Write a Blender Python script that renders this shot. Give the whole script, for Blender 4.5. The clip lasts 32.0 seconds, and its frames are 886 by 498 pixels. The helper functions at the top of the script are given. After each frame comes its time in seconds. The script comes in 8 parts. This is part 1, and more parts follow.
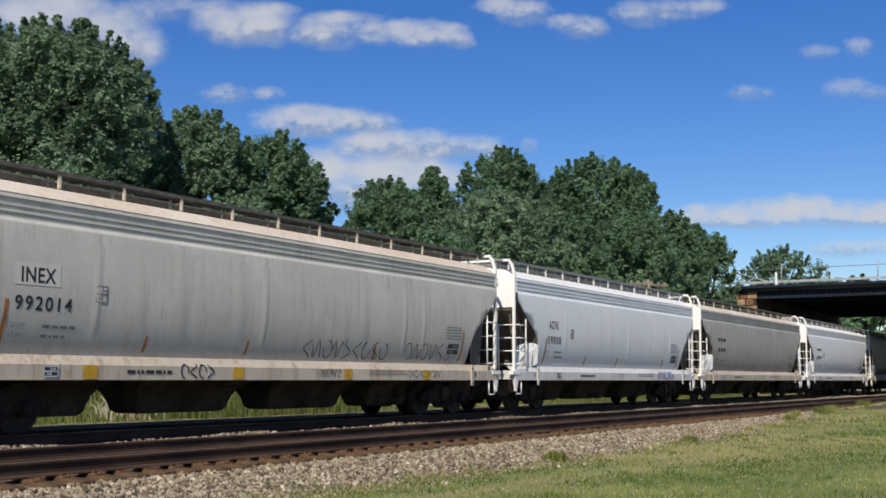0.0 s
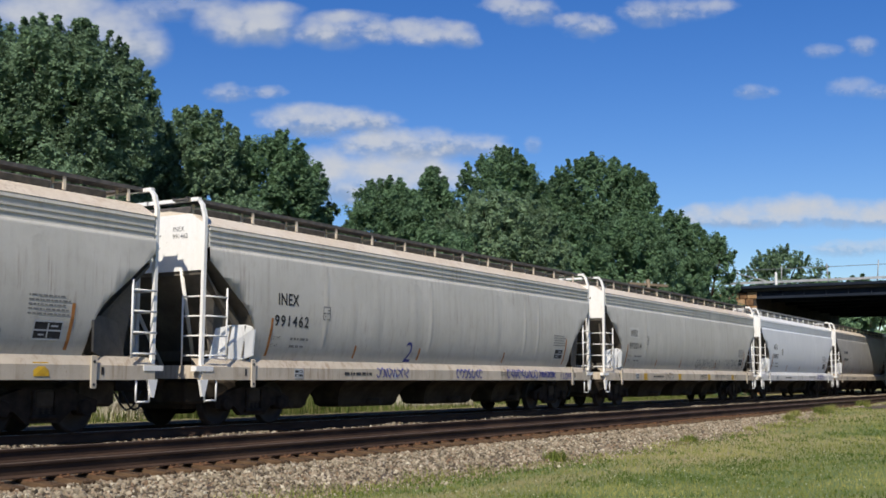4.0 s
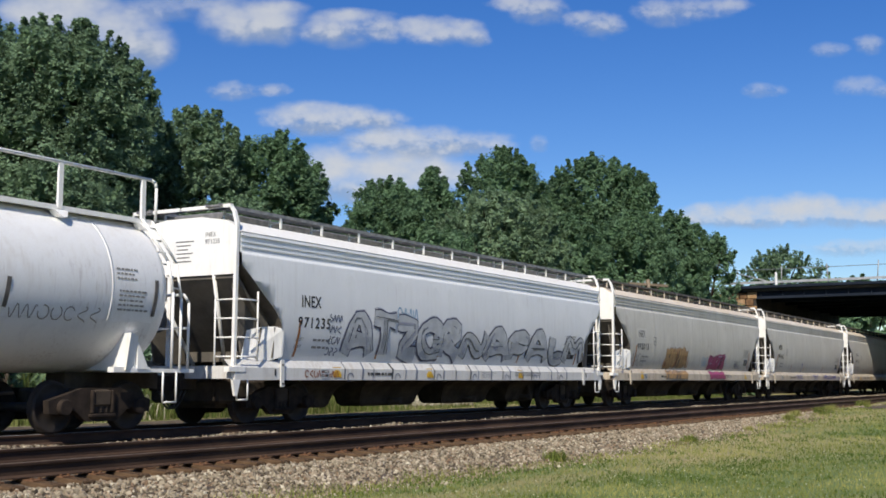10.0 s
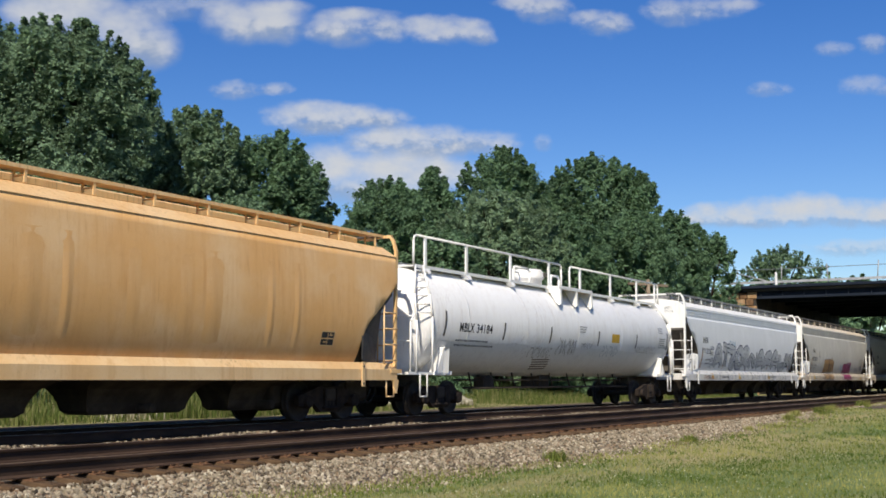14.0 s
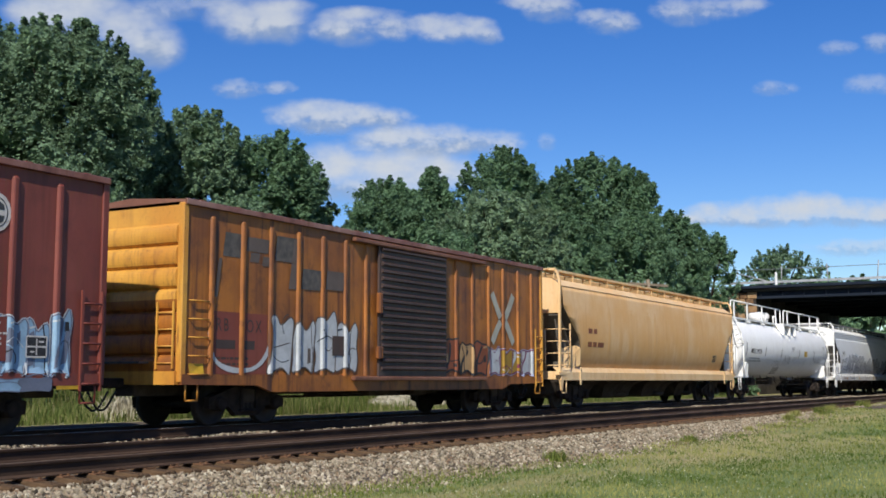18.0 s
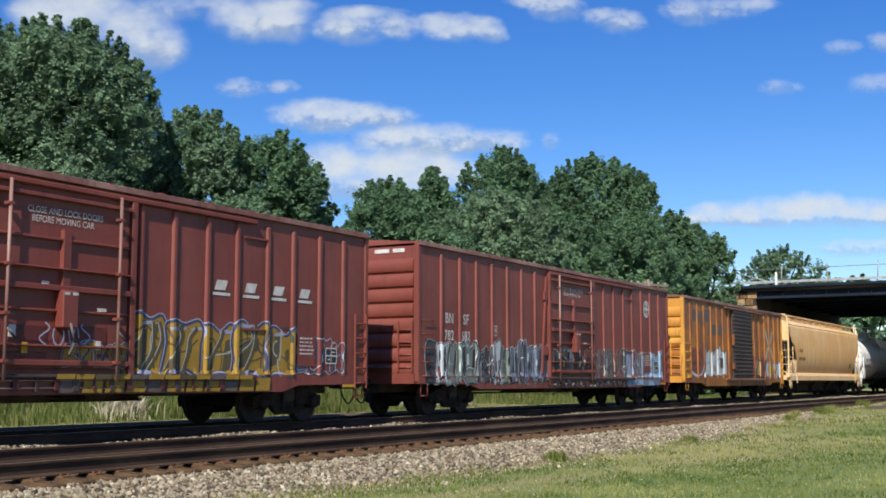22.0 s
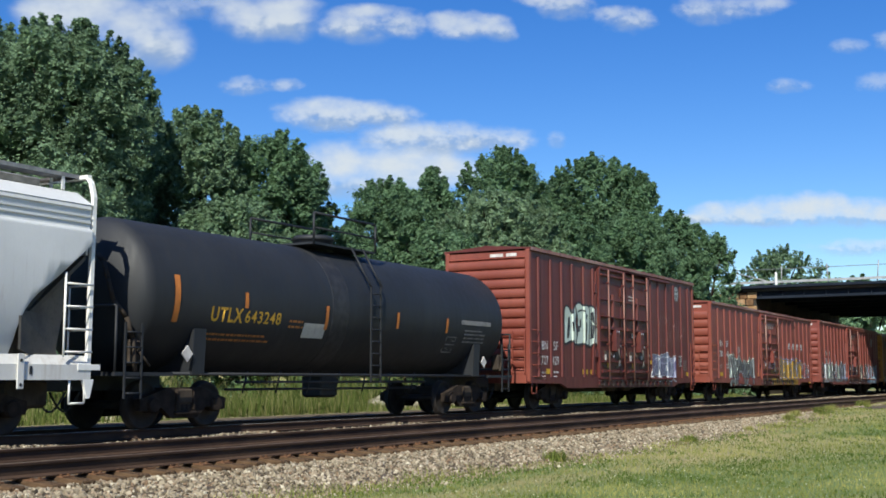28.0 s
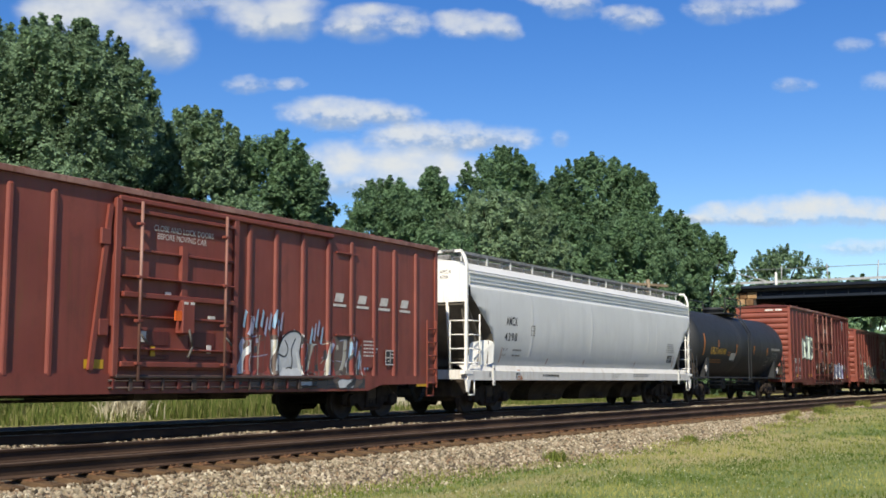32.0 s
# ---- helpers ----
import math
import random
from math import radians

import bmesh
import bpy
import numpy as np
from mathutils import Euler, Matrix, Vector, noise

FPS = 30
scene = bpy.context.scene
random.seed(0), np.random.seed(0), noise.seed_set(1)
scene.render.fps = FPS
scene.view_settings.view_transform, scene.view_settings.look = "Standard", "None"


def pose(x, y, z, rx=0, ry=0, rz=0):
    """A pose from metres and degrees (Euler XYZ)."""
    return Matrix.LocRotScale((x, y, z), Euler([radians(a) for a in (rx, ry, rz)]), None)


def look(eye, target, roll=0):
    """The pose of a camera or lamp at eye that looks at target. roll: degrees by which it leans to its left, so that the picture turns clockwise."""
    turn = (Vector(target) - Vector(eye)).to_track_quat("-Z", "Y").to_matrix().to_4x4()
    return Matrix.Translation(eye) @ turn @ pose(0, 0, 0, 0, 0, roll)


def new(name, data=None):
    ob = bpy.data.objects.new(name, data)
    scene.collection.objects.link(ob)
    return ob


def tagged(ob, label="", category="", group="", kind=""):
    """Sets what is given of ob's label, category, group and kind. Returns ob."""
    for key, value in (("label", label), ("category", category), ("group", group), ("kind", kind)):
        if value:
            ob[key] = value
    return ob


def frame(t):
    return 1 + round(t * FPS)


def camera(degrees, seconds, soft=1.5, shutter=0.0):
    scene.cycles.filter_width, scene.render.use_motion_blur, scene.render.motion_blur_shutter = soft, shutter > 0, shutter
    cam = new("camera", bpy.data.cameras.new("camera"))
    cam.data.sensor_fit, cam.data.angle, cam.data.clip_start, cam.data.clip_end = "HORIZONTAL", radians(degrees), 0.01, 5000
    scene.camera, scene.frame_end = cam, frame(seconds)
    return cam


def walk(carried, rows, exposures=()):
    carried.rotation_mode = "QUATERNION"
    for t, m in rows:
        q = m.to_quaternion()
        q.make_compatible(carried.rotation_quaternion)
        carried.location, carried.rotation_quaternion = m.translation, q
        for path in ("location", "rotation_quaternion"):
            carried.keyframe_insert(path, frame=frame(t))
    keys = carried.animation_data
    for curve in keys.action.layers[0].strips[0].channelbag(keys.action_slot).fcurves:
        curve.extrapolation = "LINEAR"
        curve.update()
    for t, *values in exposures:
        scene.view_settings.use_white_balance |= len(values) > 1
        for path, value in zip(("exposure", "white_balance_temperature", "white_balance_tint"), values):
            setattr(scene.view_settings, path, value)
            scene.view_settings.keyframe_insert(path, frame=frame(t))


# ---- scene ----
cam = camera(41.8, 32.0, soft=1.7)
PSI, TILT, EYE_H = 30.16, 6.47, 0.93
VIEW = Vector((math.cos(radians(PSI)) * math.cos(radians(TILT)), math.sin(radians(PSI)) * math.cos(radians(TILT)), math.sin(radians(TILT))))
EYE = Vector((0.0, 0.0, EYE_H))
STAND = look(EYE, EYE + VIEW * 50.0)
walk(cam, [(0.0, STAND), (32.0, STAND)], [(0.0, 0.06, 6500, 10.0), (7.0, 0.06, 6450, 10.0), (12.0, 0.15, 6550, 9.0), (14.0, 0.15, 6650, 9.0), (17.0, 0.10, 6250, 9.0), (20.0, 0.37, 6250, 7.0), (25.0, 0.38, 6350, 6.0), (28.0, 0.40, 6300, 4.0), (30.0, 0.44, 6500, 4.0), (32.0, 0.45, 6850, 6.0)])

# ---- daylight: sun behind the left shoulder, raking along the track ----
SUN_AZ, SUN_EL = 18.5, 41.0
TO_SUN = Vector((-math.cos(radians(SUN_AZ)) * math.cos(radians(SUN_EL)), -math.sin(radians(SUN_AZ)) * math.cos(radians(SUN_EL)), math.sin(radians(SUN_EL))))
sky_world = bpy.data.worlds.new("sky")
sky_world.use_nodes = True
scene.world = sky_world
wn = sky_world.node_tree
sky = wn.nodes.new("ShaderNodeTexSky")
sky.sky_type, sky.sun_disc = "NISHITA", False
sky.sun_elevation = radians(SUN_EL)
sky.sun_rotation = math.atan2(TO_SUN.x, TO_SUN.y)
sky.air_density, sky.dust_density, sky.ozone_density, sky.altitude = 1.0, 0.3, 3.5, 200
wn.nodes["Background"].inputs["Strength"].default_value = 0.104
rich = wn.nodes.new("ShaderNodeHueSaturation")
rich.inputs["Saturation"].default_value, rich.inputs["Hue"].default_value = 1.34, 0.516
wn.links.new(sky.outputs["Color"], rich.inputs["Color"])
wn.links.new(rich.outputs["Color"], wn.nodes["Background"].inputs["Color"])
sun = new("sun", bpy.data.lights.new("sun", "SUN"))
sun.data.energy, sun.data.angle, sun.data.color = 4.9, radians(0.5), (1.0, 0.93, 0.82)
sun.matrix_world = look(TO_SUN * 100, (0, 0, 0))

# ---- materials ----
MATS = {}


def nodes_of(name):
    m = bpy.data.materials.new(name)
    m.use_nodes = True
    nt = m.node_tree
    return m, nt, nt.nodes["Principled BSDF"]


def noise_node(nt, scale, detail=4.0, stretch=(1, 1, 1), rough=0.55, space="Object"):
    co = nt.nodes.new("ShaderNodeTexCoord")
    mp = nt.nodes.new("ShaderNodeMapping")
    mp.inputs["Scale"].default_value = stretch
    nz = nt.nodes.new("ShaderNodeTexNoise")
    nz.inputs["Scale"].default_value, nz.inputs["Detail"].default_value, nz.inputs["Roughness"].default_value = scale, detail, rough
    nt.links.new(co.outputs[space], mp.inputs["Vector"])
    nt.links.new(mp.outputs["Vector"], nz.inputs["Vector"])
    return nz.outputs["Fac"]


def ramp(nt, fac, lo, hi):
    r = nt.nodes.new("ShaderNodeMapRange")
    r.interpolation_type = "SMOOTHSTEP"
    r.inputs["From Min"].default_value, r.inputs["From Max"].default_value = lo, hi
    nt.links.new(fac, r.inputs["Value"])
    return r.outputs["Result"]


def mul(nt, a, b):
    n = nt.nodes.new("ShaderNodeMath")
    n.operation = "MULTIPLY"
    for k, v in enumerate((a, b)):
        if isinstance(v, (int, float)):
            n.inputs[k].default_value = v
        else:
            nt.links.new(v, n.inputs[k])
    return n.outputs[0]


def mix(nt, fac, a, b):
    n = nt.nodes.new("ShaderNodeMix")
    n.data_type = "RGBA"
    for key, v in ((0, fac), (6, a), (7, b)):
        if isinstance(v, (int, float)):
            n.inputs[key].default_value = v
        elif isinstance(v, tuple):
            n.inputs[key].default_value = (*v[:3], 1)
        else:
            nt.links.new(v, n.inputs[key])
    return n.outputs[2]


def bump(nt, bsdf, height, strength, dist):
    b = nt.nodes.new("ShaderNodeBump")
    b.inputs["Strength"].default_value, b.inputs["Distance"].default_value = strength, dist
    nt.links.new(height, b.inputs["Height"])
    nt.links.new(b.outputs["Normal"], bsdf.inputs["Normal"])


def paint(name, base, fade, grime, rust=(0.16, 0.06, 0.025), rust_amt=0.25, grime_amt=0.5, rough=0.5, streak=1.0):
    """Weathered car paint: faded patches, vertical grime streaks, rust freckles, slight dents."""
    if name in MATS:
        return MATS[name]
    m, nt, b = nodes_of(name)
    big = noise_node(nt, 0.55, 5)
    col = mix(nt, ramp(nt, big, 0.35, 0.7), base, fade)
    st = noise_node(nt, 1.0, 6, (5.0, 5.0, 0.28), 0.65)
    st2 = noise_node(nt, 1.0, 3, (0.8, 0.8, 0.5))
    col = mix(nt, mul(nt, mul(nt, ramp(nt, st, 0.46, 0.72), ramp(nt, st2, 0.3, 0.62)), grime_amt * streak), col, grime)
    fine = noise_node(nt, 26, 6, (1, 1, 0.5), 0.7)
    zone = noise_node(nt, 0.9, 4)
    col = mix(nt, mul(nt, mul(nt, ramp(nt, fine, 0.58, 0.68), ramp(nt, zone, 0.45, 0.65)), rust_amt), col, rust)
    grain = noise_node(nt, 70, 4)
    col = mix(nt, mul(nt, ramp(nt, grain, 0.4, 0.8), 0.28), col, grime)
    drip = noise_node(nt, 1.0, 5, (16.0, 16.0, 0.5), 0.7)
    where = noise_node(nt, 1.0, 3, (0.5, 0.5, 1.3))
    col = mix(nt, mul(nt, mul(nt, ramp(nt, drip, 0.52, 0.66), ramp(nt, where, 0.42, 0.66)), min(1.0, grime_amt * 0.9)), col, rust)
    blotch = noise_node(nt, 3.2, 5, (1, 1, 0.8), 0.65)
    col = mix(nt, mul(nt, ramp(nt, blotch, 0.5, 0.75), grime_amt * 0.5), col, grime)
    nt.links.new(col, b.inputs["Base Color"])
    nt.links.new(ramp(nt, big, 0.0, 1.6), b.inputs["Roughness"])
    r = nt.nodes.new("ShaderNodeMapRange")
    r.inputs["To Min"].default_value, r.inputs["To Max"].default_value = rough - 0.12, rough + 0.2
    nt.links.new(st, r.inputs["Value"])
    nt.links.new(r.outputs["Result"], b.inputs["Roughness"])
    bump(nt, b, noise_node(nt, 1.3, 2), 0.25, 0.03)
    MATS[name] = m
    return m


def plain(name, base, other, scale=3.0, rough=0.7, metal=0.0, bump_s=0.3, bump_d=0.01, detail=6, stretch=(1, 1, 1)):
    if name in MATS:
        return MATS[name]
    m, nt, b = nodes_of(name)
    a = noise_node(nt, scale, detail, stretch)
    c = noise_node(nt, scale * 9, 4, stretch)
    col = mix(nt, ramp(nt, a, 0.35, 0.68), base, other)
    col = mix(nt, mul(nt, ramp(nt, c, 0.45, 0.8), 0.35), col, tuple(v * 0.55 for v in base))
    nt.links.new(col, b.inputs["Base Color"])
    b.inputs["Roughness"].default_value, b.inputs["Metallic"].default_value = rough, metal
    b.inputs["Specular IOR Level"].default_value = 0.12 if rough >= 0.8 else 0.4
    bump(nt, b, c, bump_s, bump_d)
    MATS[name] = m
    return m


def island(name, cols, rough=0.8, trans=0.0, patch=0.0):
    """Colour that varies from piece to piece of one mesh."""
    if name in MATS:
        return MATS[name]
    m, nt, b = nodes_of(name)
    g = nt.nodes.new("ShaderNodeNewGeometry")
    cr = nt.nodes.new("ShaderNodeValToRGB")
    while len(cr.color_ramp.elements) < len(cols):
        cr.color_ramp.elements.new(0.5)
    for k, c in enumerate(cols):
        cr.color_ramp.elements[k].position = k / max(1, len(cols) - 1)
        cr.color_ramp.elements[k].color = (*c, 1)
    nt.links.new(g.outputs["Random Per Island"], cr.inputs["Fac"])
    out = cr.outputs["Color"]
    if patch:
        out = mix(nt, mul(nt, ramp(nt, noise_node(nt, 0.45, 3), 0.4, 0.65), patch), out, tuple(min(1, v * 1.7 + 0.01) for v in cols[-1]))
    nt.links.new(out, b.inputs["Base Color"])
    b.inputs["Roughness"].default_value = rough
    b.inputs["Specular IOR Level"].default_value = 0.14
    if trans:
        tr = nt.nodes.new("ShaderNodeBsdfTranslucent")
        nt.links.new(out, tr.inputs["Color"])
        ms = nt.nodes.new("ShaderNodeMixShader")
        ms.inputs[0].default_value = trans
        nt.links.new(b.outputs[0], ms.inputs[1])
        nt.links.new(tr.outputs[0], ms.inputs[2])
        nt.links.new(ms.outputs[0], nt.nodes["Material Output"].inputs["Surface"])
    MATS[name] = m
    return m


# ---- mesh helpers ----
class Build:
    """Gathers faces of one mesh."""

    def __init__(self):
        self.v, self.f, self.smooth = [], [], []

    def add(self, vs, fs, smooth=False):
        k = len(self.v)
        self.v += [tuple(p) for p in vs]
        self.f += [tuple(i + k for i in f) for f in fs]
        self.smooth += [smooth] * len(fs)
        return self

    def box(self, c, s, m=None):
        hx, hy, hz = s[0] / 2, s[1] / 2, s[2] / 2
        vs = [Vector((x, y, z)) for z in (-hz, hz) for y in (-hy, hy) for x in (-hx, hx)]
        vs = [(m @ p if m else p) + Vector(c) for p in vs]
        return self.add(vs, [(0, 2, 3, 1), (4, 5, 7, 6), (0, 1, 5, 4), (2, 6, 7, 3), (0, 4, 6, 2), (1, 3, 7, 5)])

    def bevelbox(self, c, s, r):
        """A box with its edges cut off."""
        hx, hy, hz = s[0] / 2, s[1] / 2, s[2] / 2
        r = min(r, hx * 0.9, hy * 0.9, hz * 0.9)
        out = []
        for k, (ax, ay) in enumerate(((hx - r, hy - r), (hx, hy), (hx, hy), (hx - r, hy - r))):
            z = (-hz, -hz + r, hz - r, hz)[k]
            q = r * 0.6
            out.append([(c[0] + sx * (ax - (q if e else 0)), c[1] + sy * (ay - (0 if e else q)), c[2] + z)
                        for sx, sy, e in ((-1, -1, 1), (-1, -1, 0), (-1, 1, 0), (-1, 1, 1), (1, 1, 1), (1, 1, 0), (1, -1, 0), (1, -1, 1))])
        return self.loft(out)

    def loft(self, rings, smooth=False, cap=True, closed=True):
        n = len(rings[0])
        vs = [p for r in rings for p in r]
        fs = []
        for a in range(len(rings) - 1):
            for b in range(n if closed else n - 1):
                c = (b + 1) % n
                fs.append((a * n + b, a * n + c, (a + 1) * n + c, (a + 1) * n + b))
        self.add(vs, fs, smooth)
        if cap:
            k = len(self.v) - len(vs)
            self.f += [tuple(k + i for i in range(n))[::-1], tuple(k + (len(rings) - 1) * n + i for i in range(n))]
            self.smooth += [False, False]
        return self

    def rod(self, a, b, r, n=6, r2=None, smooth=True):
        a, b = Vector(a), Vector(b)
        d = (b - a).normalized()
        u = d.orthogonal().normalized()
        w = d.cross(u)
        ring = lambda p, q: [p + (u * math.cos(t) + w * math.sin(t)) * q for t in (2 * math.pi * k / n for k in range(n))]
        return self.loft([ring(a, r), ring(b, r if r2 is None else r2)], smooth)

    def path(self, pts, r, n=6):
        for p, q in zip(pts, pts[1:]):
            self.rod(p, q, r, n)
        return self

    def turn(self, prof, axis="y", n=24, c=(0, 0, 0), smooth=True):
        """A turned body: profile of (radius, along)."""
        rings = []
        for rad, al in prof:
            ring = []
            for k in range(n):
                t = 2 * math.pi * k / n
                p, q = rad * math.cos(t), rad * math.sin(t)
                ring.append({"y": (c[0] + p, c[1] + al, c[2] - q), "x": (c[0] + al, c[1] + p, c[2] + q), "z": (c[0] + p, c[1] + q, c[2] + al)}[axis])
            rings.append(ring)
        return self.loft(rings, smooth)

    def mesh(self, name, mat):
        me = bpy.data.meshes.new(name)
        me.from_pydata(self.v, [], self.f)
        me.polygons.foreach_set("use_smooth", self.smooth)
        me.materials.append(mat)
        me.update()
        return me


def part(name, b, mat, parent=None, label="", at=None):
    """Links a mesh as one object under a thing or a part."""
    ob = new(name, b if isinstance(b, bpy.types.Mesh) else b.mesh(name, mat))
    ob.parent = parent
    if at is not None:
        ob.matrix_basis = at
    return tagged(ob, label)


def thing(name, label, category, group="", kind="", at=None):
    ob = new(name)
    if at is not None:
        ob.matrix_basis = at
    return tagged(ob, label, category, group, kind)


def cloud_mesh(name, verts, faces, mat, smooth=False):
    """A mesh from arrays of verts (n, 3) and faces (m, 3 or 4)."""
    me = bpy.data.meshes.new(name)
    k = faces.shape[1]
    me.vertices.add(len(verts))
    me.vertices.foreach_set("co", np.ascontiguousarray(verts, dtype=np.float32).ravel())
    me.loops.add(faces.size)
    me.loops.foreach_set("vertex_index", np.ascontiguousarray(faces, dtype=np.int32).ravel())
    me.polygons.add(len(faces))
    me.polygons.foreach_set("loop_start", np.arange(0, faces.size, k, dtype=np.int32))
    me.polygons.foreach_set("use_smooth", np.full(len(faces), smooth))
    me.materials.append(mat)
    me.update(calc_edges=True)
    me.validate()
    return me


def sstep(a, b, x):
    t = np.clip((x - a) / (b - a), 0, 1)
    return t * t * (3 - 2 * t)

# ---- ground ----
def edge(x):
    """Where the lawn meets the ballast, across from the camera."""
    return 9.0 + 2.0 * sstep(28, 62, x)


def lawn_z(x, y):
    ze = -0.56 + 0.28 * sstep(26, 64, x)
    return ze - 0.010 * np.clip(edge(x) - y, 0, 30) + 0.025 * np.sin(x * 0.31 + 1.0) * np.sin(y * 0.45)


def ground_z(x, y):
    near = lawn_z(x, y)
    bed = -0.34 + 0 * x
    far = -0.05 + 0.05 * sstep(22, 40, y) + 0.05 * np.sin(x * 0.2) * np.sin(y * 0.3)
    e = edge(x)
    a = sstep(e - 0.05, 10.7, y)
    b = sstep(18.9, 20.6, y)
    z = near * (1 - a) + (bed - 0.12) * a
    z = z * (1 - b) + far * b
    fade = sstep(150, 600, np.hypot(x, y))
    return z * (1 - fade) - 0.5 * fade


def bed_z(x, y):
    e = edge(x)
    a = np.clip((y - e + 0.25) / (10.7 - e + 0.25), 0, 1)
    up = lawn_z(x, e) - 0.04 + (-0.365 - lawn_z(x, e) + 0.04) * a
    up = up + 0.09 * sstep(11.3, 12.0, y) + 0.05 * sstep(13.0, 14.2, y)
    dip = 0.15 * sstep(13.45, 13.8, y) * sstep(15.5, 14.7, y) * (0.8 + 0.25 * np.sin(x * 1.7) * np.sin(x * 0.6))
    b = sstep(18.7, 20.0, y)
    return (up + dip) * (1 - b) - 0.05 * b - 0.25 * sstep(20.5, 21.1, y)


def sheet(name, xs, ys, fz, mat):
    gx, gy = np.meshgrid(xs, ys, indexing="ij")
    v = np.stack([gx, gy, fz(gx, gy)], -1).reshape(-1, 3)
    i, j = np.meshgrid(np.arange(len(xs) - 1), np.arange(len(ys) - 1), indexing="ij")
    k = (i * len(ys) + j).ravel()
    f = np.stack([k, k + len(ys), k + len(ys) + 1, k + 1], -1)
    return new(name, cloud_mesh(name, v, f, mat, True))


def spread(a, b, n, far_a, far_b):
    mid = np.linspace(a, b, n)
    out = np.geomspace(1, 1 + far_b - b, 14)[1:] - 1
    inn = np.geomspace(1, 1 + a - far_a, 14)[1:] - 1
    return np.concatenate([(a - inn)[::-1], mid, b + out])


m_lawn, nt_l, b_l = nodes_of("lawn")
cl = mix(nt_l, ramp(nt_l, noise_node(nt_l, 0.22, 4, (0.35, 1, 1)), 0.45, 0.62), (0.145, 0.190, 0.048), (0.30, 0.27, 0.11))
cl = mix(nt_l, mul(nt_l, ramp(nt_l, noise_node(nt_l, 14, 6), 0.4, 0.75), 0.6), cl, (0.075, 0.110, 0.026))
sep_l = nt_l.nodes.new("ShaderNodeSeparateXYZ")
nt_l.links.new(nt_l.nodes.new("ShaderNodeTexCoord").outputs["Object"], sep_l.inputs[0])
off_l = nt_l.nodes.new("ShaderNodeMath")
off_l.operation = "SUBTRACT"
nt_l.links.new(sep_l.outputs[1], off_l.inputs[0])
nt_l.links.new(mul(nt_l, ramp(nt_l, sep_l.outputs[0], 28, 62), 2.0), off_l.inputs[1])
strip = mul(nt_l, ramp(nt_l, off_l.outputs[0], 6.2, 7.8), ramp(nt_l, noise_node(nt_l, 0.5, 5, (0.5, 1.6, 1)), 0.33, 0.56))
cl = mix(nt_l, mul(nt_l, strip, 0.45), cl, (0.42, 0.33, 0.16))
nt_l.links.new(cl, b_l.inputs["Base Color"])
b_l.inputs["Roughness"].default_value = 0.95
bump(nt_l, b_l, noise_node(nt_l, 40, 4), 0.8, 0.03)
MATS["lawn"] = m_lawn
ground = sheet("ground", spread(-15, 110, 260, -3500, 4000), spread(-12, 60, 150, -3500, 4000), ground_z, m_lawn)
tagged(ground, "mown green lawn and rough grass beside the railway", "ground", kind="structure")

m_bed = plain("ballast_bed", (0.10, 0.079, 0.058), (0.155, 0.125, 0.095), 2.0, 0.95, 0, 1.0, 0.05)
bed = sheet("ballast_bed", np.linspace(-30, 190, 441), np.linspace(8.6, 21.2, 64), bed_z, m_bed)
tagged(bed, "grey and pinkish crushed stone bed under the tracks", "ballast", kind="structure")

# loose stones of the ballast
RNG = np.random.default_rng(7)
ICO = bmesh.new()
bmesh.ops.create_icosphere(ICO, subdivisions=1, radius=1.0)
ICO_V = np.array([v.co[:] for v in ICO.verts])
ICO_F = np.array([[v.index for v in f.verts] for f in ICO.faces])
ICO.free()


def stones(name, x, y, z, r, mat):
    n = len(x)
    rot = RNG.normal(size=(n, 4))
    rot /= np.linalg.norm(rot, axis=1)[:, None]
    w, a, b, c = rot.T
    R = np.stack([1 - 2 * (b * b + c * c), 2 * (a * b - c * w), 2 * (a * c + b * w), 2 * (a * b + c * w), 1 - 2 * (a * a + c * c), 2 * (b * c - a * w), 2 * (a * c - b * w), 2 * (b * c + a * w), 1 - 2 * (a * a + b * b)], -1).reshape(n, 3, 3)
    s = r[:, None] * RNG.uniform(0.5, 1.45, (n, 3))
    v = ICO_V[None] * RNG.uniform(0.55, 1.3, (n, len(ICO_V), 1)) * s[:, None]
    v = np.einsum("nij,nkj->nki", R, v) + np.stack([x, y, z], -1)[:, None]
    f = ICO_F[None] + (np.arange(n) * len(ICO_V))[:, None, None]
    return new(name, cloud_mesh(name, v.reshape(-1, 3), f.reshape(-1, 3), mat))


m_stone = island("stone", [(0.068, 0.051, 0.033), (0.160, 0.132, 0.090), (0.262, 0.218, 0.149), (0.349, 0.295, 0.207), (0.194, 0.128, 0.079), (0.504, 0.450, 0.333)], 0.9)
n = 28000
sx = 3 + 42 * RNG.uniform(0, 1, n) ** 1.25
sy = edge(sx) - 0.35 + RNG.uniform(0, 1, n) ** 0.9 * (11.35 - edge(sx) + 0.35)
far_n = 5000
sx2 = RNG.uniform(42, 110, far_n)
sy2 = edge(sx2) - 0.1 + RNG.uniform(0, 1, far_n) * (11.4 - edge(sx2))
mid_n = 9000
sx3 = 4 + 90 * RNG.uniform(0, 1, mid_n) ** 1.5
sy3 = np.where(RNG.uniform(0, 1, mid_n) < 0.3, RNG.uniform(11.9, 13.1, mid_n), RNG.uniform(13.5, 15.2, mid_n))
X, Y = np.concatenate([sx, sx2, sx3]), np.concatenate([sy, sy2, sy3])
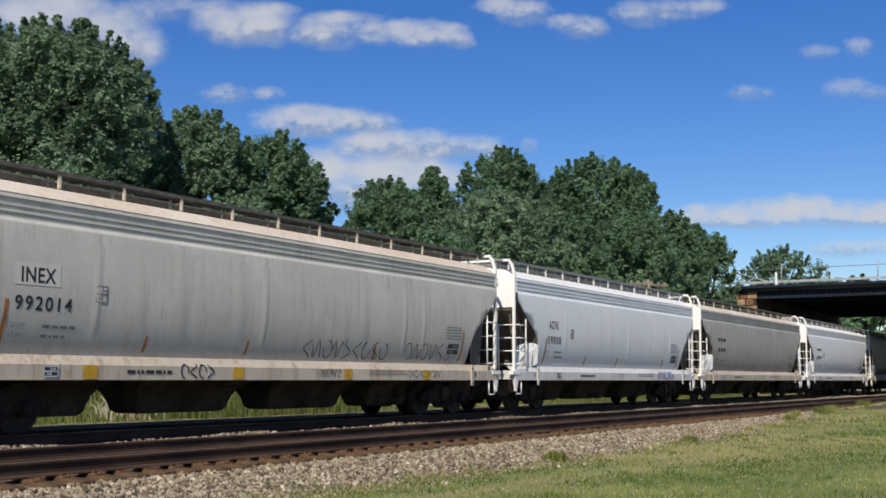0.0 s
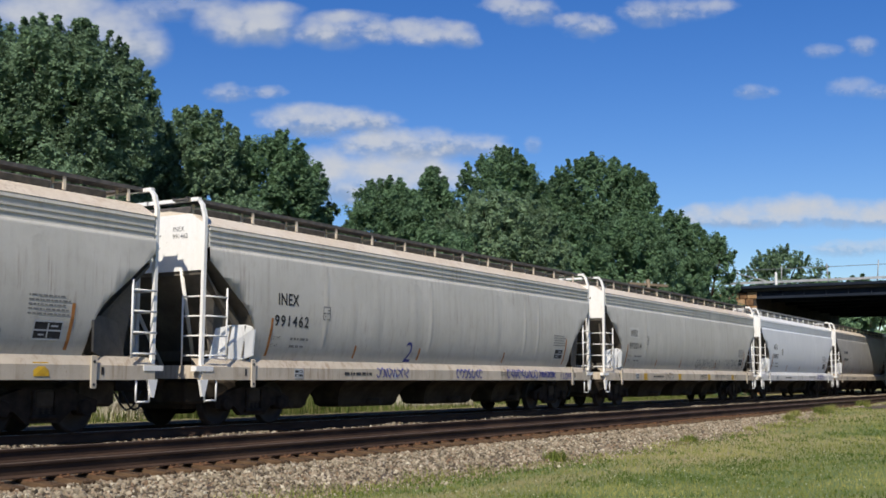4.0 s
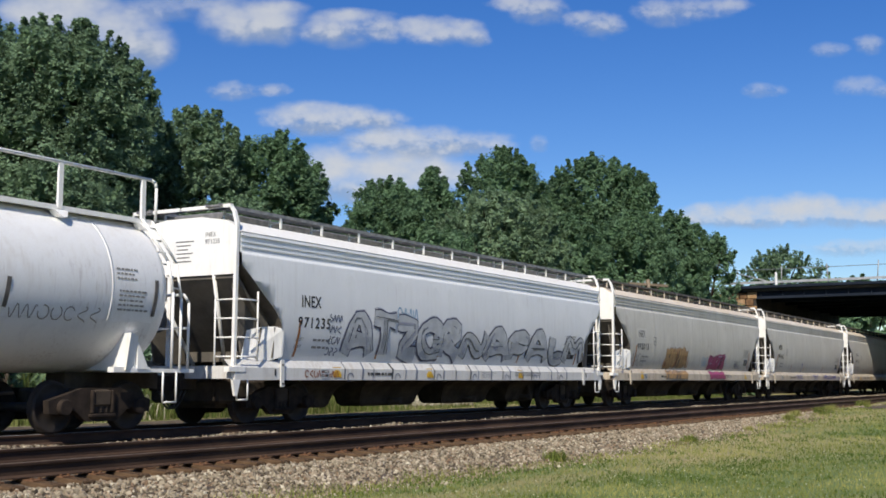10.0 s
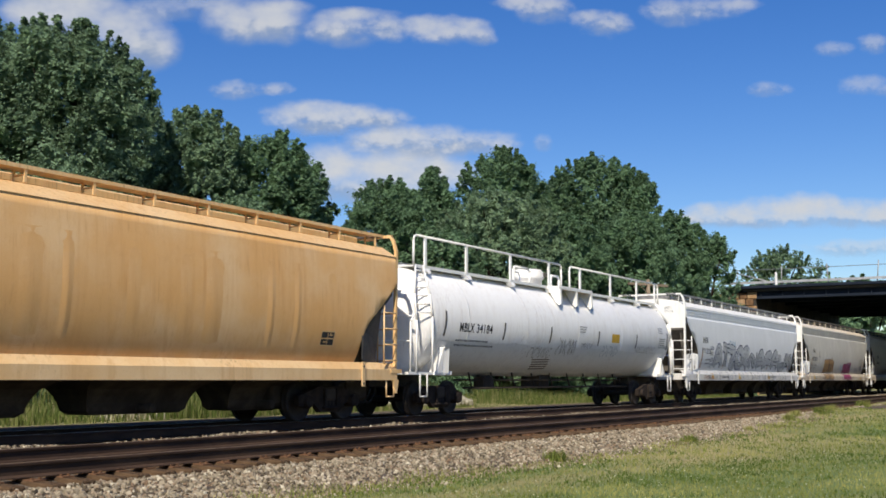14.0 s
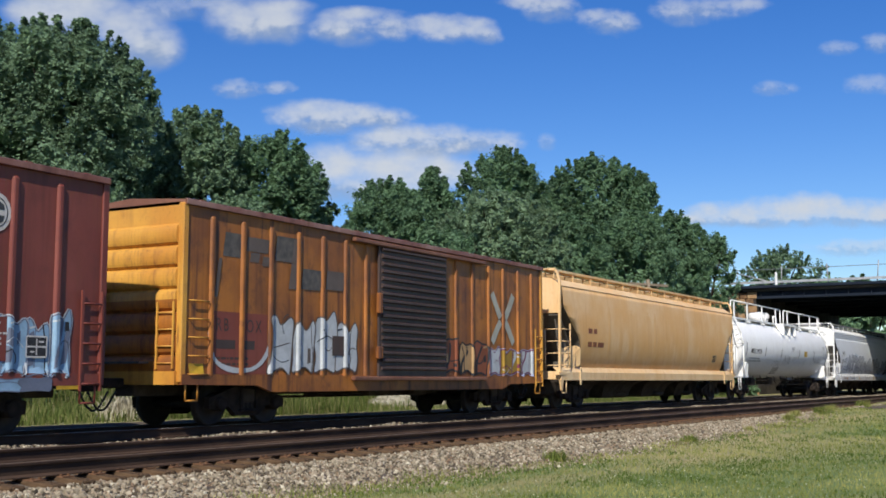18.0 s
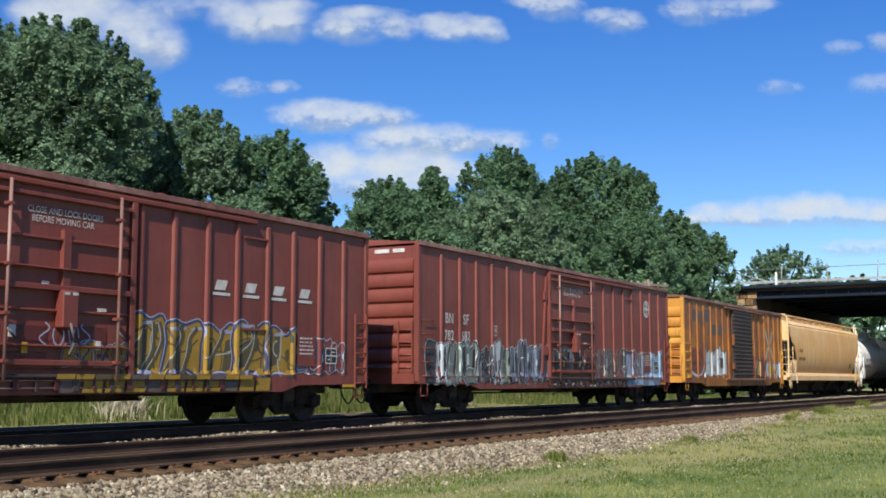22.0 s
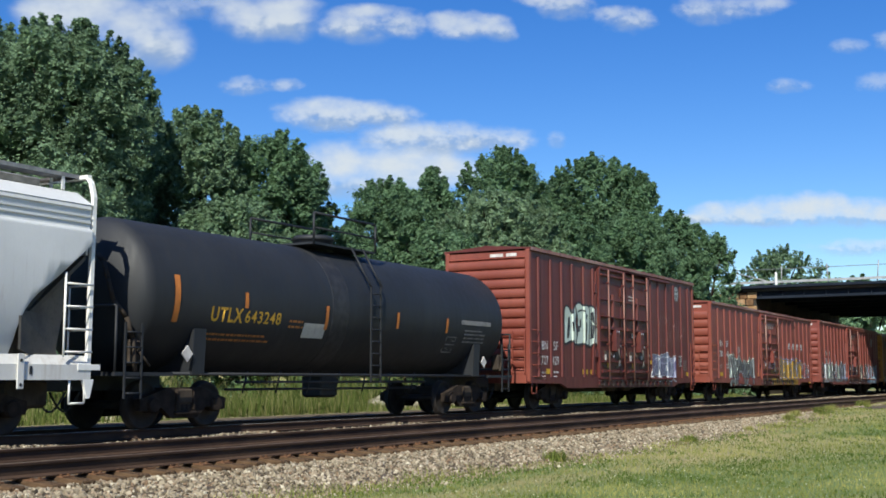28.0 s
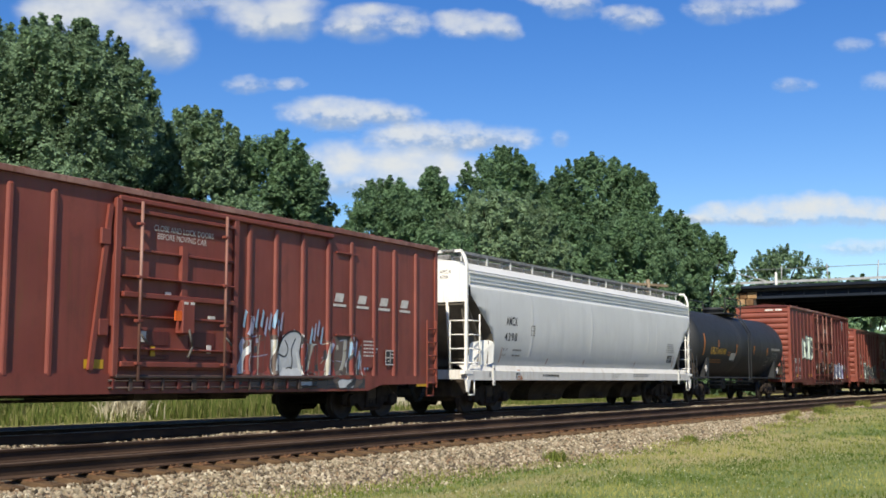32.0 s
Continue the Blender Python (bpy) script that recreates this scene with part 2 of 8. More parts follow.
R_ = np.concatenate([RNG.uniform(0.016, 0.038, n), RNG.uniform(0.025, 0.05, far_n), RNG.uniform(0.015, 0.035, mid_n)])
tagged(stones("ballast_stones", X, Y, bed_z(X, Y) + R_ * 0.25, R_, m_stone), "loose grey, tan and rust-stained crushed stones", "ballast", kind="stuff")
# stones thinning out into the grass
n = 1500
sx = 3 + 45 * RNG.uniform(0, 1, n)
sy = edge(sx) - np.abs(RNG.normal(0, 0.28, n))
R_ = RNG.uniform(0.012, 0.03, n)
tagged(stones("scattered_stones", sx, sy, lawn_z(sx, sy) + R_ * 0.3, R_, m_stone), "stray ballast stones at the edge of the lawn", "stones", kind="stuff")


def blades(name, x, y, z, h, w, mat, lean=0.5):
    """Grass blades, each a bent strip of two pieces."""
    n = len(x)
    t = RNG.uniform(0, 2 * np.pi, n)
    u = np.stack([np.cos(t), np.sin(t), 0 * t], -1) * w[:, None] / 2
    d = RNG.normal(0, lean, (n, 2))
    p = np.stack([x, y, z], -1)
    mid = p + np.stack([d[:, 0] * h * 0.25, d[:, 1] * h * 0.25, h * 0.6], -1)
    tip = p + np.stack([d[:, 0] * h * 0.8, d[:, 1] * h * 0.8, h * (1 - 0.2 * np.abs(d).sum(1).clip(0, 2))], -1)
    v = np.stack([p - u, p + u, mid + u * 0.7, mid - u * 0.7, tip], 1)
    k = (np.arange(n) * 5)[:, None]
    f = np.concatenate([k + np.array([[0, 1, 2]]), k + np.array([[0, 2, 3]]), k + np.array([[3, 2, 4]])])
    return new(name, cloud_mesh(name, v.reshape(-1, 3), f, mat))


m_blade = island("grass_blade", [(0.089, 0.128, 0.022), (0.136, 0.178, 0.034), (0.191, 0.230, 0.052), (0.307, 0.280, 0.095)], 0.7, 0.35, 0.5)
m_tall = island("tall_grass", [(0.067, 0.103, 0.023), (0.112, 0.151, 0.038), (0.162, 0.190, 0.055), (0.291, 0.269, 0.126)], 0.7, 0.4)
n = 110000
d = 7.5 + 48 * RNG.uniform(0, 1, n) ** 1.6
ang = radians(8.0) + radians(29.0) * RNG.uniform(0, 1, n) ** 0.9
gx, gy = d * np.cos(ang), d * np.sin(ang)
ok = gy < edge(gx) + RNG.normal(0, 0.16, n) + 0.05
gx, gy, d = gx[ok], gy[ok], d[ok]
tall = 1 + 0.7 * sstep(0.5, 0.0, edge(gx) - gy)
worn = np.exp(-((edge(gx) - gy - 1.35 + 0.35 * np.sin(gx * 0.8)) / 0.75) ** 2) * (0.48 + 0.40 * np.sin(gx * 0.33 + 2.0 * gy))
dry = RNG.uniform(0, 1, len(gx)) < worn
m_blade_dark = island("clover_blade", [(0.071, 0.110, 0.019), (0.104, 0.151, 0.028), (0.146, 0.194, 0.039)], 0.75, 0.3)
m_straw = island("dry_blade", [(0.30, 0.26, 0.11), (0.40, 0.34, 0.16), (0.22, 0.23, 0.07)], 0.8, 0.3)
tagged(blades("dry_grass", gx[dry], gy[dry], lawn_z(gx[dry], gy[dry]) - 0.01, RNG.uniform(0.02, 0.05, dry.sum()) * (1 + d[dry] / 60), 0.006 + 0.0004 * d[dry], m_straw), "dried straw-coloured grass along the ballast", "grass", kind="stuff")
gx, gy, d, tall = gx[~dry], gy[~dry], d[~dry], tall[~dry]
dark = np.sin(gx * 2.3 + 2 * np.sin(gy * 1.4)) * np.sin(gy * 3.1 + 2 * np.sin(gx * 0.9)) + 0.5 * np.sin(gx * 0.45 + gy * 0.8) + RNG.normal(0, 0.35, len(gx)) > 0.30
tagged(blades("clover_patches", gx[dark], gy[dark], lawn_z(gx[dark], gy[dark]) - 0.01, RNG.uniform(0.03, 0.07, dark.sum()) * (1 + d[dark] / 60), 0.008 + 0.0005 * d[dark], m_blade_dark, 0.8), "darker green clover patches in the lawn", "grass", kind="stuff")
gx, gy, d, tall = gx[~dark], gy[~dark], d[~dark], tall[~dark]
tagged(blades("lawn_grass", gx, gy, lawn_z(gx, gy) - 0.01, RNG.uniform(0.03, 0.07, len(gx)) * tall * (1 + d / 60), 0.006 + 0.0004 * d, m_blade), "short mown lawn grass, partly dried", "grass", kind="stuff")
# taller tufts and weeds where the mower does not reach
n = 5000
gx = 6 + 75 * RNG.uniform(0, 1, n) ** 1.3
clump = sstep(0.15, 0.7, np.sin(gx * 0.9) * np.sin(gx * 0.37 + 1.3) + 0.35)
gy = edge(gx) + RNG.normal(0.05, 0.18, n)
tagged(blades("verge_grass", gx, gy, bed_z(gx, gy).clip(-0.6, 0) - 0.02, RNG.uniform(0.06, 0.16, n) * (0.5 + clump), 0.008 + 0.0003 * gx, m_blade, 0.7), "ragged longer grass along the ballast edge", "grass", kind="stuff")
for k, (wx, wy, s) in enumerate(((19.9, 9.15, 0.30), (27.6, 9.10, 0.26), (33.5, 9.3, 0.2), (41.0, 10.0, 0.36), (44.0, 10.5, 0.34), (48.0, 10.5, 0.42), (52.0, 10.9, 0.4), (60.0, 11.0, 0.5))):
    n = 220
    a = RNG.normal(0, s * 0.45, (n, 2))
    ob = blades("weed", wx + a[:, 0], wy + a[:, 1] * 0.6, np.full(n, float(bed_z(np.array(wx), np.array(wy)))), RNG.uniform(0.4, 1.0, n) * s, np.full(n, 0.014 + s * 0.02), m_blade, 0.8)
    tagged(ob, "leafy green weed growing from the stones", "weed", group="weeds beside the track")
# clover heads
n = 1900
d = 8 + 24 * RNG.uniform(0, 1, n) ** 1.3
ang = radians(9) + radians(25) * RNG.uniform(0, 1, n)
fx, fy = d * np.cos(ang), d * np.sin(ang)
ok = fy < edge(fx) - 0.3
fx, fy = fx[ok], fy[ok]
m_clover = island("clover", [(0.44, 0.44, 0.25), (0.60, 0.59, 0.42)], 0.9)
tagged(stones("clover_heads", fx, fy, lawn_z(fx, fy) + 0.055, np.full(len(fx), 0.005) + 0.004 * RNG.uniform(0, 1, len(fx)), m_clover), "small white clover heads in the lawn", "flowers", kind="stuff")

# tall grass and gravel heap beyond the train
n = 46000
gx = -2 + 75 * RNG.uniform(0, 1, n)
gy = 20.6 + 7.4 * RNG.uniform(0, 1, n) ** 1.2
patchy = sstep(-0.5, 0.6, np.sin(gx * 0.55) + np.sin(gx * 0.21 + gy))
hh = RNG.uniform(0.18, 0.82, n) * (0.45 + 0.6 * patchy) * (1 + 0.9 * sstep(22.0, 26.0, gy)) * (1.15 - 0.5 * sstep(30, 55, gx))
hh[(np.abs(gx - 38) < 4.5) & (gy < 24)] *= 0.25
tagged(blades("tall_grass", gx, gy, ground_z(gx, gy) - 0.03, hh, np.full(n, 0.028), m_tall, 0.35), "tall sunlit meadow grass behind the tracks", "grass", kind="stuff")
n = 1800
a, q = RNG.uniform(0, 2 * np.pi, n), RNG.uniform(0, 1, n) ** 0.5
hx, hy = 38.6 + 2.7 * q * np.cos(a), 23.4 + 1.6 * q * np.sin(a)
hz = ground_z(hx, hy) + 0.62 * (1 - q) ** 0.9 + 0.05
m_heap = island("heap_stone", [(0.194, 0.180, 0.126), (0.281, 0.260, 0.189), (0.359, 0.330, 0.252)], 0.9)
tagged(stones("gravel_heap", hx, hy, hz, RNG.uniform(0.07, 0.18, n), m_heap), "low heap of pale gravel beyond the tracks", "gravel heap", kind="stuff")

# ---- tracks ----
m_rail = plain("rail_steel", (0.048, 0.030, 0.022), (0.085, 0.053, 0.036), 3.0, 0.8, 0.1, 0.3, 0.004, 6, (0.3, 1, 1))
m_head = plain("rail_head", (0.66, 0.64, 0.61), (0.52, 0.50, 0.47), 2.0, 0.45, 0.5, 0.1, 0.002, 4, (0.2, 1, 1))
m_dull = plain("rail_head_rusty", (0.17, 0.125, 0.085), (0.11, 0.075, 0.05), 3.0, 0.55, 0.2, 0.2, 0.003, 5, (0.3, 1, 1))
m_tie = plain("tie_wood", (0.080, 0.049, 0.027), (0.145, 0.090, 0.050), 5.0, 0.9, 0, 0.8, 0.012, 6, (6, 0.6, 3))
m_plate = plain("tie_plate", (0.13, 0.065, 0.035), (0.20, 0.11, 0.06), 9.0, 0.85, 0.2)
RAIL = [(-0.076, -0.186), (0.076, -0.186), (0.076, -0.174), (0.012, -0.150), (0.009, -0.050), (0.034, -0.036), (0.036, -0.010), (0.028, -0.001), (-0.028, -0.001), (-0.036, -0.010), (-0.034, -0.036), (-0.009, -0.050), (-0.012, -0.150), (-0.076, -0.174)]


def track(name, label, yc, x0, x1, single_to, cant=0.0):
    tr = thing(name, label, "railway track", "parallel railway tracks", at=Matrix.Translation((0, yc + 0.7545, 0)) @ pose(0, 0, 0, cant) @ Matrix.Translation((0, -yc - 0.7545, 0)))
    for s in (-1, 1):
        y = yc + s * 0.7545
        r = part("rail", Build().loft([[(x, y + p, z) for p, z in RAIL] for x in (x0, x1)]), m_rail, tr)
        part("rail_head", Build().loft([[(x, y + p, z) for p, z in ((-0.027, -0.004), (0.027, -0.004), (0.026, 0.0), (-0.026, 0.0))] for x in (x0, x1)]), m_head if yc > 14 else m_dull, r, "worn steel running surface")
    tie = Build().bevelbox((0, 0, -0.2925), (0.225, 2.6, 0.18), 0.015).mesh("tie", m_tie)
    pl = Build().box((0, 0, -0.194), (0.19, 0.36, 0.016))
    for dx, dy in ((-0.06, 0.11), (0.06, -0.11), (-0.06, -0.11), (0.06, 0.11)):
        pl.box((dx, dy, -0.175), (0.03, 0.03, 0.03))
    plate = pl.mesh("tie_plate", m_plate)
    rest, k = Build(), 0
    x = x0 + 0.3
    while x < x1:
        x += 0.508 + random.uniform(-0.02, 0.02)
        m = pose(x, yc + random.uniform(-0.09, 0.09), random.uniform(-0.012, 0.0), 0, 0, random.uniform(-1.2, 1.2))
        if 2 < x < single_to:
            t = part("tie", tie, m_tie, tr, at=m)
            if x < 45 and yc < 14:
                part("tie_plate", plate, m_plate, t, "rusty steel tie plate with spikes", pose(0, -0.7545, 0))
        else:
            rest.box(m.translation + Vector((0, 0, -0.2925)), (0.225, 2.6, 0.18))
    tagged(part("far_ties", rest, m_tie, tr), kind="stuff")
    return tr


track("railway_track", "empty rusty-railed track on dark wooden ties", 12.45, -30, 190, 120, 2.5)
track("railway_track", "rails on wooden ties under the freight train", 17.1, -30, 190, 90)

# ---- road bridge across the tracks ----
m_girder = plain("girder_paint", (0.012, 0.017, 0.027), (0.019, 0.025, 0.038), 0.7, 0.85)
m_conc = plain("old_concrete", (0.22, 0.18, 0.13), (0.30, 0.24, 0.17), 0.9, 0.9, 0, 0.6, 0.03)
m_block = plain("tan_stone", (0.30, 0.175, 0.085), (0.38, 0.26, 0.15), 2.2, 0.9, 0, 0.8, 0.03)
m_rubble = plain("dark_brown_stone", (0.13, 0.075, 0.04), (0.22, 0.13, 0.07), 2.5, 0.9, 0, 0.8, 0.03)
# underpass shade put into the concrete of deck and far abutment
m_shade_conc = plain("shade_dark_concrete", (0.045, 0.040, 0.036), (0.080, 0.070, 0.060), 0.9, 0.9, 0, 0.6, 0.03)
m_galv = plain("galvanised", (0.30, 0.31, 0.32), (0.42, 0.43, 0.44), 4, 0.6, 0.4)
BX0, BX1, BZ = 77.0, 104.0, 6.35
# the crossing is drawn at 77 m and stands at 83.5 m, all its sizes with it
CROSSING = Matrix.Translation(EYE) @ Matrix.Scale(1.084, 4) @ Matrix.Translation(-EYE)
bridge = thing("road_bridge", "dark steel girder road bridge on tan abutments over the tracks", "bridge", at=CROSSING)
part("deck", Build().box(((BX0 + BX1) / 2, 15.0, BZ + 0.62), (BX1 - BX0, 15.6, 0.30)), m_shade_conc, bridge, "concrete road deck")
for k in range(8):
    x = BX0 + 0.3 + k * (BX1 - BX0 - 0.6) / 7
    g = Build().box((x, 13.95, BZ + 0.24), (0.06, 13.5, 0.46)).box((x, 13.95, BZ + 0.0), (0.42, 13.5, 0.05))
    part("girder", g, m_girder, bridge)
fas = Build().box((BX0 + 0.22, 0, BZ + 0.25), (0.1, 0.05, 0.42)).mesh("web_stiffener", m_girder)
for k in range(10):
    part("web_stiffener", fas, m_girder, bridge, at=pose(0, 20.4 - k * 1.4, 0))
part("edge_beam", Build().bevelbox((BX0 - 0.12, 15.0, BZ + 0.74), (0.34, 15.6, 0.2), 0.03), m_girder, bridge, "dark steel edge beam")
ab = part("abutment", Build().bevelbox(((BX0 + BX1) / 2, 22.2, 2.88), (BX1 - BX0 - 0.6, 2.9, 7.84), 0.06), m_shade_conc, bridge, "stone-faced abutment with underpass shade in its colour")
for r in range(15):
    for c in range(5):
        w = 0.52 + 0.08 * math.sin(r * 3.7 + c * 2.1)
        part("stone", Build().bevelbox((BX0 + 0.27 - 0.03 * ((r * 5 + c * 3) % 3), 21.0 + c * 0.58 + (0.16 if r % 2 else 0), 0.2 + r * 0.455), (0.16, w, 0.43), 0.03), (m_block, m_conc, m_block, m_rubble)[(r * 3 + c) % 4], ab)
# out of view; placed close so that less light enters the underpass
part("abutment", Build().bevelbox(((BX0 + BX1) / 2, 7.6, 2.6), (BX1 - BX0 - 0.6, 3.2, 7.3), 0.06), m_conc, bridge, "stained concrete abutment, unseen, added to darken the underpass")
part("guard_rail", Build().box((BX0 - 0.02, -8, BZ + 1.05), (0.06, 62, 0.16)), m_galv, bridge, "galvanised guard rail")
part("fence_rail", Build().rod((BX0 + 0.1, 22, BZ + 1.9), (BX0 + 0.1, -38, BZ + 1.9), 0.02), m_galv, bridge)
for k in range(20):
    y = 22 - k * 3.0
    lean = random.uniform(-0.15, 0.15)
    part("fence_post", Build().rod((BX0 + 0.1, y, BZ + 0.8), (BX0 + 0.1, y + lean, BZ + 2.05 + random.uniform(-0.1, 0.15)), 0.035), m_galv, bridge)
part("brace", Build().rod((BX0 + 0.1, 22, BZ + 1.75), (BX0 + 0.1, 19.4, BZ + 0.95), 0.04), m_galv, bridge)
part("marker_post", Build().bevelbox((BX0 - 0.05, 19.3, BZ + 1.25), (0.14, 0.14, 0.85), 0.02), plain("white_plastic", (0.75, 0.75, 0.74), (0.65, 0.65, 0.63)), bridge, "white marker post")
lamp = thing("underpass_lamp", "pale floodlight housing hung under the bridge", "lamp", at=CROSSING)
part("housing", Build().bevelbox((BX0 + 3.0, 21.2, BZ - 0.42), (0.5, 0.45, 0.4), 0.05), m_galv, lamp)
part("bracket", Build().rod((BX0 + 3.0, 21.2, BZ - 0.25), (BX0 + 3.0, 21.2, BZ + 0.1), 0.04), m_galv, lamp)

# near bank, also out of view, added to back that abutment
bank = tagged(new("embankment", Build().loft([[(BX0 + dx, 6.1, -0.7), (BX0 + dx, -60, -0.7), (BX0 + dx, -60, z), (BX0 + dx, 5.2, z)] for dx, z in ((-7, -0.4), (0.6, 5.9), (26.5, 5.9), (36, -0.4))]).mesh("embankment", m_lawn)), "grassy earth bank on the near side of the bridge", "embankment", kind="structure")
bank.matrix_world = CROSSING
# earth bank carrying the road
bank = tagged(new("embankment", Build().loft([[(BX0 + dx, 23.5, -0.7), (BX0 + dx, 70, -0.7), (BX0 + dx, 70, z), (BX0 + dx, 24.4, z)] for dx, z in ((-7, -0.3), (0.6, 5.9), (26.5, 5.9), (36, -0.3))]).mesh("embankment", m_lawn)), "grassy earth bank that carries the road", "embankment", kind="structure")
bank.matrix_world = CROSSING

# ---- trees ----
m_bark = plain("bark", (0.055, 0.042, 0.032), (0.10, 0.080, 0.062), 3.0, 0.95, 0, 1.0, 0.03, 6, (6, 6, 1))
LEAF = {
    "dark": island("leaf_dark", [(0.113, 0.176, 0.104), (0.156, 0.234, 0.138), (0.211, 0.305, 0.179)], 0.6, 0.42, 0.35),
    "mid": island("leaf_mid", [(0.090, 0.158, 0.085), (0.127, 0.210, 0.111), (0.171, 0.273, 0.149)], 0.6, 0.42, 0.35),
    "light": island("leaf_light", [(0.091, 0.166, 0.058), (0.132, 0.224, 0.083), (0.183, 0.284, 0.117)], 0.6, 0.42, 0.35),
    "grey": island("leaf_grey", [(0.131, 0.202, 0.113), (0.178, 0.263, 0.153), (0.241, 0.335, 0.201)], 0.6, 0.42, 0.3),
}


def leaves(cent, rad, per, size, rng, mid, twigs=5):
    """Leaves along twigs that reach out and up from the middle of each clump."""
    m = len(cent)
    n = m * per
    c = np.repeat(cent, per, 0)
    r = np.repeat(rad, per, 0)
    home = cent - mid
    home /= np.linalg.norm(home, axis=1)[:, None] + 1e-9
    tw = home[:, None] * 0.75 + np.array([0, 0, 0.35]) + rng.normal(0, 0.75, (m, twigs, 3))
    tw /= np.linalg.norm(tw, axis=2)[:, :, None]
    d = tw[np.repeat(np.arange(m), per), rng.integers(0, twigs, n)]
    u_ = rng.uniform(-0.25, 1.0, n)
    p = c + d * (r * 1.25 * u_)[:, None] + rng.normal(0, 0.16, (n, 3)) * (r * (1.25 - 0.6 * u_))[:, None]
    off = (p - c) / r[:, None]
    nrm = off * 0.55 + np.repeat(home, per, 0) * 0.3 + np.array([0, 0, 0.30]) + rng.normal(0, 0.42, (n, 3))
    nrm /= np.linalg.norm(nrm, axis=1)[:, None]
    u = np.cross(nrm, d + rng.normal(0, 0.6, (n, 3)))
    u /= np.linalg.norm(u, axis=1)[:, None] + 1e-9
    w = np.cross(nrm, u)
    s = (size * rng.uniform(0.55, 1.35, n))[:, None]
    u, w = u * s, w * s * 0.55
    fold = nrm * s * 0.18
    v = np.stack([p - u, p - w * 0.9 + fold, p + u, p + w * 0.9 + fold], 1).reshape(-1, 3)
    k = (np.arange(n) * 4)[:, None]
    return v, np.concatenate([k + np.array([[0, 1, 2]]), k + np.array([[0, 2, 3]])])


def tree(x, y, top, rad, leaf, seed, label, low=0.12, clumps=150, per=75, size=0.17, group="trees behind the railway"):
    rng = np.random.default_rng(seed)
    z0 = float(ground_z(np.array(float(x)), np.array(float(y)))) - 0.1
    h = top - z0
    tr = thing("tree", label, "tree", group, at=pose(x, y, z0))
    # overall envelope: an uneven egg, widest a little under the middle
    cs, rs = [], []
    lob = rng.uniform(0, 2 * np.pi, 6)
    while len(cs) < clumps:
        t = rng.uniform(0, 1)
        a = rng.uniform(0, 2 * np.pi)
        env = rad * (1 - abs(2 * (0.06 + 0.94 * t) - 1) ** 3.6) ** 0.5
        env *= 1 + 0.12 * math.sin(2 * a + lob[0]) + 0.12 * math.sin(3 * a + lob[1] + 5 * t) + 0.11 * math.sin(11 * t + lob[2] + 2 * a)
        rr = env * rng.uniform(0.05, 1.0) ** 0.4
        c = rng.uniform(0.09, 0.21) * rad + 0.22
        if rng.uniform() < 0.30:
            c, rr = c * 0.45, env * rng.uniform(0.96, 1.16)
        cs.append((rr * math.cos(a), rr * math.sin(a), (low + (1 - low) * t) * h - c * 0.72))
        rs.append(c)
    # twigs that stand out of the top and shoulders
    for k in range(clumps // 5):
        t = rng.uniform(0.55, 1.0)
        a = rng.uniform(0, 2 * np.pi)
        env = rad * (1 - abs(2 * (0.06 + 0.94 * t) - 1) ** 3.6) ** 0.5 * rng.uniform(0.85, 1.02)
        z = (low + (1 - low) * t) * h
        out = 0.16 * rad + 0.22
        for q in range(3):
            cs.append((env * math.cos(a) * (1 + 0.05 * q), env * math.sin(a) * (1 + 0.05 * q), z + out * 0.36 * q - 0.1))
            rs.append(0.30 - 0.07 * q)
    cs, rs = np.array(cs), np.array(rs)
    v, f = leaves(cs, rs, int(per * 1.3), size * 0.74, rng, np.array([0, 0, h * 0.45]))
    inner = cs * np.array([0.72, 0.72, 0.93]) + np.array([0, 0, 0.03 * h])
    v2, f2 = leaves(inner, rs * 1.25, max(6, per // 14), size * 1.8, rng, np.array([0, 0, h * 0.45]))
    v, f = np.concatenate([v, v2]), np.concatenate([f, f2 + len(v)])
    part("crown", cloud_mesh("crown", v, f, leaf), leaf, tr)
    tb = Build()
    r0 = 0.018 * h + 0.06
    spine = [Vector((0.02 * h * math.sin(k * 1.3 + seed), 0.02 * h * math.cos(k * 1.7 + seed), h * 0.85 * k / 6)) for k in range(7)]
    for k in range(6):
        tb.rod(spine[k], spine[k + 1], r0 * (1 - k / 6.5), 8, r0 * (1 - (k + 1) / 6.5))
    part("trunk", tb, m_bark, tr)
    for k in rng.choice(len(cs), 9, replace=False):
        e = Vector(cs[k])
        s = spine[1 + int(4 * min(1, max(0, e.z / h - 0.15)))]
        midp = s.lerp(e, 0.5) + Vector((0, 0, 0.05 * h))
        lb = Build().rod(s, midp, r0 * 0.4, 6, r0 * 0.25).rod(midp, e, r0 * 0.25, 6, r0 * 0.08)
        part("limb", lb, m_bark, tr)
    return tr


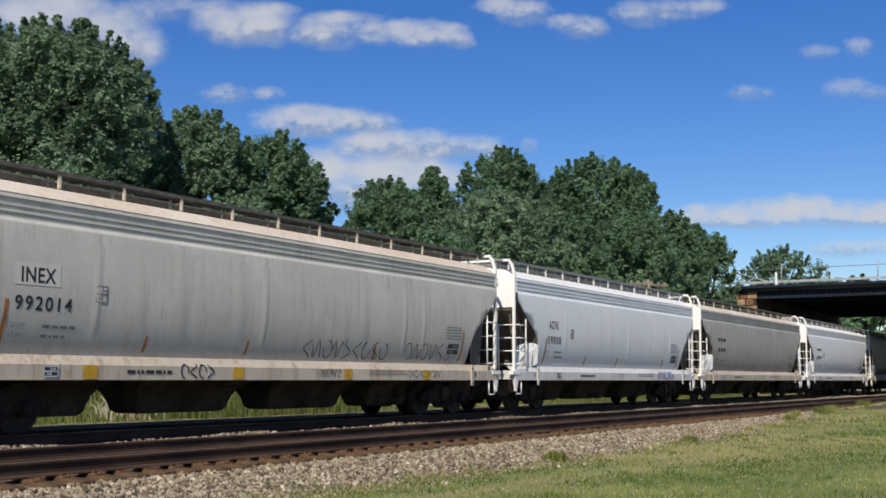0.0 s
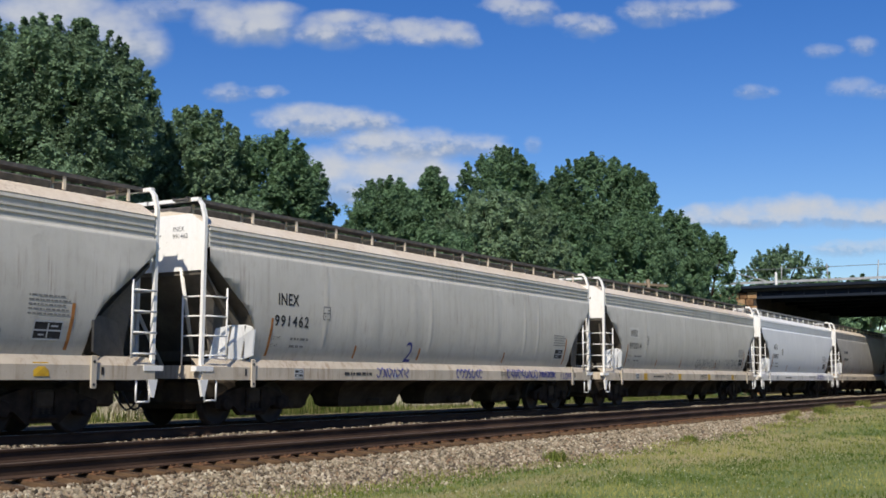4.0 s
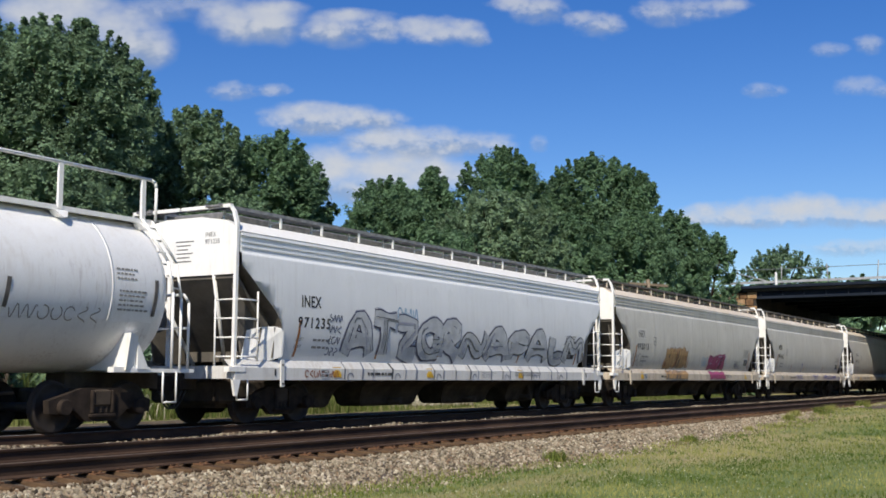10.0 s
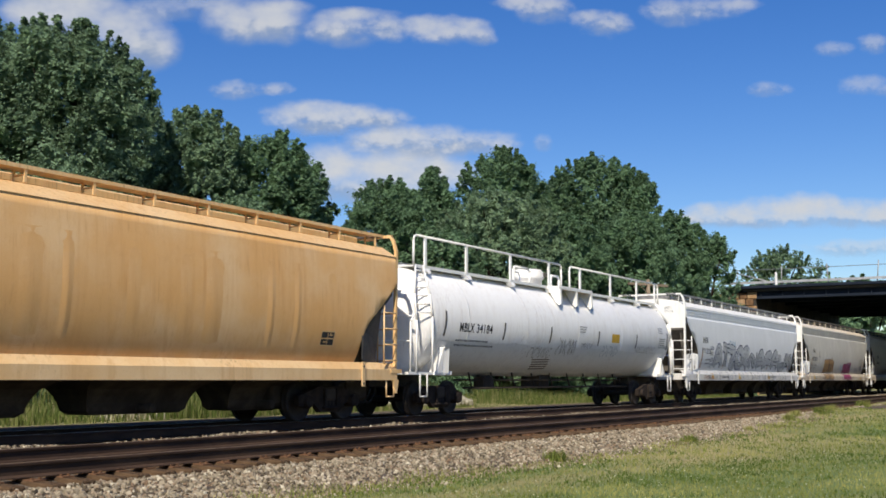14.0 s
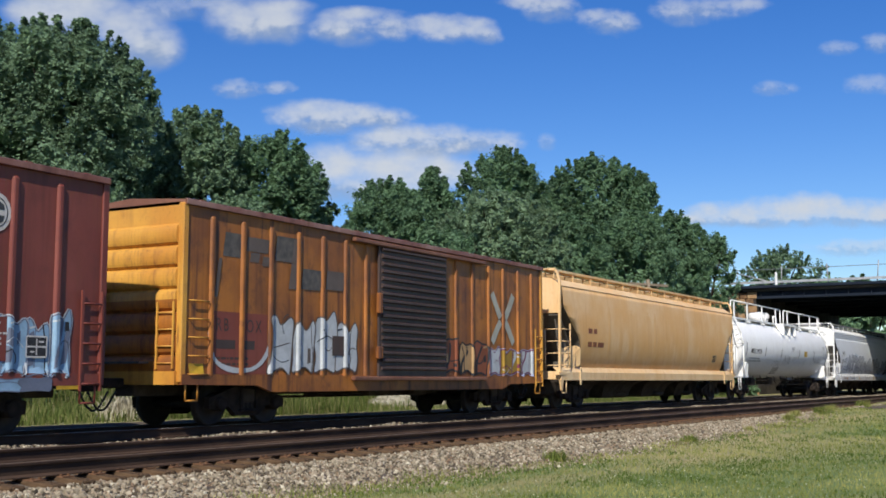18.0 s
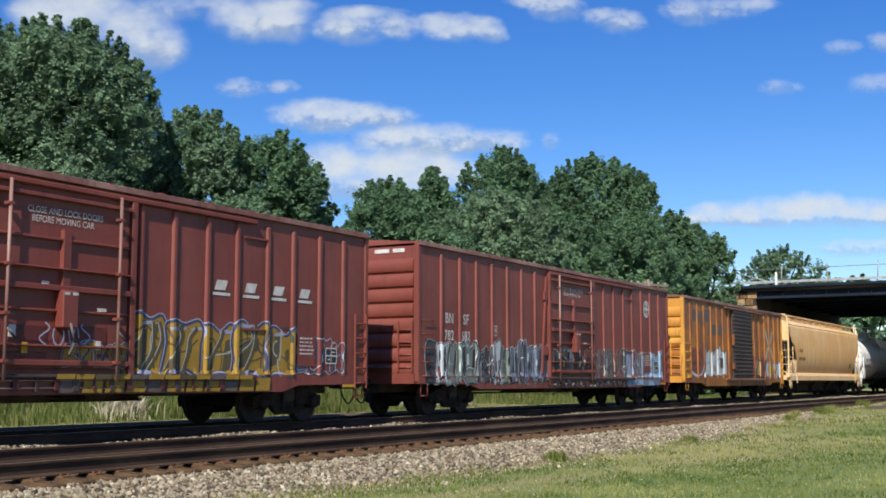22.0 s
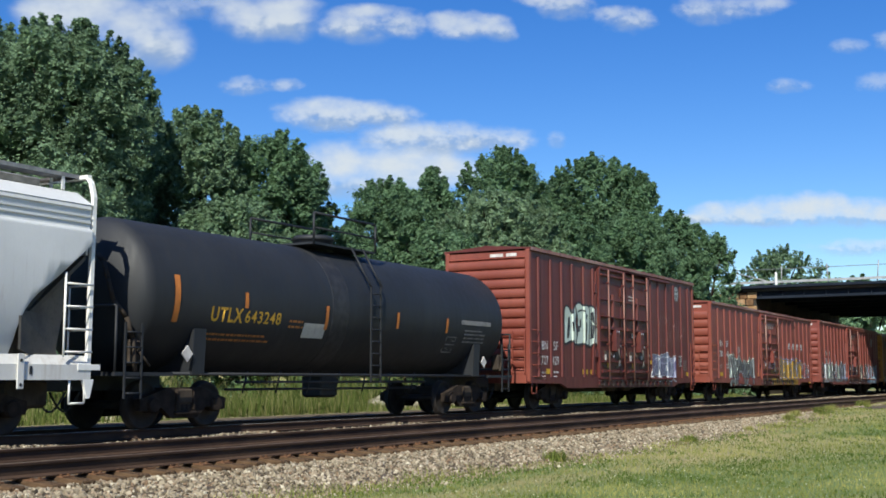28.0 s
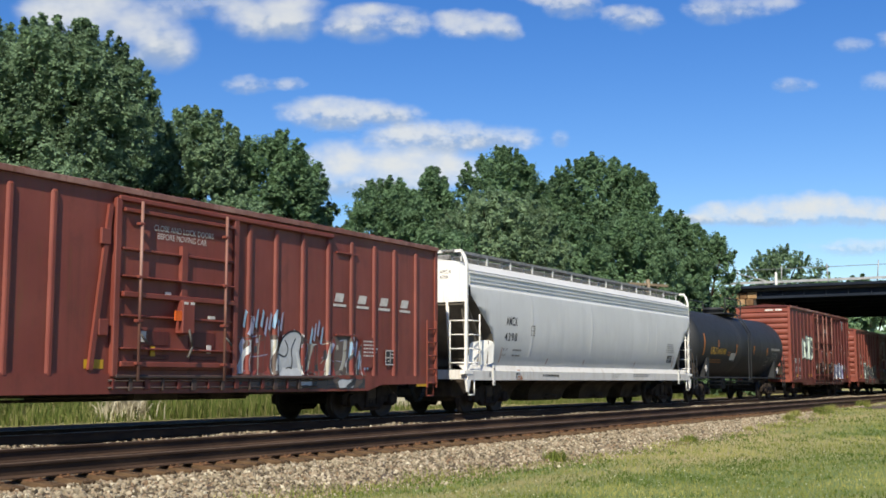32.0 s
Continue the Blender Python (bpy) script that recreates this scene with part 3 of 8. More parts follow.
DK, MD, LT, GY = LEAF["dark"], LEAF["mid"], LEAF["light"], LEAF["grey"]
TREES = [
    (28.2, 37.0, 14.15, 3.10, DK, 12, "tall dense dark green maple beside the railway", 0.35, 300, 110, 0.105),
    (30.5, 35.1, 14.3, 3.50, DK, 11, "tall dense dark green maple beside the railway", 0.38, 620, 110, 0.105),
    (32.95, 34.4, 13.7, 1.65, DK, 31, "dark green maple crown leaning over its neighbour", 0.50, 210, 105, 0.105),
    (28.6, 32.6, 8.7, 2.40, DK, 32, "dark shaded lower maple boughs", 0.12, 300, 95, 0.105),
    (37.8, 34.5, 12.5, 2.11, DK, 13, "dark green tree with a ragged top", 0.34, 330, 105, 0.108),
    (36.0, 36.6, 11.3, 1.60, DK, 33, "dark green tree beyond the tracks", 0.20, 200, 100, 0.108),
    (41.0, 32.9, 11.9, 2.08, MD, 15, "green tree with feathery rounded top", 0.30, 330, 105, 0.108),
    (43.3, 32.9, 11.2, 1.49, MD, 34, "green tree with a sloping feathery crown", 0.25, 240, 105, 0.108),
    (36.0, 30.8, 8.1, 2.20, DK, 14, "broad dark green tree beyond the tracks", 0.08, 330, 95, 0.108),
    (47.5, 33.7, 8.5, 2.33, MD, 16, "low green tree filling the gap in the wood", 0.05, 190, 95, 0.115),
    (52.1, 33.8, 11.5, 2.00, MD, 35, "green tree with a pointed loose top", 0.28, 300, 105, 0.115),
    (55.1, 32.6, 12.5, 1.27, MD, 17, "slender green tree with a spiky top", 0.22, 190, 105, 0.115),
    (51.1, 31.6, 10.3, 1.77, MD, 36, "green tree in the middle of the wood", 0.10, 210, 95, 0.115),
    (64.0, 33.1, 15.1, 2.74, MD, 19, "high round-topped green tree", 0.30, 360, 105, 0.125),
    (70.7, 29.5, 15.4, 3.19, MD, 20, "high spreading green tree with a billowing top", 0.30, 430, 105, 0.128),
    (71.2, 26.7, 14.2, 1.50, MD, 37, "upright green crown beside a taller tree", 0.34, 180, 105, 0.128),
    (71.1, 33.0, 14.4, 2.24, DK, 38, "darker green tree between two high crowns", 0.10, 220, 100, 0.128),
    (52.5, 27.1, 10.3, 3.14, GY, 18, "pale green locust with drooping layered sprays", 0.18, 420, 105, 0.105),
    (58.9, 26.0, 9.7, 2.13, MD, 39, "green tree with lower spreading crown", 0.06, 260, 100, 0.115),
    (64.4, 24.5, 10.5, 2.74, MD, 21, "green tree with lower spreading crown", 0.06, 340, 100, 0.115),
    (71.5, 24.3, 11.5, 1.97, MD, 22, "green tree with a loose sunlit crown", 0.10, 240, 100, 0.120),
    (75.5, 23.3, 10.7, 1.67, MD, 26, "smaller green tree beside the abutment", 0.05, 200, 100, 0.120),
    (47.6, 27.5, 8.0, 1.83, MD, 40, "bushy green tree at the wood's edge", 0.04, 220, 95, 0.110),
    (187.2, 46.0, 21.8, 6.3, DK, 23, "distant green tree behind the bridge", 0.05, 190, 100, 0.300),
    (150.0, 26.0, 13.0, 6.5, MD, 24, "distant green tree seen through the underpass", 0.02, 149, 110, 0.352),
    (160.0, 34.0, 14.0, 7.5, MD, 25, "distant green tree seen through the underpass", 0.02, 149, 110, 0.352),
]
for row in TREES:
    tree(*row)

# shrubs that close the foot of the wood
for k in range(17):
    x = 8 + k * 3.9 + random.uniform(-1, 1)
    if abs(x - 38) < 2:
        continue
    tree(x, 28.2 + random.uniform(-1.2, 2.5) + 0.012 * x, random.uniform(2.6, 4.6), random.uniform(1.7, 2.5), (DK, MD, MD, LT)[k % 4], 40 + k, "dense leafy shrub at the edge of the wood", 0.0, 46, 75, 0.15, "shrubs at the edge of the wood")

for k, (x, y, z, r) in enumerate(((74.6, 22.2, 2.4, 1.3), (72.4, 22.6, 2.8, 1.5), (76.0, 21.6, 1.6, 0.9), (69.8, 22.4, 2.2, 1.4))):
    tree(x, y, z, r, MD, 70 + k, "leafy shrub before the bridge abutment", 0.0, 40, 75, 0.13, "shrubs at the edge of the wood")
# old signal-wire pole beyond the train
m_pole = plain("weathered_pole", (0.20, 0.15, 0.10), (0.30, 0.24, 0.17), 4.0, 0.9, 0, 0.8, 0.02, 6, (6, 6, 0.6))
pole = thing("utility_pole", "weathered wooden pole with one crossarm and insulators", "utility pole", at=pose(59.0, 21.6, -0.7, 0, 0, -25))
part("pole", Build().rod((0, 0, 0), (0, 0, 7.0), 0.15, 10, 0.11), m_pole, pole)
arm = part("crossarm", Build().bevelbox((0, -0.02, 6.72), (2.9, 0.11, 0.13), 0.01), m_pole, pole)
for k in range(6):
    part("insulator", Build().turn([(0.03, 0), (0.05, 0.04), (0.035, 0.09), (0.01, 0.12)], "z", 10, (-1.25 + k * 0.5, -0.02, 6.78)), plain("glass_insulator", (0.35, 0.42, 0.40), (0.3, 0.38, 0.36), 5, 0.2), arm)
for s in (-1, 1):
    part("brace", Build().rod((s * 0.7, -0.1, 6.66), (0, -0.14, 6.1), 0.018, 5), m_pole, pole)

# bleached dry bush in the long grass
n = 620
a = RNG.normal(0, 0.25, (n, 2))
m_dry = island("dry_stalks", [(0.36, 0.32, 0.23), (0.48, 0.44, 0.33), (0.60, 0.55, 0.43)], 0.85, 0.25)
tagged(blades("dry_bush", 21.25 + a[:, 0], 21.5 + a[:, 1], np.full(n, -0.08), RNG.uniform(0.25, 0.8, n), np.full(n, 0.045), m_dry, 0.45), "bleached pale dry bush standing in long grass", "bush")

# ---- clouds: thin sheets of vapour far behind everything ----
def cloud_mat(name, seed, lobes, grey, fine, thick):
    """Vapour: soft lobes joined, frayed by noise, greyer toward the base."""
    m, nt, b = nodes_of(name)
    co = nt.nodes.new("ShaderNodeTexCoord")
    sep = nt.nodes.new("ShaderNodeSeparateXYZ")
    nt.links.new(co.outputs["Object"], sep.inputs[0])

    def op(kind, a, c=0.0, e=0.0):
        n = nt.nodes.new("ShaderNodeMath")
        n.operation = kind
        for k, v in enumerate((a, c, e)):
            if isinstance(v, (int, float)):
                n.inputs[k].default_value = v
            else:
                nt.links.new(v, n.inputs[k])
        return n.outputs[0]

    def cells(scale, detail, rough, stretch, turn):
        mp = nt.nodes.new("ShaderNodeMapping")
        mp.inputs["Location"].default_value = (seed * 371.0 + turn, seed * 91.0, turn)
        mp.inputs["Scale"].default_value = stretch
        nt.links.new(co.outputs["Object"], mp.inputs["Vector"])
        nz = nt.nodes.new("ShaderNodeTexNoise")
        nz.inputs["Scale"].default_value, nz.inputs["Detail"].default_value, nz.inputs["Roughness"].default_value = scale, detail, rough
        nt.links.new(mp.outputs["Vector"], nz.inputs["Vector"])
        return op("SUBTRACT", nz.outputs["Fac"], 0.5)

    body, low = None, None
    for lx, lz, rx, rz in lobes:
        dx = op("DIVIDE", op("SUBTRACT", sep.outputs[0], lx), rx)
        dz = op("DIVIDE", op("SUBTRACT", sep.outputs[2], lz), rz)
        one = op("SUBTRACT", 1.0, op("ADD", op("MULTIPLY", dx, dx), op("MULTIPLY", dz, dz)))
        body = one if body is None else op("SMOOTH_MAX", body, one, 0.8)
        low = dz if low is None else op("MAXIMUM", low, dz)
    big = cells(0.0095 * fine, 4, 0.5, (0.62, 1.0, 1.1), 0.0)
    small = cells(0.026 * fine, 2, 0.5, (0.75, 1.0, 1.0), 57.0)
    den = op("ADD", body, op("ADD", op("MULTIPLY", big, 3.0), op("MULTIPLY", small, 0.9)))
    a = mul(nt, ramp(nt, den, -1.0, 1.6), ramp(nt, body, -2.2, -0.3))
    lit = ramp(nt, op("ADD", op("MULTIPLY", low, 0.8), op("ADD", op("MULTIPLY", small, 2.2), op("MULTIPLY", big, 1.6))), -0.55, 0.45)
    col = mix(nt, lit, grey, (0.93, 0.955, 1.0))
    em = nt.nodes.new("ShaderNodeEmission")
    em.inputs["Strength"].default_value = 0.61
    nt.links.new(col, em.inputs["Color"])
    tr = nt.nodes.new("ShaderNodeBsdfTransparent")
    ms = nt.nodes.new("ShaderNodeMixShader")
    nt.links.new(mul(nt, a, thick), ms.inputs[0])
    nt.links.new(tr.outputs[0], ms.inputs[1])
    nt.links.new(em.outputs[0], ms.inputs[2])
    nt.links.new(ms.outputs[0], nt.nodes["Material Output"].inputs["Surface"])
    return m


CAM_R = STAND.to_3x3()
CLOUD_D = 3000.0
PX = CLOUD_D / 2054.0


def cloud_pose(px, py, k):
    """Stands a cloud sheet far off, upright to the eye."""
    q = 1 + 0.012 * k
    p = STAND @ Vector((px * PX * q, py * PX * q, -CLOUD_D * q))
    return Matrix.Translation(p) @ (CAM_R @ Matrix(((1, 0, 0), (0, 0, 1), (0, -1, 0)))).to_4x4()


# place in the sky, drift right and up, thickness, and the lobes (place, half width, half height)
CLOUDS = [
    (-674, 415, 55, 2, 0.92, ((-20, 8, 100, 40), (90, -26, 66, 44), (120, -60, 60, 40), (-90, 14, 50, 30))),
    (-509, 423, 50, 6, 0.42, ((0, 0, 70, 20), (50, 10, 30, 16))),
    (-354, 401, 45, 12, 0.88, ((0, 0, 78, 36), (-40, 10, 45, 26), (45, -14, 46, 26), (30, 22, 60, 14))),
    (-184, 386, 58, 14, 0.80, ((-20, -6, 62, 26), (50, 2, 50, 24), (0, 22, 70, 12))),
    (-22, 383, 85, 16, 0.78, ((0, -4, 58, 22), (-45, 6, 34, 16), (48, -14, 26, 14))),
    (141, 419, 85, 14, 0.72, ((0, 0, 44, 22), (-40, 12, 40, 14))),
    (246, 391, 95, 16, 0.66, ((0, 0, 42, 20), (-30, 10, 26, 14))),
    (391, 423, 130, 6, 0.62, ((0, 0, 80, 18), (-40, -6, 44, 22), (60, 8, 50, 12))),
    (668, 349, 60, 12, 0.36, ((0, 0, 30, 12),)),
    (734, 357, 60, 12, 0.46, ((0, 0, 24, 16),)),
    (541, 277, 78, 14, 0.44, ((0, 0, 34, 12),)),
    (726, 285, 70, 12, 0.42, ((-10, 0, 40, 16), (40, -8, 40, 12))),
    (-359, 275, 38, 16, 0.52, ((-20, 0, 40, 15), (45, 2, 28, 10))),
    (-220, 225, 45, 14, 0.86, ((0, 0, 100, 25), (-50, 10, 55, 20), (60, -4, 70, 18))),
    (-59, 183, 62, 14, 0.88, ((0, 0, 125, 25), (80, -4, 70, 22), (-70, 6, 70, 18))),
    (-136, 135, 30, 12, 0.95, ((0, 0, 150, 38), (-70, 10, 75, 30), (90, -6, 95, 32), (-20, -36, 110, 22))),
    (154, 183, 55, 12, 0.36, ((0, 0, 16, 13),)),
    (601, 63, 32, 4, 0.92, ((-20, 2, 90, 24), (-110, -4, 75, 20), (30, 6, 60, 26), (110, -2, 110, 22), (190, 0, 90, 22), (-190, -14, 50, 10))),
    (726, 1, 20, 2, 0.50, ((0, 0, 80, 14), (60, 4, 60, 12))),
]
cloud_things = []
for k, (px, py, dx, dy, thick_, lobes_) in enumerate(CLOUDS):
    q = PX * (1 + 0.012 * k)
    lobes_ = [(lx * q, lz * q, rx * q, rz * q) for lx, lz, rx, rz in lobes_]
    x0_, x1_ = min(l[0] - 1.9 * l[2] for l in lobes_), max(l[0] + 1.9 * l[2] for l in lobes_)
    z0_, z1_ = min(l[1] - 1.9 * l[3] for l in lobes_), max(l[1] + 1.9 * l[3] for l in lobes_)
    small_ = min(2.4, max(1.0, 42 / max(l[3] / q for l in lobes_)))
    me = Build().add([(x0_, 0, z0_), (x1_, 0, z0_), (x1_, 0, z1_), (x0_, 0, z1_)], [(0, 1, 2, 3)]).mesh("cloud", cloud_mat("cloud", k + 1.7, lobes_, (0.50, 0.60, 0.78), small_, thick_))
    ob = new("cloud", me)
    tagged(ob, "white fair-weather cloud with a soft ragged edge", "cloud", "drifting clouds", "structure")
    cloud_things.append((ob, px, py, dx, dy, k))

# ---- rolling stock ----
YC = 17.1
m_under = plain("underframe_grime", (0.042, 0.033, 0.026), (0.080, 0.062, 0.047), 2.0, 0.9)
m_frame = plain("truck_casting", (0.022, 0.017, 0.014), (0.042, 0.031, 0.024), 4.0, 0.9)
m_wheel = plain("wheel_steel", (0.020, 0.016, 0.014), (0.036, 0.028, 0.023), 4.0, 0.7, 0.2)
m_hose = plain("rubber_hose", (0.02, 0.02, 0.02), (0.035, 0.035, 0.035), 8)
m_grate = plain("running_board_steel", (0.085, 0.080, 0.075), (0.15, 0.13, 0.115), 6, 0.7, 0.3)
m_grate_l = plain("galvanised_grating", (0.20, 0.20, 0.20), (0.32, 0.31, 0.30), 6, 0.6, 0.4)
m_black = plain("black_letters", (0.018, 0.018, 0.02), (0.035, 0.035, 0.037), 6, 0.6)
m_print = plain("faded_print", (0.17, 0.165, 0.155), (0.26, 0.25, 0.235), 6, 0.7)
m_white = plain("white_letters", (0.62, 0.59, 0.55), (0.46, 0.42, 0.39), 6, 0.6)
m_yellow = plain("yellow_letters", (0.62, 0.36, 0.035), (0.50, 0.28, 0.03), 6, 0.6)
m_refl_y = plain("yellow_reflector", (0.56, 0.34, 0.02), (0.44, 0.25, 0.02), 6, 0.5)
m_refl_o = plain("orange_streak", (0.42, 0.17, 0.045), (0.32, 0.12, 0.03), 6, 0.7)
# slope sheets and end recesses: shade put into the colour, some grime
m_slope = plain("slope_shade_grime", (0.105, 0.094, 0.080), (0.155, 0.136, 0.112), 2.0, 0.9)
WHEEL_R = 0.457
SHARED = {}
WHEELSETS = []


def shared(key, make):
    if key not in SHARED:
        SHARED[key] = make()
    return SHARED[key]


def wheel_mesh():
    b = Build()
    prof = [(0.08, 0.0), (0.12, -0.07), (0.14, -0.065), (0.20, -0.02), (0.36, 0.0), (0.40, -0.03), (WHEEL_R - 0.005, -0.035), (WHEEL_R, 0.02), (WHEEL_R + 0.004, 0.07), (WHEEL_R + 0.028, 0.085), (WHEEL_R + 0.025, 0.10), (0.39, 0.10), (0.37, 0.05), (0.2, 0.06), (0.08, 0.08)]
    return b.turn(prof, "y", 28)


def truck(car, x):
    """A two-axle freight truck with cast side frames."""
    t = part("truck", shared("bolster", lambda: Build().bevelbox((0, 0, 0.62), (0.42, 2.2, 0.34), 0.05).mesh("bolster", m_under)), m_under, car, at=pose(x, 0, 0))

    def frame_mesh():
        b = Build()
        out = [(-1.22, 0.58), (-1.2, 0.36), (-0.98, 0.34), (-0.86, 0.44), (-0.62, 0.40), (-0.36, 0.20), (0.36, 0.20), (0.62, 0.40), (0.86, 0.44), (0.98, 0.34), (1.2, 0.36), (1.22, 0.58), (0.92, 0.66), (0.45, 0.80), (-0.45, 0.80), (-0.92, 0.66)]
        b.loft([[(px, y, z) for px, z in out] for y in (-0.07, 0.07)])
        for s in (-1, 1):
            b.turn([(0.13, -0.16), (0.15, -0.13), (0.15, 0.1)], "y", 14, (s * 0.89, 0, WHEEL_R))
            b.bevelbox((s * 0.24, -0.02, 0.55), (0.06, 0.2, 0.42), 0.02)
        b.bevelbox((0, 0, 0.30), (0.62, 0.28, 0.07), 0.02)
        return b.mesh("side_frame", m_frame)

    def spring_mesh():
        prof = [(r, 0.348 + 0.0225 * q) for q, r in enumerate((0.048, 0.068) * 5 + (0.048,))]
        return Build().turn(prof, "z", 10, (0, -0.02, 0)).mesh("spring", m_under)

    for s in (-1, 1):
        part("side_frame", shared("side_frame", frame_mesh), m_frame, t, at=pose(0, s * 1.0, 0, 0, 0, 0 if s < 0 else 180))
    for s in (-1, 1):
        w = part("wheelset", shared("wheelset", wheel_pair_mesh), m_wheel, t, at=pose(s * 0.89, 0, WHEEL_R))
        WHEELSETS.append((w, s * 0.89))
    for x_ in (-0.13, 0.0, 0.13):
        part("spring", shared("spring", spring_mesh), m_under, t, at=pose(x_, -1.0, 0))
    return t


def wheel_pair_mesh():
    b = wheel_mesh()
    v1 = [(x, y - 0.7975, z) for x, y, z in b.v]
    v2 = [(x, 0.7975 - y, z) for x, y, z in b.v]
    out = Build().rod((0, -1.0, 0), (0, 1.0, 0), 0.085, 12)
    out.add(v1, b.f, True)
    out.add(v2, [f[::-1] for f in b.f], True)
    for s in (-1, 1):
        for k in range(3):
            a = 2 * math.pi * k / 3
            out.box((0.07 * math.cos(a), s * 1.01, 0.07 * math.sin(a)), (0.035, 0.03, 0.035))
    return out.mesh("wheelset", m_wheel)


def coupler(car, x, d):
    def make():
        b = Build()
        b.bevelbox((-0.1, 0, 0.88), (0.9, 0.16, 0.2), 0.03)
        b.loft([[(0.3, -0.14, 0.74), (0.3, 0.16, 0.74), (0.3, 0.16, 1.02), (0.3, -0.14, 1.02)], [(0.56, -0.16, 0.72), (0.56, 0.12, 0.72), (0.56, 0.12, 1.04), (0.56, -0.16, 1.04)], [(0.66, -0.06, 0.76), (0.66, 0.05, 0.76), (0.66, 0.05, 1.0), (0.66, -0.06, 1.0)]])
        return b.mesh("coupler", m_frame)
    part("coupler", shared("coupler", make), m_frame, car, at=pose(x, 0, 0, 0, 0, 0 if d > 0 else 180))
    hose = [Vector((d * (0.1 + 0.1 * k), -0.32, 0.72 - 0.36 * math.sin(k * math.pi / 7))) for k in range(8)]
    part("air_hose", Build().path([Vector((x, 0, 0)) + p for p in hose], 0.022, 5), m_hose, car)


def ladder(car, x, y, z0, z1, w, rungs, mat, along="x", name="ladder"):
    b = Build()
    d = Vector((1, 0, 0)) if along == "x" else Vector((0, 1, 0))
    p = Vector((x, y, 0))
    for s in (-0.5, 0.5):
        q = p + d * (w * s)
        b.box((q.x, q.y, (z0 + z1) / 2), (0.035, 0.035, z1 - z0))
    for k in range(rungs):
        z = z0 + (k + 0.35) * (z1 - z0) / rungs
        b.rod(p - d * w / 2 + Vector((0, 0, z)), p + d * w / 2 + Vector((0, 0, z)), 0.018, 5)
    return part(name, b, mat, car)


def stirrup(car, x, y, mat, z0=0.54, z1=0.95, w=0.34):
    part("stirrup", Build().path([(x - w / 2, y, z1), (x - w / 2, y, z0), (x + w / 2, y, z0), (x + w / 2, y, z1)], 0.02, 5), mat, car)


def letters(car, text, x, z, size, hw, mat, name="lettering", out=0.008, gap=1.0, slant=0.0, squeeze=1.0, bold=0.0, end_x=None, width=0.0):
    """Stencilled lettering that follows the near side of a car; x is its left end, width the room that it fills."""
    cu = bpy.data.curves.new(name, "FONT")
    cu.body, cu.size, cu.space_character, cu.shear, cu.offset = text, size / 0.72, gap, slant, bold
    tmp = bpy.data.objects.new(name, cu)
    me = bpy.data.meshes.new_from_object(tmp)
    bpy.data.objects.remove(tmp)
    bpy.data.curves.remove(cu)
    if width:
        x_all = [v.co.x for v in me.vertices]
        squeeze = width / (max(x_all) - min(x_all))
    for v in me.vertices:
        px, pz = v.co.x * squeeze, v.co.y
        v.co = (x + px, -(hw(z + pz) + out), z + pz) if end_x is None else (end_x, x - px, z + pz)
    me.materials.clear()
    me.materials.append(mat)
    me.update()
    return part(name, me, mat, car)


def patch_grid(b, pts, hw, out, rings=4):
    """A flat painted shape, a fan of rings about its middle that follows the side."""
    cx, cz = sum(p[0] for p in pts) / len(pts), sum(p[1] for p in pts) / len(pts)
    n = len(pts)
    vs = [(cx, -(hw(cz) + out), cz)]
    for r in range(1, rings + 1):
        for px, pz in pts:
            x, z = cx + (px - cx) * r / rings, cz + (pz - cz) * r / rings
            vs.append((x, -(hw(z) + out), z))
    fs = [(0, 1 + k, 1 + (k + 1) % n) for k in range(n)]
    for r in range(rings - 1):
        a = 1 + r * n
        fs += [(a + k, a + n + k, a + n + (k + 1) % n, a + (k + 1) % n) for k in range(n)]
    b.add(vs, fs)
    return b


def stroke(b, pts, w, hw, out):
    """A painted line of width w through (x, z) points."""
    left, right = [], []
    for k, (x, z) in enumerate(pts):
        x0, z0 = pts[max(0, k - 1)]
        x1, z1 = pts[min(len(pts) - 1, k + 1)]
        l = math.hypot(x1 - x0, z1 - z0) or 1
        nx, nz = -(z1 - z0) / l * w / 2, (x1 - x0) / l * w / 2
        left.append((x + nx, z + nz))
        right.append((x - nx, z - nz))
    vs = [(x, -(hw(z) + out), z) for x, z in left + right]
    n = len(pts)
    b.add(vs, [(n + k, n + k + 1, k + 1, k) for k in range(n - 1)])
    return b


def bars(car, x, z, w, rows, size, hw, mat, name="small_print", seed=0):
    """Rows of unreadable small print."""
    rng = random.Random(seed + int(x * 100))
    b = Build()
    for r in range(rows):
        px = x
        while px < x + w * rng.uniform(0.75, 1.0):
            l = rng.uniform(0.4, 1.6) * size * 1.6
            zz = z - r * size * 1.7
            stroke(b, [(px, zz), (px + l, zz)], size * 0.7, hw, 0.007)
            px += l + size * 0.5
    return part(name, b, mat, car)


def frame_sign(car, x, z, w, h, hw, back, ink):
    """A small stencilled inspection panel."""
    b = Build()
    patch_grid(b, [(x, z), (x + w, z), (x + w, z + h), (x, z + h)], hw, 0.006, 2)
    p = part("inspection_panel", b, back, car)
    c = Build()
    for (a0, c0), (a1, c1) in (((0, 0), (1, 0)), ((1, 0), (1, 1)), ((1, 1), (0, 1)), ((0, 1), (0, 0)), ((0, 0.5), (1, 0.5)), ((0.5, 0.1), (0.5, 0.9)), ((0.2, 0.25), (0.4, 0.25)), ((0.6, 0.75), (0.85, 0.75))):
        stroke(c, [(x + a0 * w, z + c0 * h), (x + a1 * w, z + c1 * h)], 0.028, hw, 0.010)
    part("print", c, ink, p)


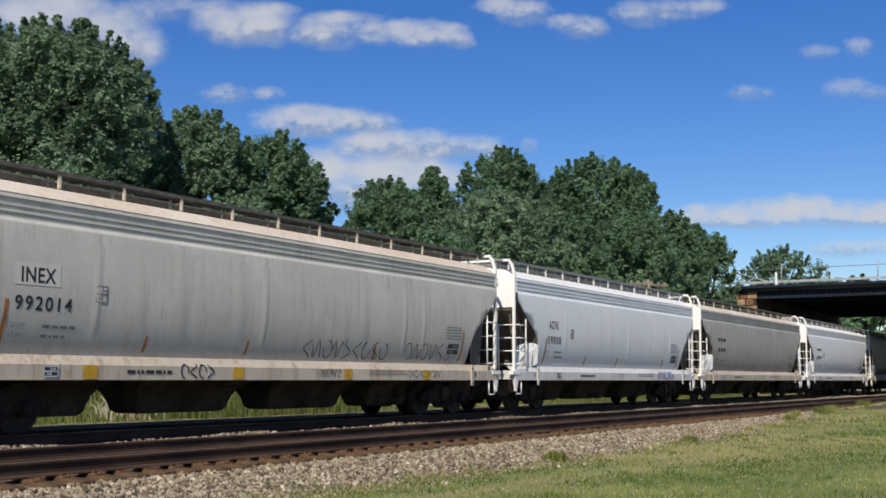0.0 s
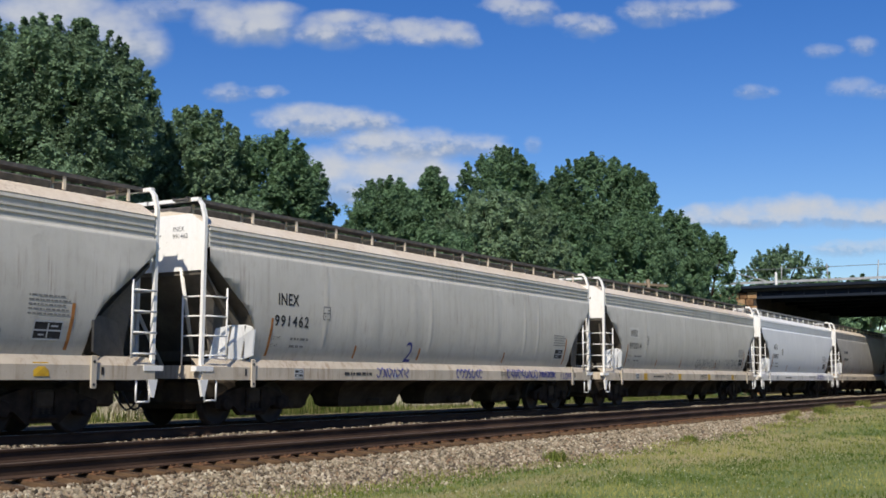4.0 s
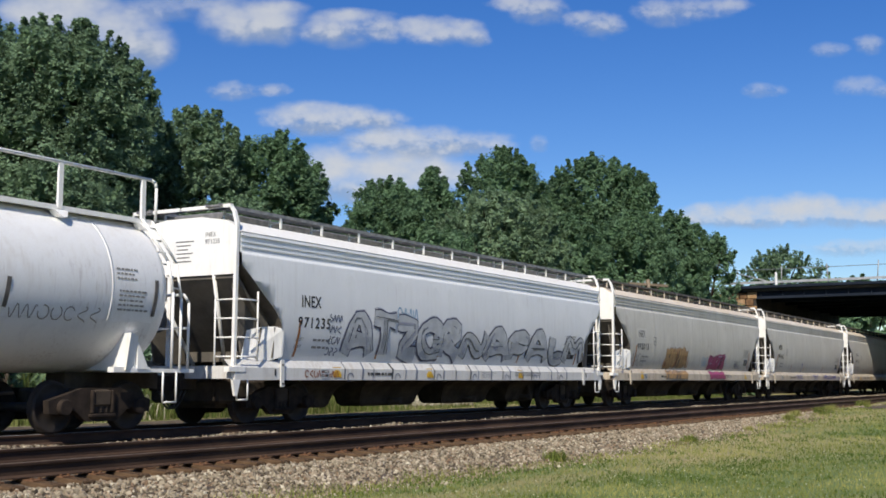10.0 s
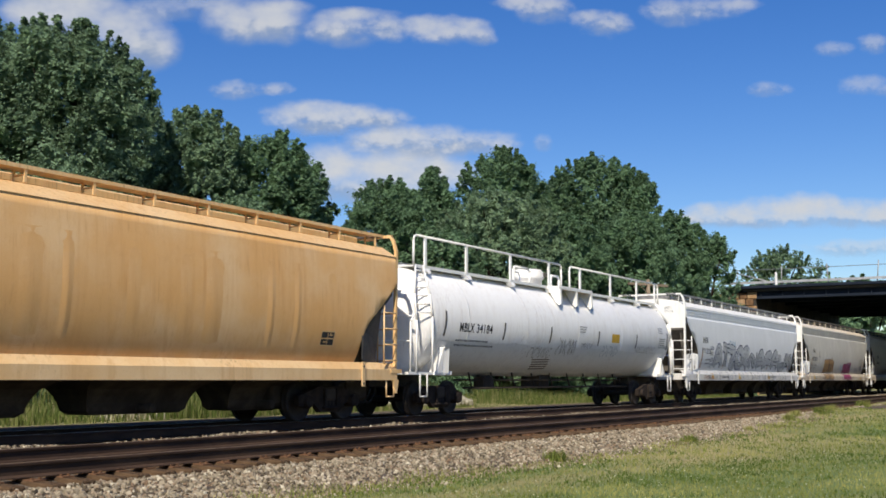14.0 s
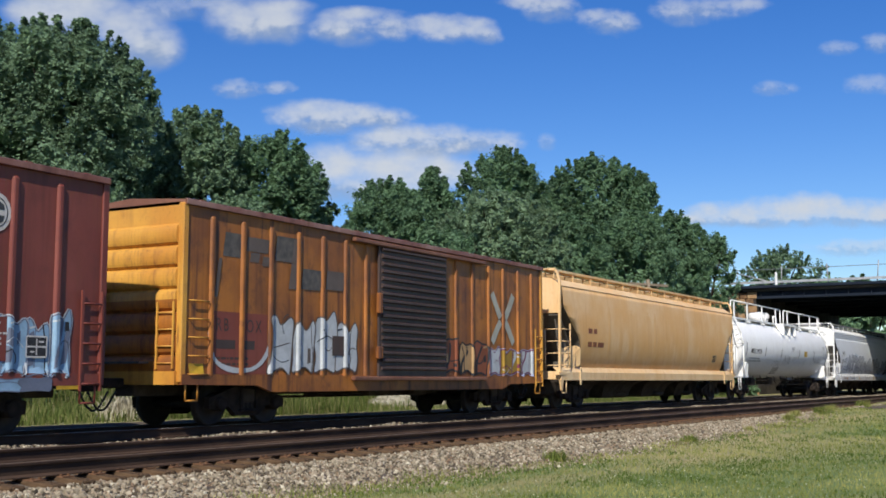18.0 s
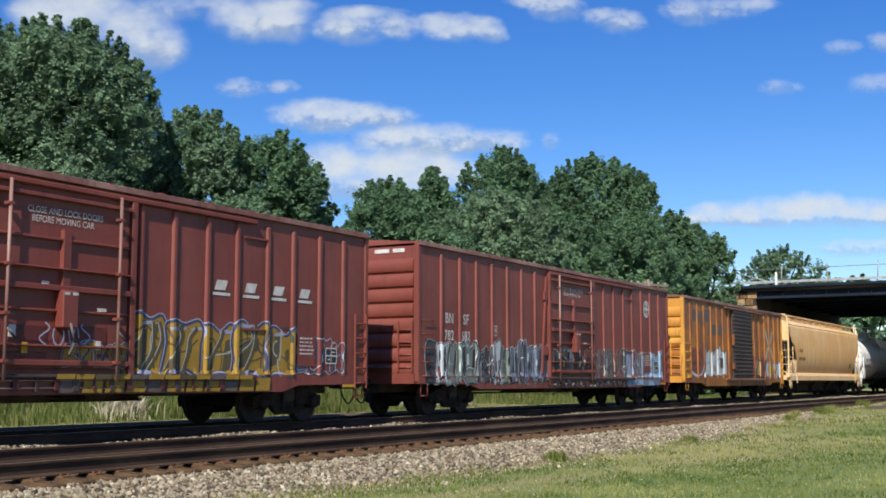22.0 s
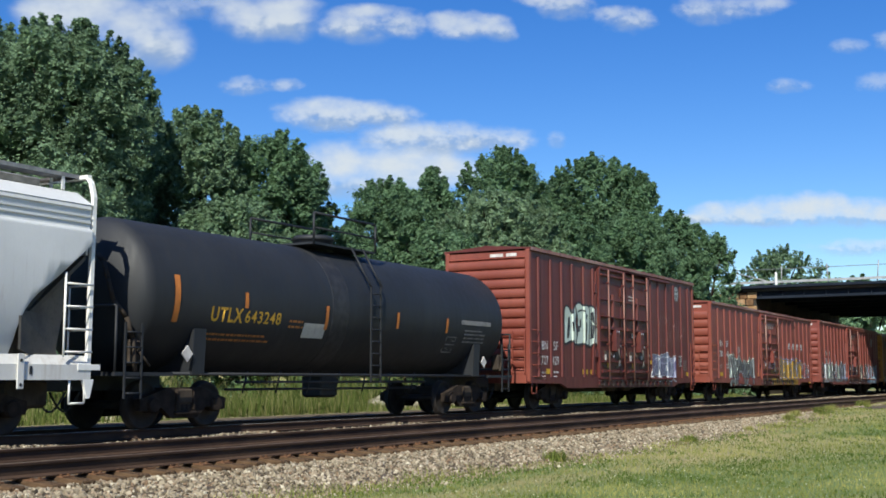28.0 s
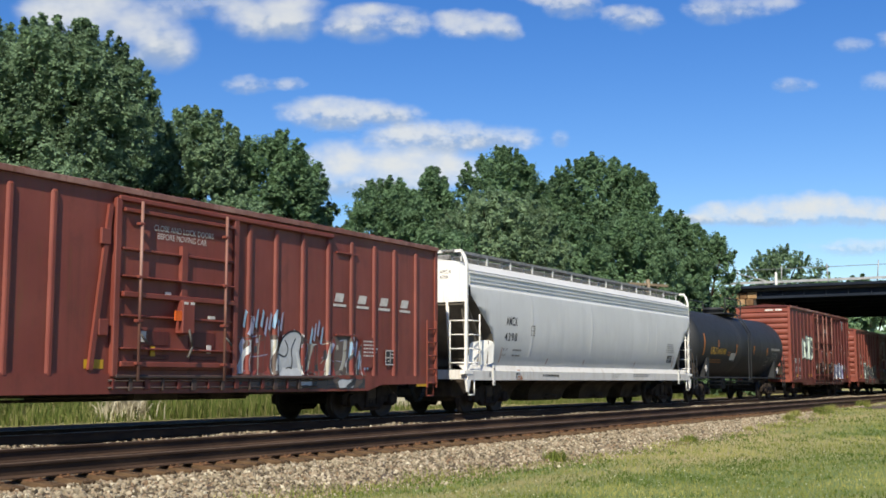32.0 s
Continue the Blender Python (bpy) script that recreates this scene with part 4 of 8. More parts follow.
GLYPHS = {
    "A": [[(0, 0), (0.3, 1), (0.7, 1), (1, 0)], [(0.15, 0.42), (0.85, 0.42)]],
    "T": [[(0, 1), (1, 0.96)], [(0.5, 1), (0.45, 0)]],
    "Z": [[(0, 1), (1, 1), (0.05, 0.05), (1, 0)]],
    "C": [[(1, 0.8), (0.55, 1), (0.05, 0.75), (0, 0.3), (0.45, 0), (1, 0.15)], [(1, 0.5), (0.6, 0.48)]],
    "R": [[(0, 0), (0, 1), (0.8, 0.95), (0.85, 0.62), (0.1, 0.5), (1, 0)]],
    "N": [[(0, 0), (0.1, 1), (0.85, 0), (1, 1)]],
    "P": [[(0.1, 0), (0.1, 1), (0.9, 0.92), (0.95, 0.6), (0.1, 0.45)]],
    "L": [[(0.2, 1), (0.15, 0), (0.9, 0.1)]],
    "M": [[(0, 0), (0.15, 1), (0.5, 0.35), (0.85, 1), (1, 0)]],
}


def densify(pts, step=0.12):
    out = [pts[0]]
    for (x0, z0), (x1, z1) in zip(pts, pts[1:]):
        n = max(1, int(math.hypot(x1 - x0, z1 - z0) / step))
        out += [(x0 + (x1 - x0) * q / n, z0 + (z1 - z0) * q / n) for q in range(1, n + 1)]
    return out


def soften(pts, turns=2):
    """Rounds the corners of a line."""
    for _ in range(turns):
        q = [pts[0]]
        for a, c in zip(pts, pts[1:]):
            q += [(a[0] * 0.75 + c[0] * 0.25, a[1] * 0.75 + c[1] * 0.25), (a[0] * 0.25 + c[0] * 0.75, a[1] * 0.25 + c[1] * 0.75)]
        pts = q + [pts[-1]]
    return pts


def fat(b, pts, w, hw, out, zmin, zmax, ph):
    """One thick sprayed line whose width swells and thins."""
    pts = densify(pts)
    n = len(pts)
    left, right = [], []
    for k, (x, z) in enumerate(pts):
        x0, z0 = pts[max(0, k - 1)]
        x1, z1 = pts[min(n - 1, k + 1)]
        l = math.hypot(x1 - x0, z1 - z0) or 1
        wide = 1 + 0.16 * math.sin(k * 0.9 + ph)
        nx, nz = -(z1 - z0) / l * wide * w / 2, (x1 - x0) / l * wide * w / 2
        left.append((x + nx, min(zmax, max(zmin, z + nz))))
        right.append((x - nx, min(zmax, max(zmin, z - nz))))
    vs = [(x, -(hw(z) + out + 0.004 * (k % n) / n), z) for k, (x, z) in enumerate(left + right)]
    b.add(vs, [(n + k, n + k + 1, k + 1, k) for k in range(n - 1)])
    return b


def graffiti(car, x0, x1, z0, z1, text, fill, edge_mat, shine, halo, hw, seed, label, line, fatness):
    """A sprayed row of fat letters: glow, outline, fill, shading and shine."""
    rng = random.Random(seed)
    w = (x1 - x0) / len(text)
    hgt = z1 - z0
    lo = z0 - 0.02
    for k, letter in enumerate(text):
        fw = min(w * fatness * rng.uniform(0.9, 1.12), hgt * 0.36)
        rise = rng.uniform(-0.02, 0.10) * hgt
        slant = rng.uniform(-0.08, 0.16) * w
        sx, sz = w * 1.16 - fw * 0.7, hgt - fw
        cx = x0 + k * w + fw * 0.35
        lines = []
        for pts in GLYPHS[letter]:
            q = [(cx + px * sx + slant * (pz - 0.5) + rng.uniform(-0.04, 0.04) * w, z0 + fw / 2 + rise * pz + pz * sz + rng.uniform(-0.03, 0.03) * sz) for px, pz in pts]
            lines.append(soften(q, 2 if rng.uniform(0, 1) < 0.5 else 1) if len(q) > 2 else q)
        o = 0.010 + 0.009 * (k % 2)
        for q, ln in enumerate(lines):
            e = 0.0004 * q
            g = part("graffiti", fat(Build(), ln, fw, hw, o + 0.007 + e, lo, 9, q), fill, car, label)
            part("outline", fat(Build(), ln, fw + 2 * line, hw, o + 0.001 + e, lo - line * 0.5, 9, q), edge_mat, g)
            part("glow", fat(Build(), ln, fw + 3.6 * line, hw, 0.004 + e, lo - line, 9, q), halo, g)
        for j in range(4):
            ln = densify(rng.choice(lines))
            a, b = sorted((rng.randrange(len(ln)), rng.randrange(len(ln))))
            if b - a > 1:
                off = rng.uniform(-0.3, 0.3) * fw
                part("shading", stroke(Build(), [(x + off, max(lo, z)) for x, z in ln[a:b + 1]], fw * rng.uniform(0.08, 0.2), hw, o + 0.0115 + 0.0004 * j), rng.choice((SPRAY["haze"], SPRAY["silver"], SPRAY["grey"])), g)
        for j in range(3):
            ln = rng.choice(lines)
            q = rng.randrange(max(1, len(ln) - 1))
            (ax, az), (bx, bz) = ln[q], ln[min(len(ln) - 1, q + 1)]
            dx = fw * rng.uniform(-0.3, 0.3)
            part("highlight", stroke(Build(), densify([(ax + (bx - ax) * t + dx, max(lo, az + (bz - az) * t + fw * 0.1)) for t in (0.05, 0.4, 0.9)]), line * rng.uniform(0.35, 0.8), hw, o + 0.0135), (shine, edge_mat, shine)[j], g)


POST = ((-0.070, 0.003), (-0.050, 0.045), (-0.029, 0.058), (0.029, 0.058), (0.050, 0.045), (0.070, 0.003))


def cut(poly, axis, at, keep):
    """Keeps the part of a polygon on one side of a plane."""
    out = []
    for a, b in zip(poly, poly[1:] + poly[:1]):
        da, db = (a[axis] - at) * keep, (b[axis] - at) * keep
        if da >= 0:
            out.append(a)
        if da * db < 0:
            t = da / (da - db)
            out.append(tuple(a[k] + (b[k] - a[k]) * t for k in range(3)))
    return out


def over_posts(b, posts, wall=1.46):
    """Carries sprayed paint on over the pressed side posts that it crosses."""
    for f in list(b.f):
        poly = [b.v[i] for i in f]
        x0, x1 = min(v[0] for v in poly), max(v[0] for v in poly)
        for p in posts:
            if x1 < p - 0.07 or x0 > p + 0.07:
                continue
            for (u0, h0), (u1, h1) in zip(POST, POST[1:]):
                q = cut(poly, 2, 1.06, 1)
                q = cut(q, 0, p + u0, 1) if q else q
                q = cut(q, 0, p + u1, -1) if q else q
                if len(q) > 2:
                    b.add([(x, y - h0 - (h1 - h0) * (x - p - u0) / (u1 - u0), z) for x, y, z in q], [tuple(range(len(q)))])
    return b


def piece(car, x0, x1, z0, z1, count, fills, rim, outline, hw, seed, label, posts=(), rim_w=0.05, line=0.035, lean=0.12, sharp=0.5, detail=3, inks=(), shade=None):
    """A dense sprayed piece: tight interlocking blocks, each with a rim, an outline, counters, strokes and shine."""
    rng = random.Random(seed)
    w, hgt = (x1 - x0) / count, z1 - z0
    pick = inks or (outline, rim or outline)

    def spray(name, b, mat, parent, text=""):
        return part(name, over_posts(b, posts), mat, parent, text)

    for k in range(count):
        cx = x0 + (k + 0.5) * w
        bw = w * rng.uniform(0.98, 1.2)
        zt, zb = z1 + rng.uniform(-0.12, 0.06) * hgt, z0 + rng.uniform(-0.02, 0.05) * hgt
        sh = lean * w * rng.uniform(-0.6, 1.2)
        raw = [(-0.5, 0.0), (-0.5 + rng.uniform(-0.05, 0.12), 0.30), (-0.46 + rng.uniform(-0.14, 0.10), 0.62), (-0.5 + rng.uniform(-0.08, 0.12), 0.93), (-0.22, 1.0 + rng.uniform(-0.08, 0.06)), (0.06 + rng.uniform(-0.1, 0.1), 0.88 + rng.uniform(-0.16, 0.12)), (0.36, 1.0 + rng.uniform(-0.06, 0.10)), (0.5, 0.86), (0.42 + rng.uniform(-0.08, 0.12), 0.58), (0.5 + rng.uniform(-0.08, 0.06), 0.28), (0.45, 0.0), (0.05 + rng.uniform(-0.08, 0.08), 0.05 + rng.uniform(0, 0.14))]
        pts = [(cx + px * bw + sh * (pz - 0.5), zb + pz * (zt - zb)) for px, pz in raw]
        ring = pts + [pts[0]]
        for _ in range(1 if rng.uniform(0, 1) < sharp else 2):
            ring = [q for a, b in zip(ring, ring[1:]) for q in ((a[0] * 0.82 + b[0] * 0.18, a[1] * 0.82 + b[1] * 0.18), (a[0] * 0.18 + b[0] * 0.82, a[1] * 0.18 + b[1] * 0.82))]
            ring.append(ring[0])
        o = 0.010 + 0.008 * (k % 2)
        g = spray("graffiti", patch_grid(Build(), ring[:-1], hw, o + 0.003, 4), rng.choice(fills), car, label)
        if rim is not None:
            spray("glow", stroke(Build(), densify(ring, 0.1), line + 2 * rim_w, hw, o), rim, g)
        spray("outline", stroke(Build(), densify(ring, 0.1), line, hw, o + 0.0045), outline, g)
        if shade is not None:
            # the shaded flank and the upright counters of each letter
            side = rng.choice((-1, 1))
            fx = cx + side * bw * rng.uniform(0.16, 0.26)
            ww = bw * rng.uniform(0.10, 0.19)
            z2, z3 = zb + rng.uniform(0.05, 0.22) * hgt, zb + rng.uniform(0.62, 0.9) * hgt
            spray("shading", patch_grid(Build(), [(fx - ww, z2), (fx + ww * 0.6, z2 + 0.04), (fx + ww + sh * 0.5, (z2 + z3) / 2), (fx + ww * 0.7 + sh, z3), (fx - ww * 0.5 + sh, z3 - 0.06)], hw, o + 0.0050, 2), shade, g)
            cz_ = zb + rng.uniform(0.42, 0.66) * hgt
            ax = cx - side * bw * rng.uniform(0.12, 0.22)
            spray("counter", patch_grid(Build(), [(ax - bw * 0.05, cz_ - 0.13 * hgt), (ax + bw * 0.07, cz_ - 0.10 * hgt), (ax + bw * 0.06, cz_ + 0.12 * hgt), (ax - bw * 0.06, cz_ + 0.07 * hgt)], hw, o + 0.0052, 1), shade, g)
        for q in range(detail):
            mat = rng.choice(pick)
            kind = rng.randrange(6)
            ax, az = cx + rng.uniform(-0.34, 0.34) * bw, zb + rng.uniform(0.2, 0.8) * (zt - zb)
            lift = o + 0.0056 + 0.0004 * q
            if kind == 0:
                rx, rz = bw * rng.uniform(0.05, 0.12), hgt * rng.uniform(0.05, 0.14)
                spray("counter", patch_grid(Build(), [(ax - rx, az - rz), (ax + rx, az - rz * 0.8), (ax + rx * 0.8, az + rz), (ax - rx * 0.9, az + rz)], hw, lift, 1), mat, g)
            elif kind == 1:
                spray("inner_line", stroke(Build(), densify(soften([(ax, zb + 0.04), (ax + rng.uniform(-0.12, 0.12) * bw, zb + 0.35 * hgt), (ax + sh * 0.2, az), (ax + rng.uniform(-0.2, 0.2) * bw, zt - 0.08)], 1), 0.1), line * rng.uniform(0.5, 1.1), hw, lift), mat, g)
            elif kind == 2:
                spray("inner_line", stroke(Build(), densify(soften([(cx - 0.36 * bw, az), (cx, az + rng.uniform(-0.25, 0.25) * hgt), (cx + 0.36 * bw, az + rng.uniform(-0.1, 0.1) * hgt)], 2), 0.1), line * rng.uniform(0.5, 0.9), hw, lift), mat, g)
            elif kind == 5:
                # a broad ribbon with a thin pale edge
                bend = soften([(ax - 0.25 * bw, zb + 0.05 * hgt), (ax + rng.uniform(-0.3, 0.1) * bw, zb + 0.4 * hgt), (ax + rng.uniform(-0.1, 0.3) * bw, zb + 0.65 * hgt), (ax + 0.1 * bw, zt - 0.1 * hgt)], 2)
                ww = min(0.22 * bw, 0.14) * rng.uniform(0.6, 1.0)
                spray("ribbon", stroke(Build(), bend, ww, hw, lift), shade or mat, g)
                spray("ribbon_edge", stroke(Build(), [(x - ww * 0.5, z) for x, z in bend], line * 0.5, hw, lift + 0.0003), pick[-1], g)
            elif kind == 3:
                r = hgt * rng.uniform(0.10, 0.22)
                a0 = rng.uniform(0, 6.28)
                spray("inner_line", stroke(Build(), [(ax + r * 0.8 * math.cos(a0 + 0.3 * j), az + r * math.sin(a0 + 0.3 * j)) for j in range(rng.randrange(8, 15))], line * rng.uniform(0.5, 0.9), hw, lift), mat, g)
            else:
                spray("highlight", stroke(Build(), densify([(ax - 0.1 * bw, zt - 0.14 * hgt), (ax + 0.14 * bw, zt - 0.11 * hgt)], 0.1), line * 1.1, hw, lift), rim or mat, g)


def scribble(car, x, z, w, h, mat, hw, seed, n=5, line=0.03, label="", posts=()):
    rng = random.Random(seed)
    for k in range(n):
        cx = x + w * (k + 0.5) / n
        a0 = rng.uniform(0, 6.28)
        kind = rng.choice((0, 1, 2))
        pts = []
        for q in range(12):
            t = q / 11
            if kind == 0:
                pts.append((cx + w / n * 0.4 * math.cos(a0 + 5 * t), z + h * (0.5 + 0.45 * math.sin(a0 + 5 * t))))
            elif kind == 1:
                pts.append((cx + w / n * (t - 0.5), z + h * (0.5 + 0.45 * math.sin(9 * t + a0))))
            else:
                pts.append((cx + w / n * 0.35 * math.sin(7 * t + a0), z + h * t))
        part("scribble", over_posts(stroke(Build(), pts, line, hw, 0.0085), posts), mat, car, label)


# covered hopper: half width of the body at a height
H_Z = (1.20, 1.35, 1.6, 2.0, 2.5, 3.0, 3.4, 3.66, 4.0, 4.26, 4.34)
H_Y = (1.26, 1.36, 1.47, 1.57, 1.62, 1.615, 1.60, 1.58, 1.55, 1.16, 0.5)


def hopper_hw(z):
    return float(np.interp(z, H_Z, H_Y))


def sill_hw(z):
    """Upright web, then a flange that leans in to the body."""
    return 1.56 if z < 1.20 else 1.56 - (z - 1.20) * 0.80


def hopper(name, label, length, body, sillm, ladm, roofm, group, ribs=True, bays=4, dents=2):
    car = thing(name, label, "hopper car", group)
    he = length / 2 - 0.25
    prof = (1.35, 1.47, 1.6, 1.8, 2.0, 2.25, 2.5, 3.0, 3.4, 3.5, 3.57) if ribs else (1.35, 1.47, 1.6, 1.8, 2.0, 2.25, 2.5, 3.0, 3.4, 3.66, 3.82, 3.98)
    # body: the end sheets slope in below the shoulder, so the floor rises toward both ends
    xs = [-he + u for u in (0, 0.12, 0.4, 0.7, 0.95, 1.12, 1.26, 1.37, 1.44, 1.48, 1.495, 1.52, 1.6, 2.2)]
    nmid = 10
    mid = [-he + 2.2 + (2 * he - 4.4) * k / nmid for k in range(1, nmid)]
    xs = xs + mid + [-x for x in xs[::-1]]
    rings = []
    for x in xs:
        u = he - abs(x)
        foot = float(np.interp(u, (0.0, 0.3, 0.6, 0.9, 1.12, 1.26, 1.37, 1.44, 1.48, 1.495, 1.52), (3.30, 3.06, 2.80, 2.57, 2.40, 2.26, 2.10, 1.94, 1.78, 1.62, 1.35)))
        ring = []
        for z in prof:
            zz = max(z, foot)
            yy = hopper_hw(zz)
            ring.append((x, -yy, zz))
        ring += [(x, -y, z) for x, y, z in ring[::-1]]
        rings.append(ring)
    part("body", Build().loft(rings, True, False, False), body, car)
    # underside carries its shade in the colour
    part("belly", Build().loft([[r[-1], r[0]] for r in rings], False, False, False), m_slope, car, "grimy underside and slope sheets with shade in the paint")
    # roof with sloping shoulder
    rr = [(-1.55, 3.98), (-1.57, 4.0), (-1.54, 4.02), (-1.16, 4.26), (-0.5, 4.36), (0.5, 4.36), (1.16, 4.26), (1.54, 4.02), (1.57, 4.0), (1.55, 3.98)]
    part("roof", Build().loft([[(x, y, z) for y, z in rr] for x in (-he - 0.02, he + 0.02)]), roofm, car)
    if ribs:
        for s in (-1, 1):
            chord = part("top_chord", Build().loft([[(x, s * y, z) for y, z in ((1.50, 3.568), (1.586, 3.568), (1.552, 3.572), (1.532, 3.905), (1.572, 3.92), (1.56, 3.985), (1.50, 3.985))] for x in (-he + 0.02, he - 0.02)]), body, car, "channelled top chord")
            for z in (3.69, 3.80):
                y = s * (1.578 - 0.06 * (z - 3.6))
                part("side_rib", Build().loft([[(x, y - s * 0.05, z - 0.018), (x, y, z - 0.018), (x, y, z + 0.014), (x, y - s * 0.05, z + 0.020)] for x in (-he + 0.02, he - 0.02)]), body, chord)
    # panel seams and shallow creases pressed into the side sheets
    creases = [Build().loft([[(dx, -(hopper_hw(z) + h * f), z) for dx, h in prof_] for z, f in ((1.5, 0.2), (1.7, 0.9), (2.0, 1.0), (2.5, 1.0), (3.0, 0.9), (3.3, 0.5), (3.5, 0.1))], True, False, False).mesh("panel_crease", body) for prof_ in (
        ((-0.24, -0.004), (-0.10, 0.002), (-0.04, 0.010), (0.01, 0.010), (0.07, 0.001), (0.24, -0.004)),
        ((-0.40, -0.004), (-0.20, 0.003), (-0.02, 0.007), (0.05, 0.003), (0.40, -0.004)),
        ((-0.30, -0.004), (-0.12, 0.001), (0.0, 0.004), (0.12, 0.001), (0.30, -0.004)))]
    if dents:
        n_c = int((2 * he - 4.4) / 1.25)
        for k in range(n_c):
            x = -he + 3.75 + (2 * he - 6.4) * (k + 0.22 * math.sin(k * 2.4 + length)) / (n_c - 1)
            part("panel_crease", creases[(k * 2 + k // 3) % 3 if dents > 1 else 2], body, car, at=pose(x, 0, 0))
    # running boards on brackets along the roof edges
    grate = m_grate_l if roofm.name.startswith("white") or roofm.name == "hopper_clean_grey" else roofm if roofm.name == "hopper_cream" else m_grate
    for s in (-1, 1):
        board = part("running_board", Build().box((0, s * 0.98, 4.54), (2 * he + 0.5, 0.34, 0.035)), grate, car, "steel grating walkway")
        for y in (1.16, 0.80):
            part("edge_bar", Build().box((0, s * y, 4.55), (2 * he + 0.5, 0.02, 0.07)), grate, board)
        br = Build().box((0, s * 1.0, 4.42), (0.05, 0.30, 0.03)).box((0, s * 1.14, 4.42), (0.06, 0.03, 0.28)).box((0, s * 0.84, 4.44), (0.05, 0.03, 0.22)).mesh("walkway_bracket", roofm)
        for k in range(13):
            part("walkway_bracket", br, roofm, car, at=pose(-he + 0.3 + (2 * he - 0.6) * k / 12, 0, 0))
    part("hatch_trough", Build().bevelbox((0, 0, 4.43), (2 * he - 0.8, 1.35, 0.17), 0.03), grate, car, "loading hatch trough along the roof")
    for k in range(5):
        x = -he * 0.8 + 1.6 * he * k / 4
        part("roof_hatch", Build().turn([(0.36, 0.0), (0.38, 0.06), (0.30, 0.12), (0.05, 0.15)], "z", 14, (x, 0, 4.47)), roofm, car)
    # side sills
    for s in (-1, 1):
        part("side_sill", Build().loft([[(x, s * y, z) for y, z in ((1.43, 0.94), (1.555, 0.94), (1.555, 1.20), (1.425, 1.365), (1.25, 1.365), (1.43, 1.20))] for x in (-he - 0.1, he + 0.1)]), sillm, car)
    # ends
    for d in (-1, 1):
        e = d * (he + 0.03)
        part("end_sheet", Build().loft([[(e - d * 0.05, -1.46, 3.12), (e - d * 0.05, 1.46, 3.12), (e - d * 0.05, 1.52, 4.0), (e - d * 0.05, 1.1, 4.27), (e - d * 0.05, -1.1, 4.27), (e - d * 0.05, -1.52, 4.0)], [(e, -1.46, 3.12), (e, 1.46, 3.12), (e, 1.52, 4.0), (e, 1.1, 4.27), (e, -1.1, 4.27), (e, -1.52, 4.0)]]), ladm, car, "white painted end sheet")
        part("end_platform", Build().box((e - d * 0.08, 0, 1.16), (0.4, 2.9, 0.06)).box((e + d * 0.10, 0, 1.10), (0.05, 3.0, 0.26)), sillm, car)
        part("centre_sill", Build().box((e - d * 1.2, 0, 0.92), (2.9, 0.5, 0.34)), m_under, car)
        part("walkway_end", Build().box((e - d * 0.05, 0, 4.54), (0.3, 2.3, 0.035)), m_grate, car)
        part("slope_sheet", Build().loft([[(e - d * 0.05, y, 3.12), (e - d * 0.05, y, 3.04), (e - d * 1.9, y * 0.84, 1.2), (e - d * 1.9, y * 0.84, 1.32)] for y in (-1.47, 1.47)]), m_slope, car, "slope sheet painted dark as shade")
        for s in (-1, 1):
            # added plate that fills the recess with painted shade
            part("recess_shade_plate", Build().loft([[(e - d * 0.14, s * y, 3.02), (e - d * 1.30, s * y, 2.40), (e - d * 1.50, s * y, 1.30), (e - d * 0.5, s * y, 1.30)] for y in (1.22, 1.26)]), m_slope, car)
            def level(y, z):
                return [(e + d * 0.01, s * y - 0.035, z), (e + d * 0.09, s * y - 0.035, z), (e + d * 0.09, s * y + 0.035, z), (e + d * 0.01, s * y + 0.035, z)]

            part("corner_post", Build().loft([level(1.49, 0.96), level(1.52, 4.16), level(1.44, 4.42), level(1.36, 4.52)]), ladm, car, "white painted corner post")
            part("grab_rail", Build().box((e + d * 0.06, s * 0.68, 4.54), (0.09, 1.4, 0.07)), ladm, car)
            part("end_brace", Build().rod((e - d * 0.02, s * 0.85, 3.15), (e - d * 0.9, s * 0.45, 1.25), 0.045), ladm, car)
            gz = [(0.42, 1.26, 1.34), (0.80, 1.36, 1.34), (1.20, 1.46, 1.36), (1.44, 1.54, 1.44)]
            gt = [(0.62, 1.26, 1.98), (0.94, 1.36, 2.06), (1.26, 1.47, 2.08), (1.47, 1.57, 2.03)]
            # right-end plates take the shade colour, left-end ones the white
            plate = part("hopper_end_plate", Build().loft([[(e - d * (u + o), s * y, z) for u, y, z in gz] + [(e - d * (u + o), s * y, z) for u, y, z in gt[::-1]] for o in (0, 0.05)]), ladm if d < 0 else m_slope, car, "white lower end plate" if d < 0 else "lower end plate painted dark as shade")
            if d < 0:
                for q in (1, 2):
                    (u0, y0, z0), (u1, y1, z1) = gz[q], gt[q]
                    part("slit", Build().loft([[(e + 0.012 + u - 0.012, s * y - 0.02, z), (e + u + 0.03, s * y - 0.02, z), (e + u + 0.03, s * y + 0.012, z), (e + u - 0.012, s * y + 0.012, z)] for u, y, z in ((u0, y0 + s * 0 + 0.01, z0 + 0.05), (u1, y1 + 0.01, z1 - 0.02))]), m_slope, plate)
            stirrup(car, e - d * 0.2, s * 1.52, ladm)
        # rungs that run round the corner post, with light stiles
        part("stile", Build().rod((e - d * 0.58, -1.585, 1.33), (e - d * 0.58, -1.585, 2.78), 0.022, 6), ladm, car)
        part("stile", Build().rod((e + d * 0.05, -0.98, 1.18), (e + d * 0.05, -0.98, 2.60), 0.022, 6), ladm, car)
        for q in range(4):
            z = 1.42 + 0.39 * q
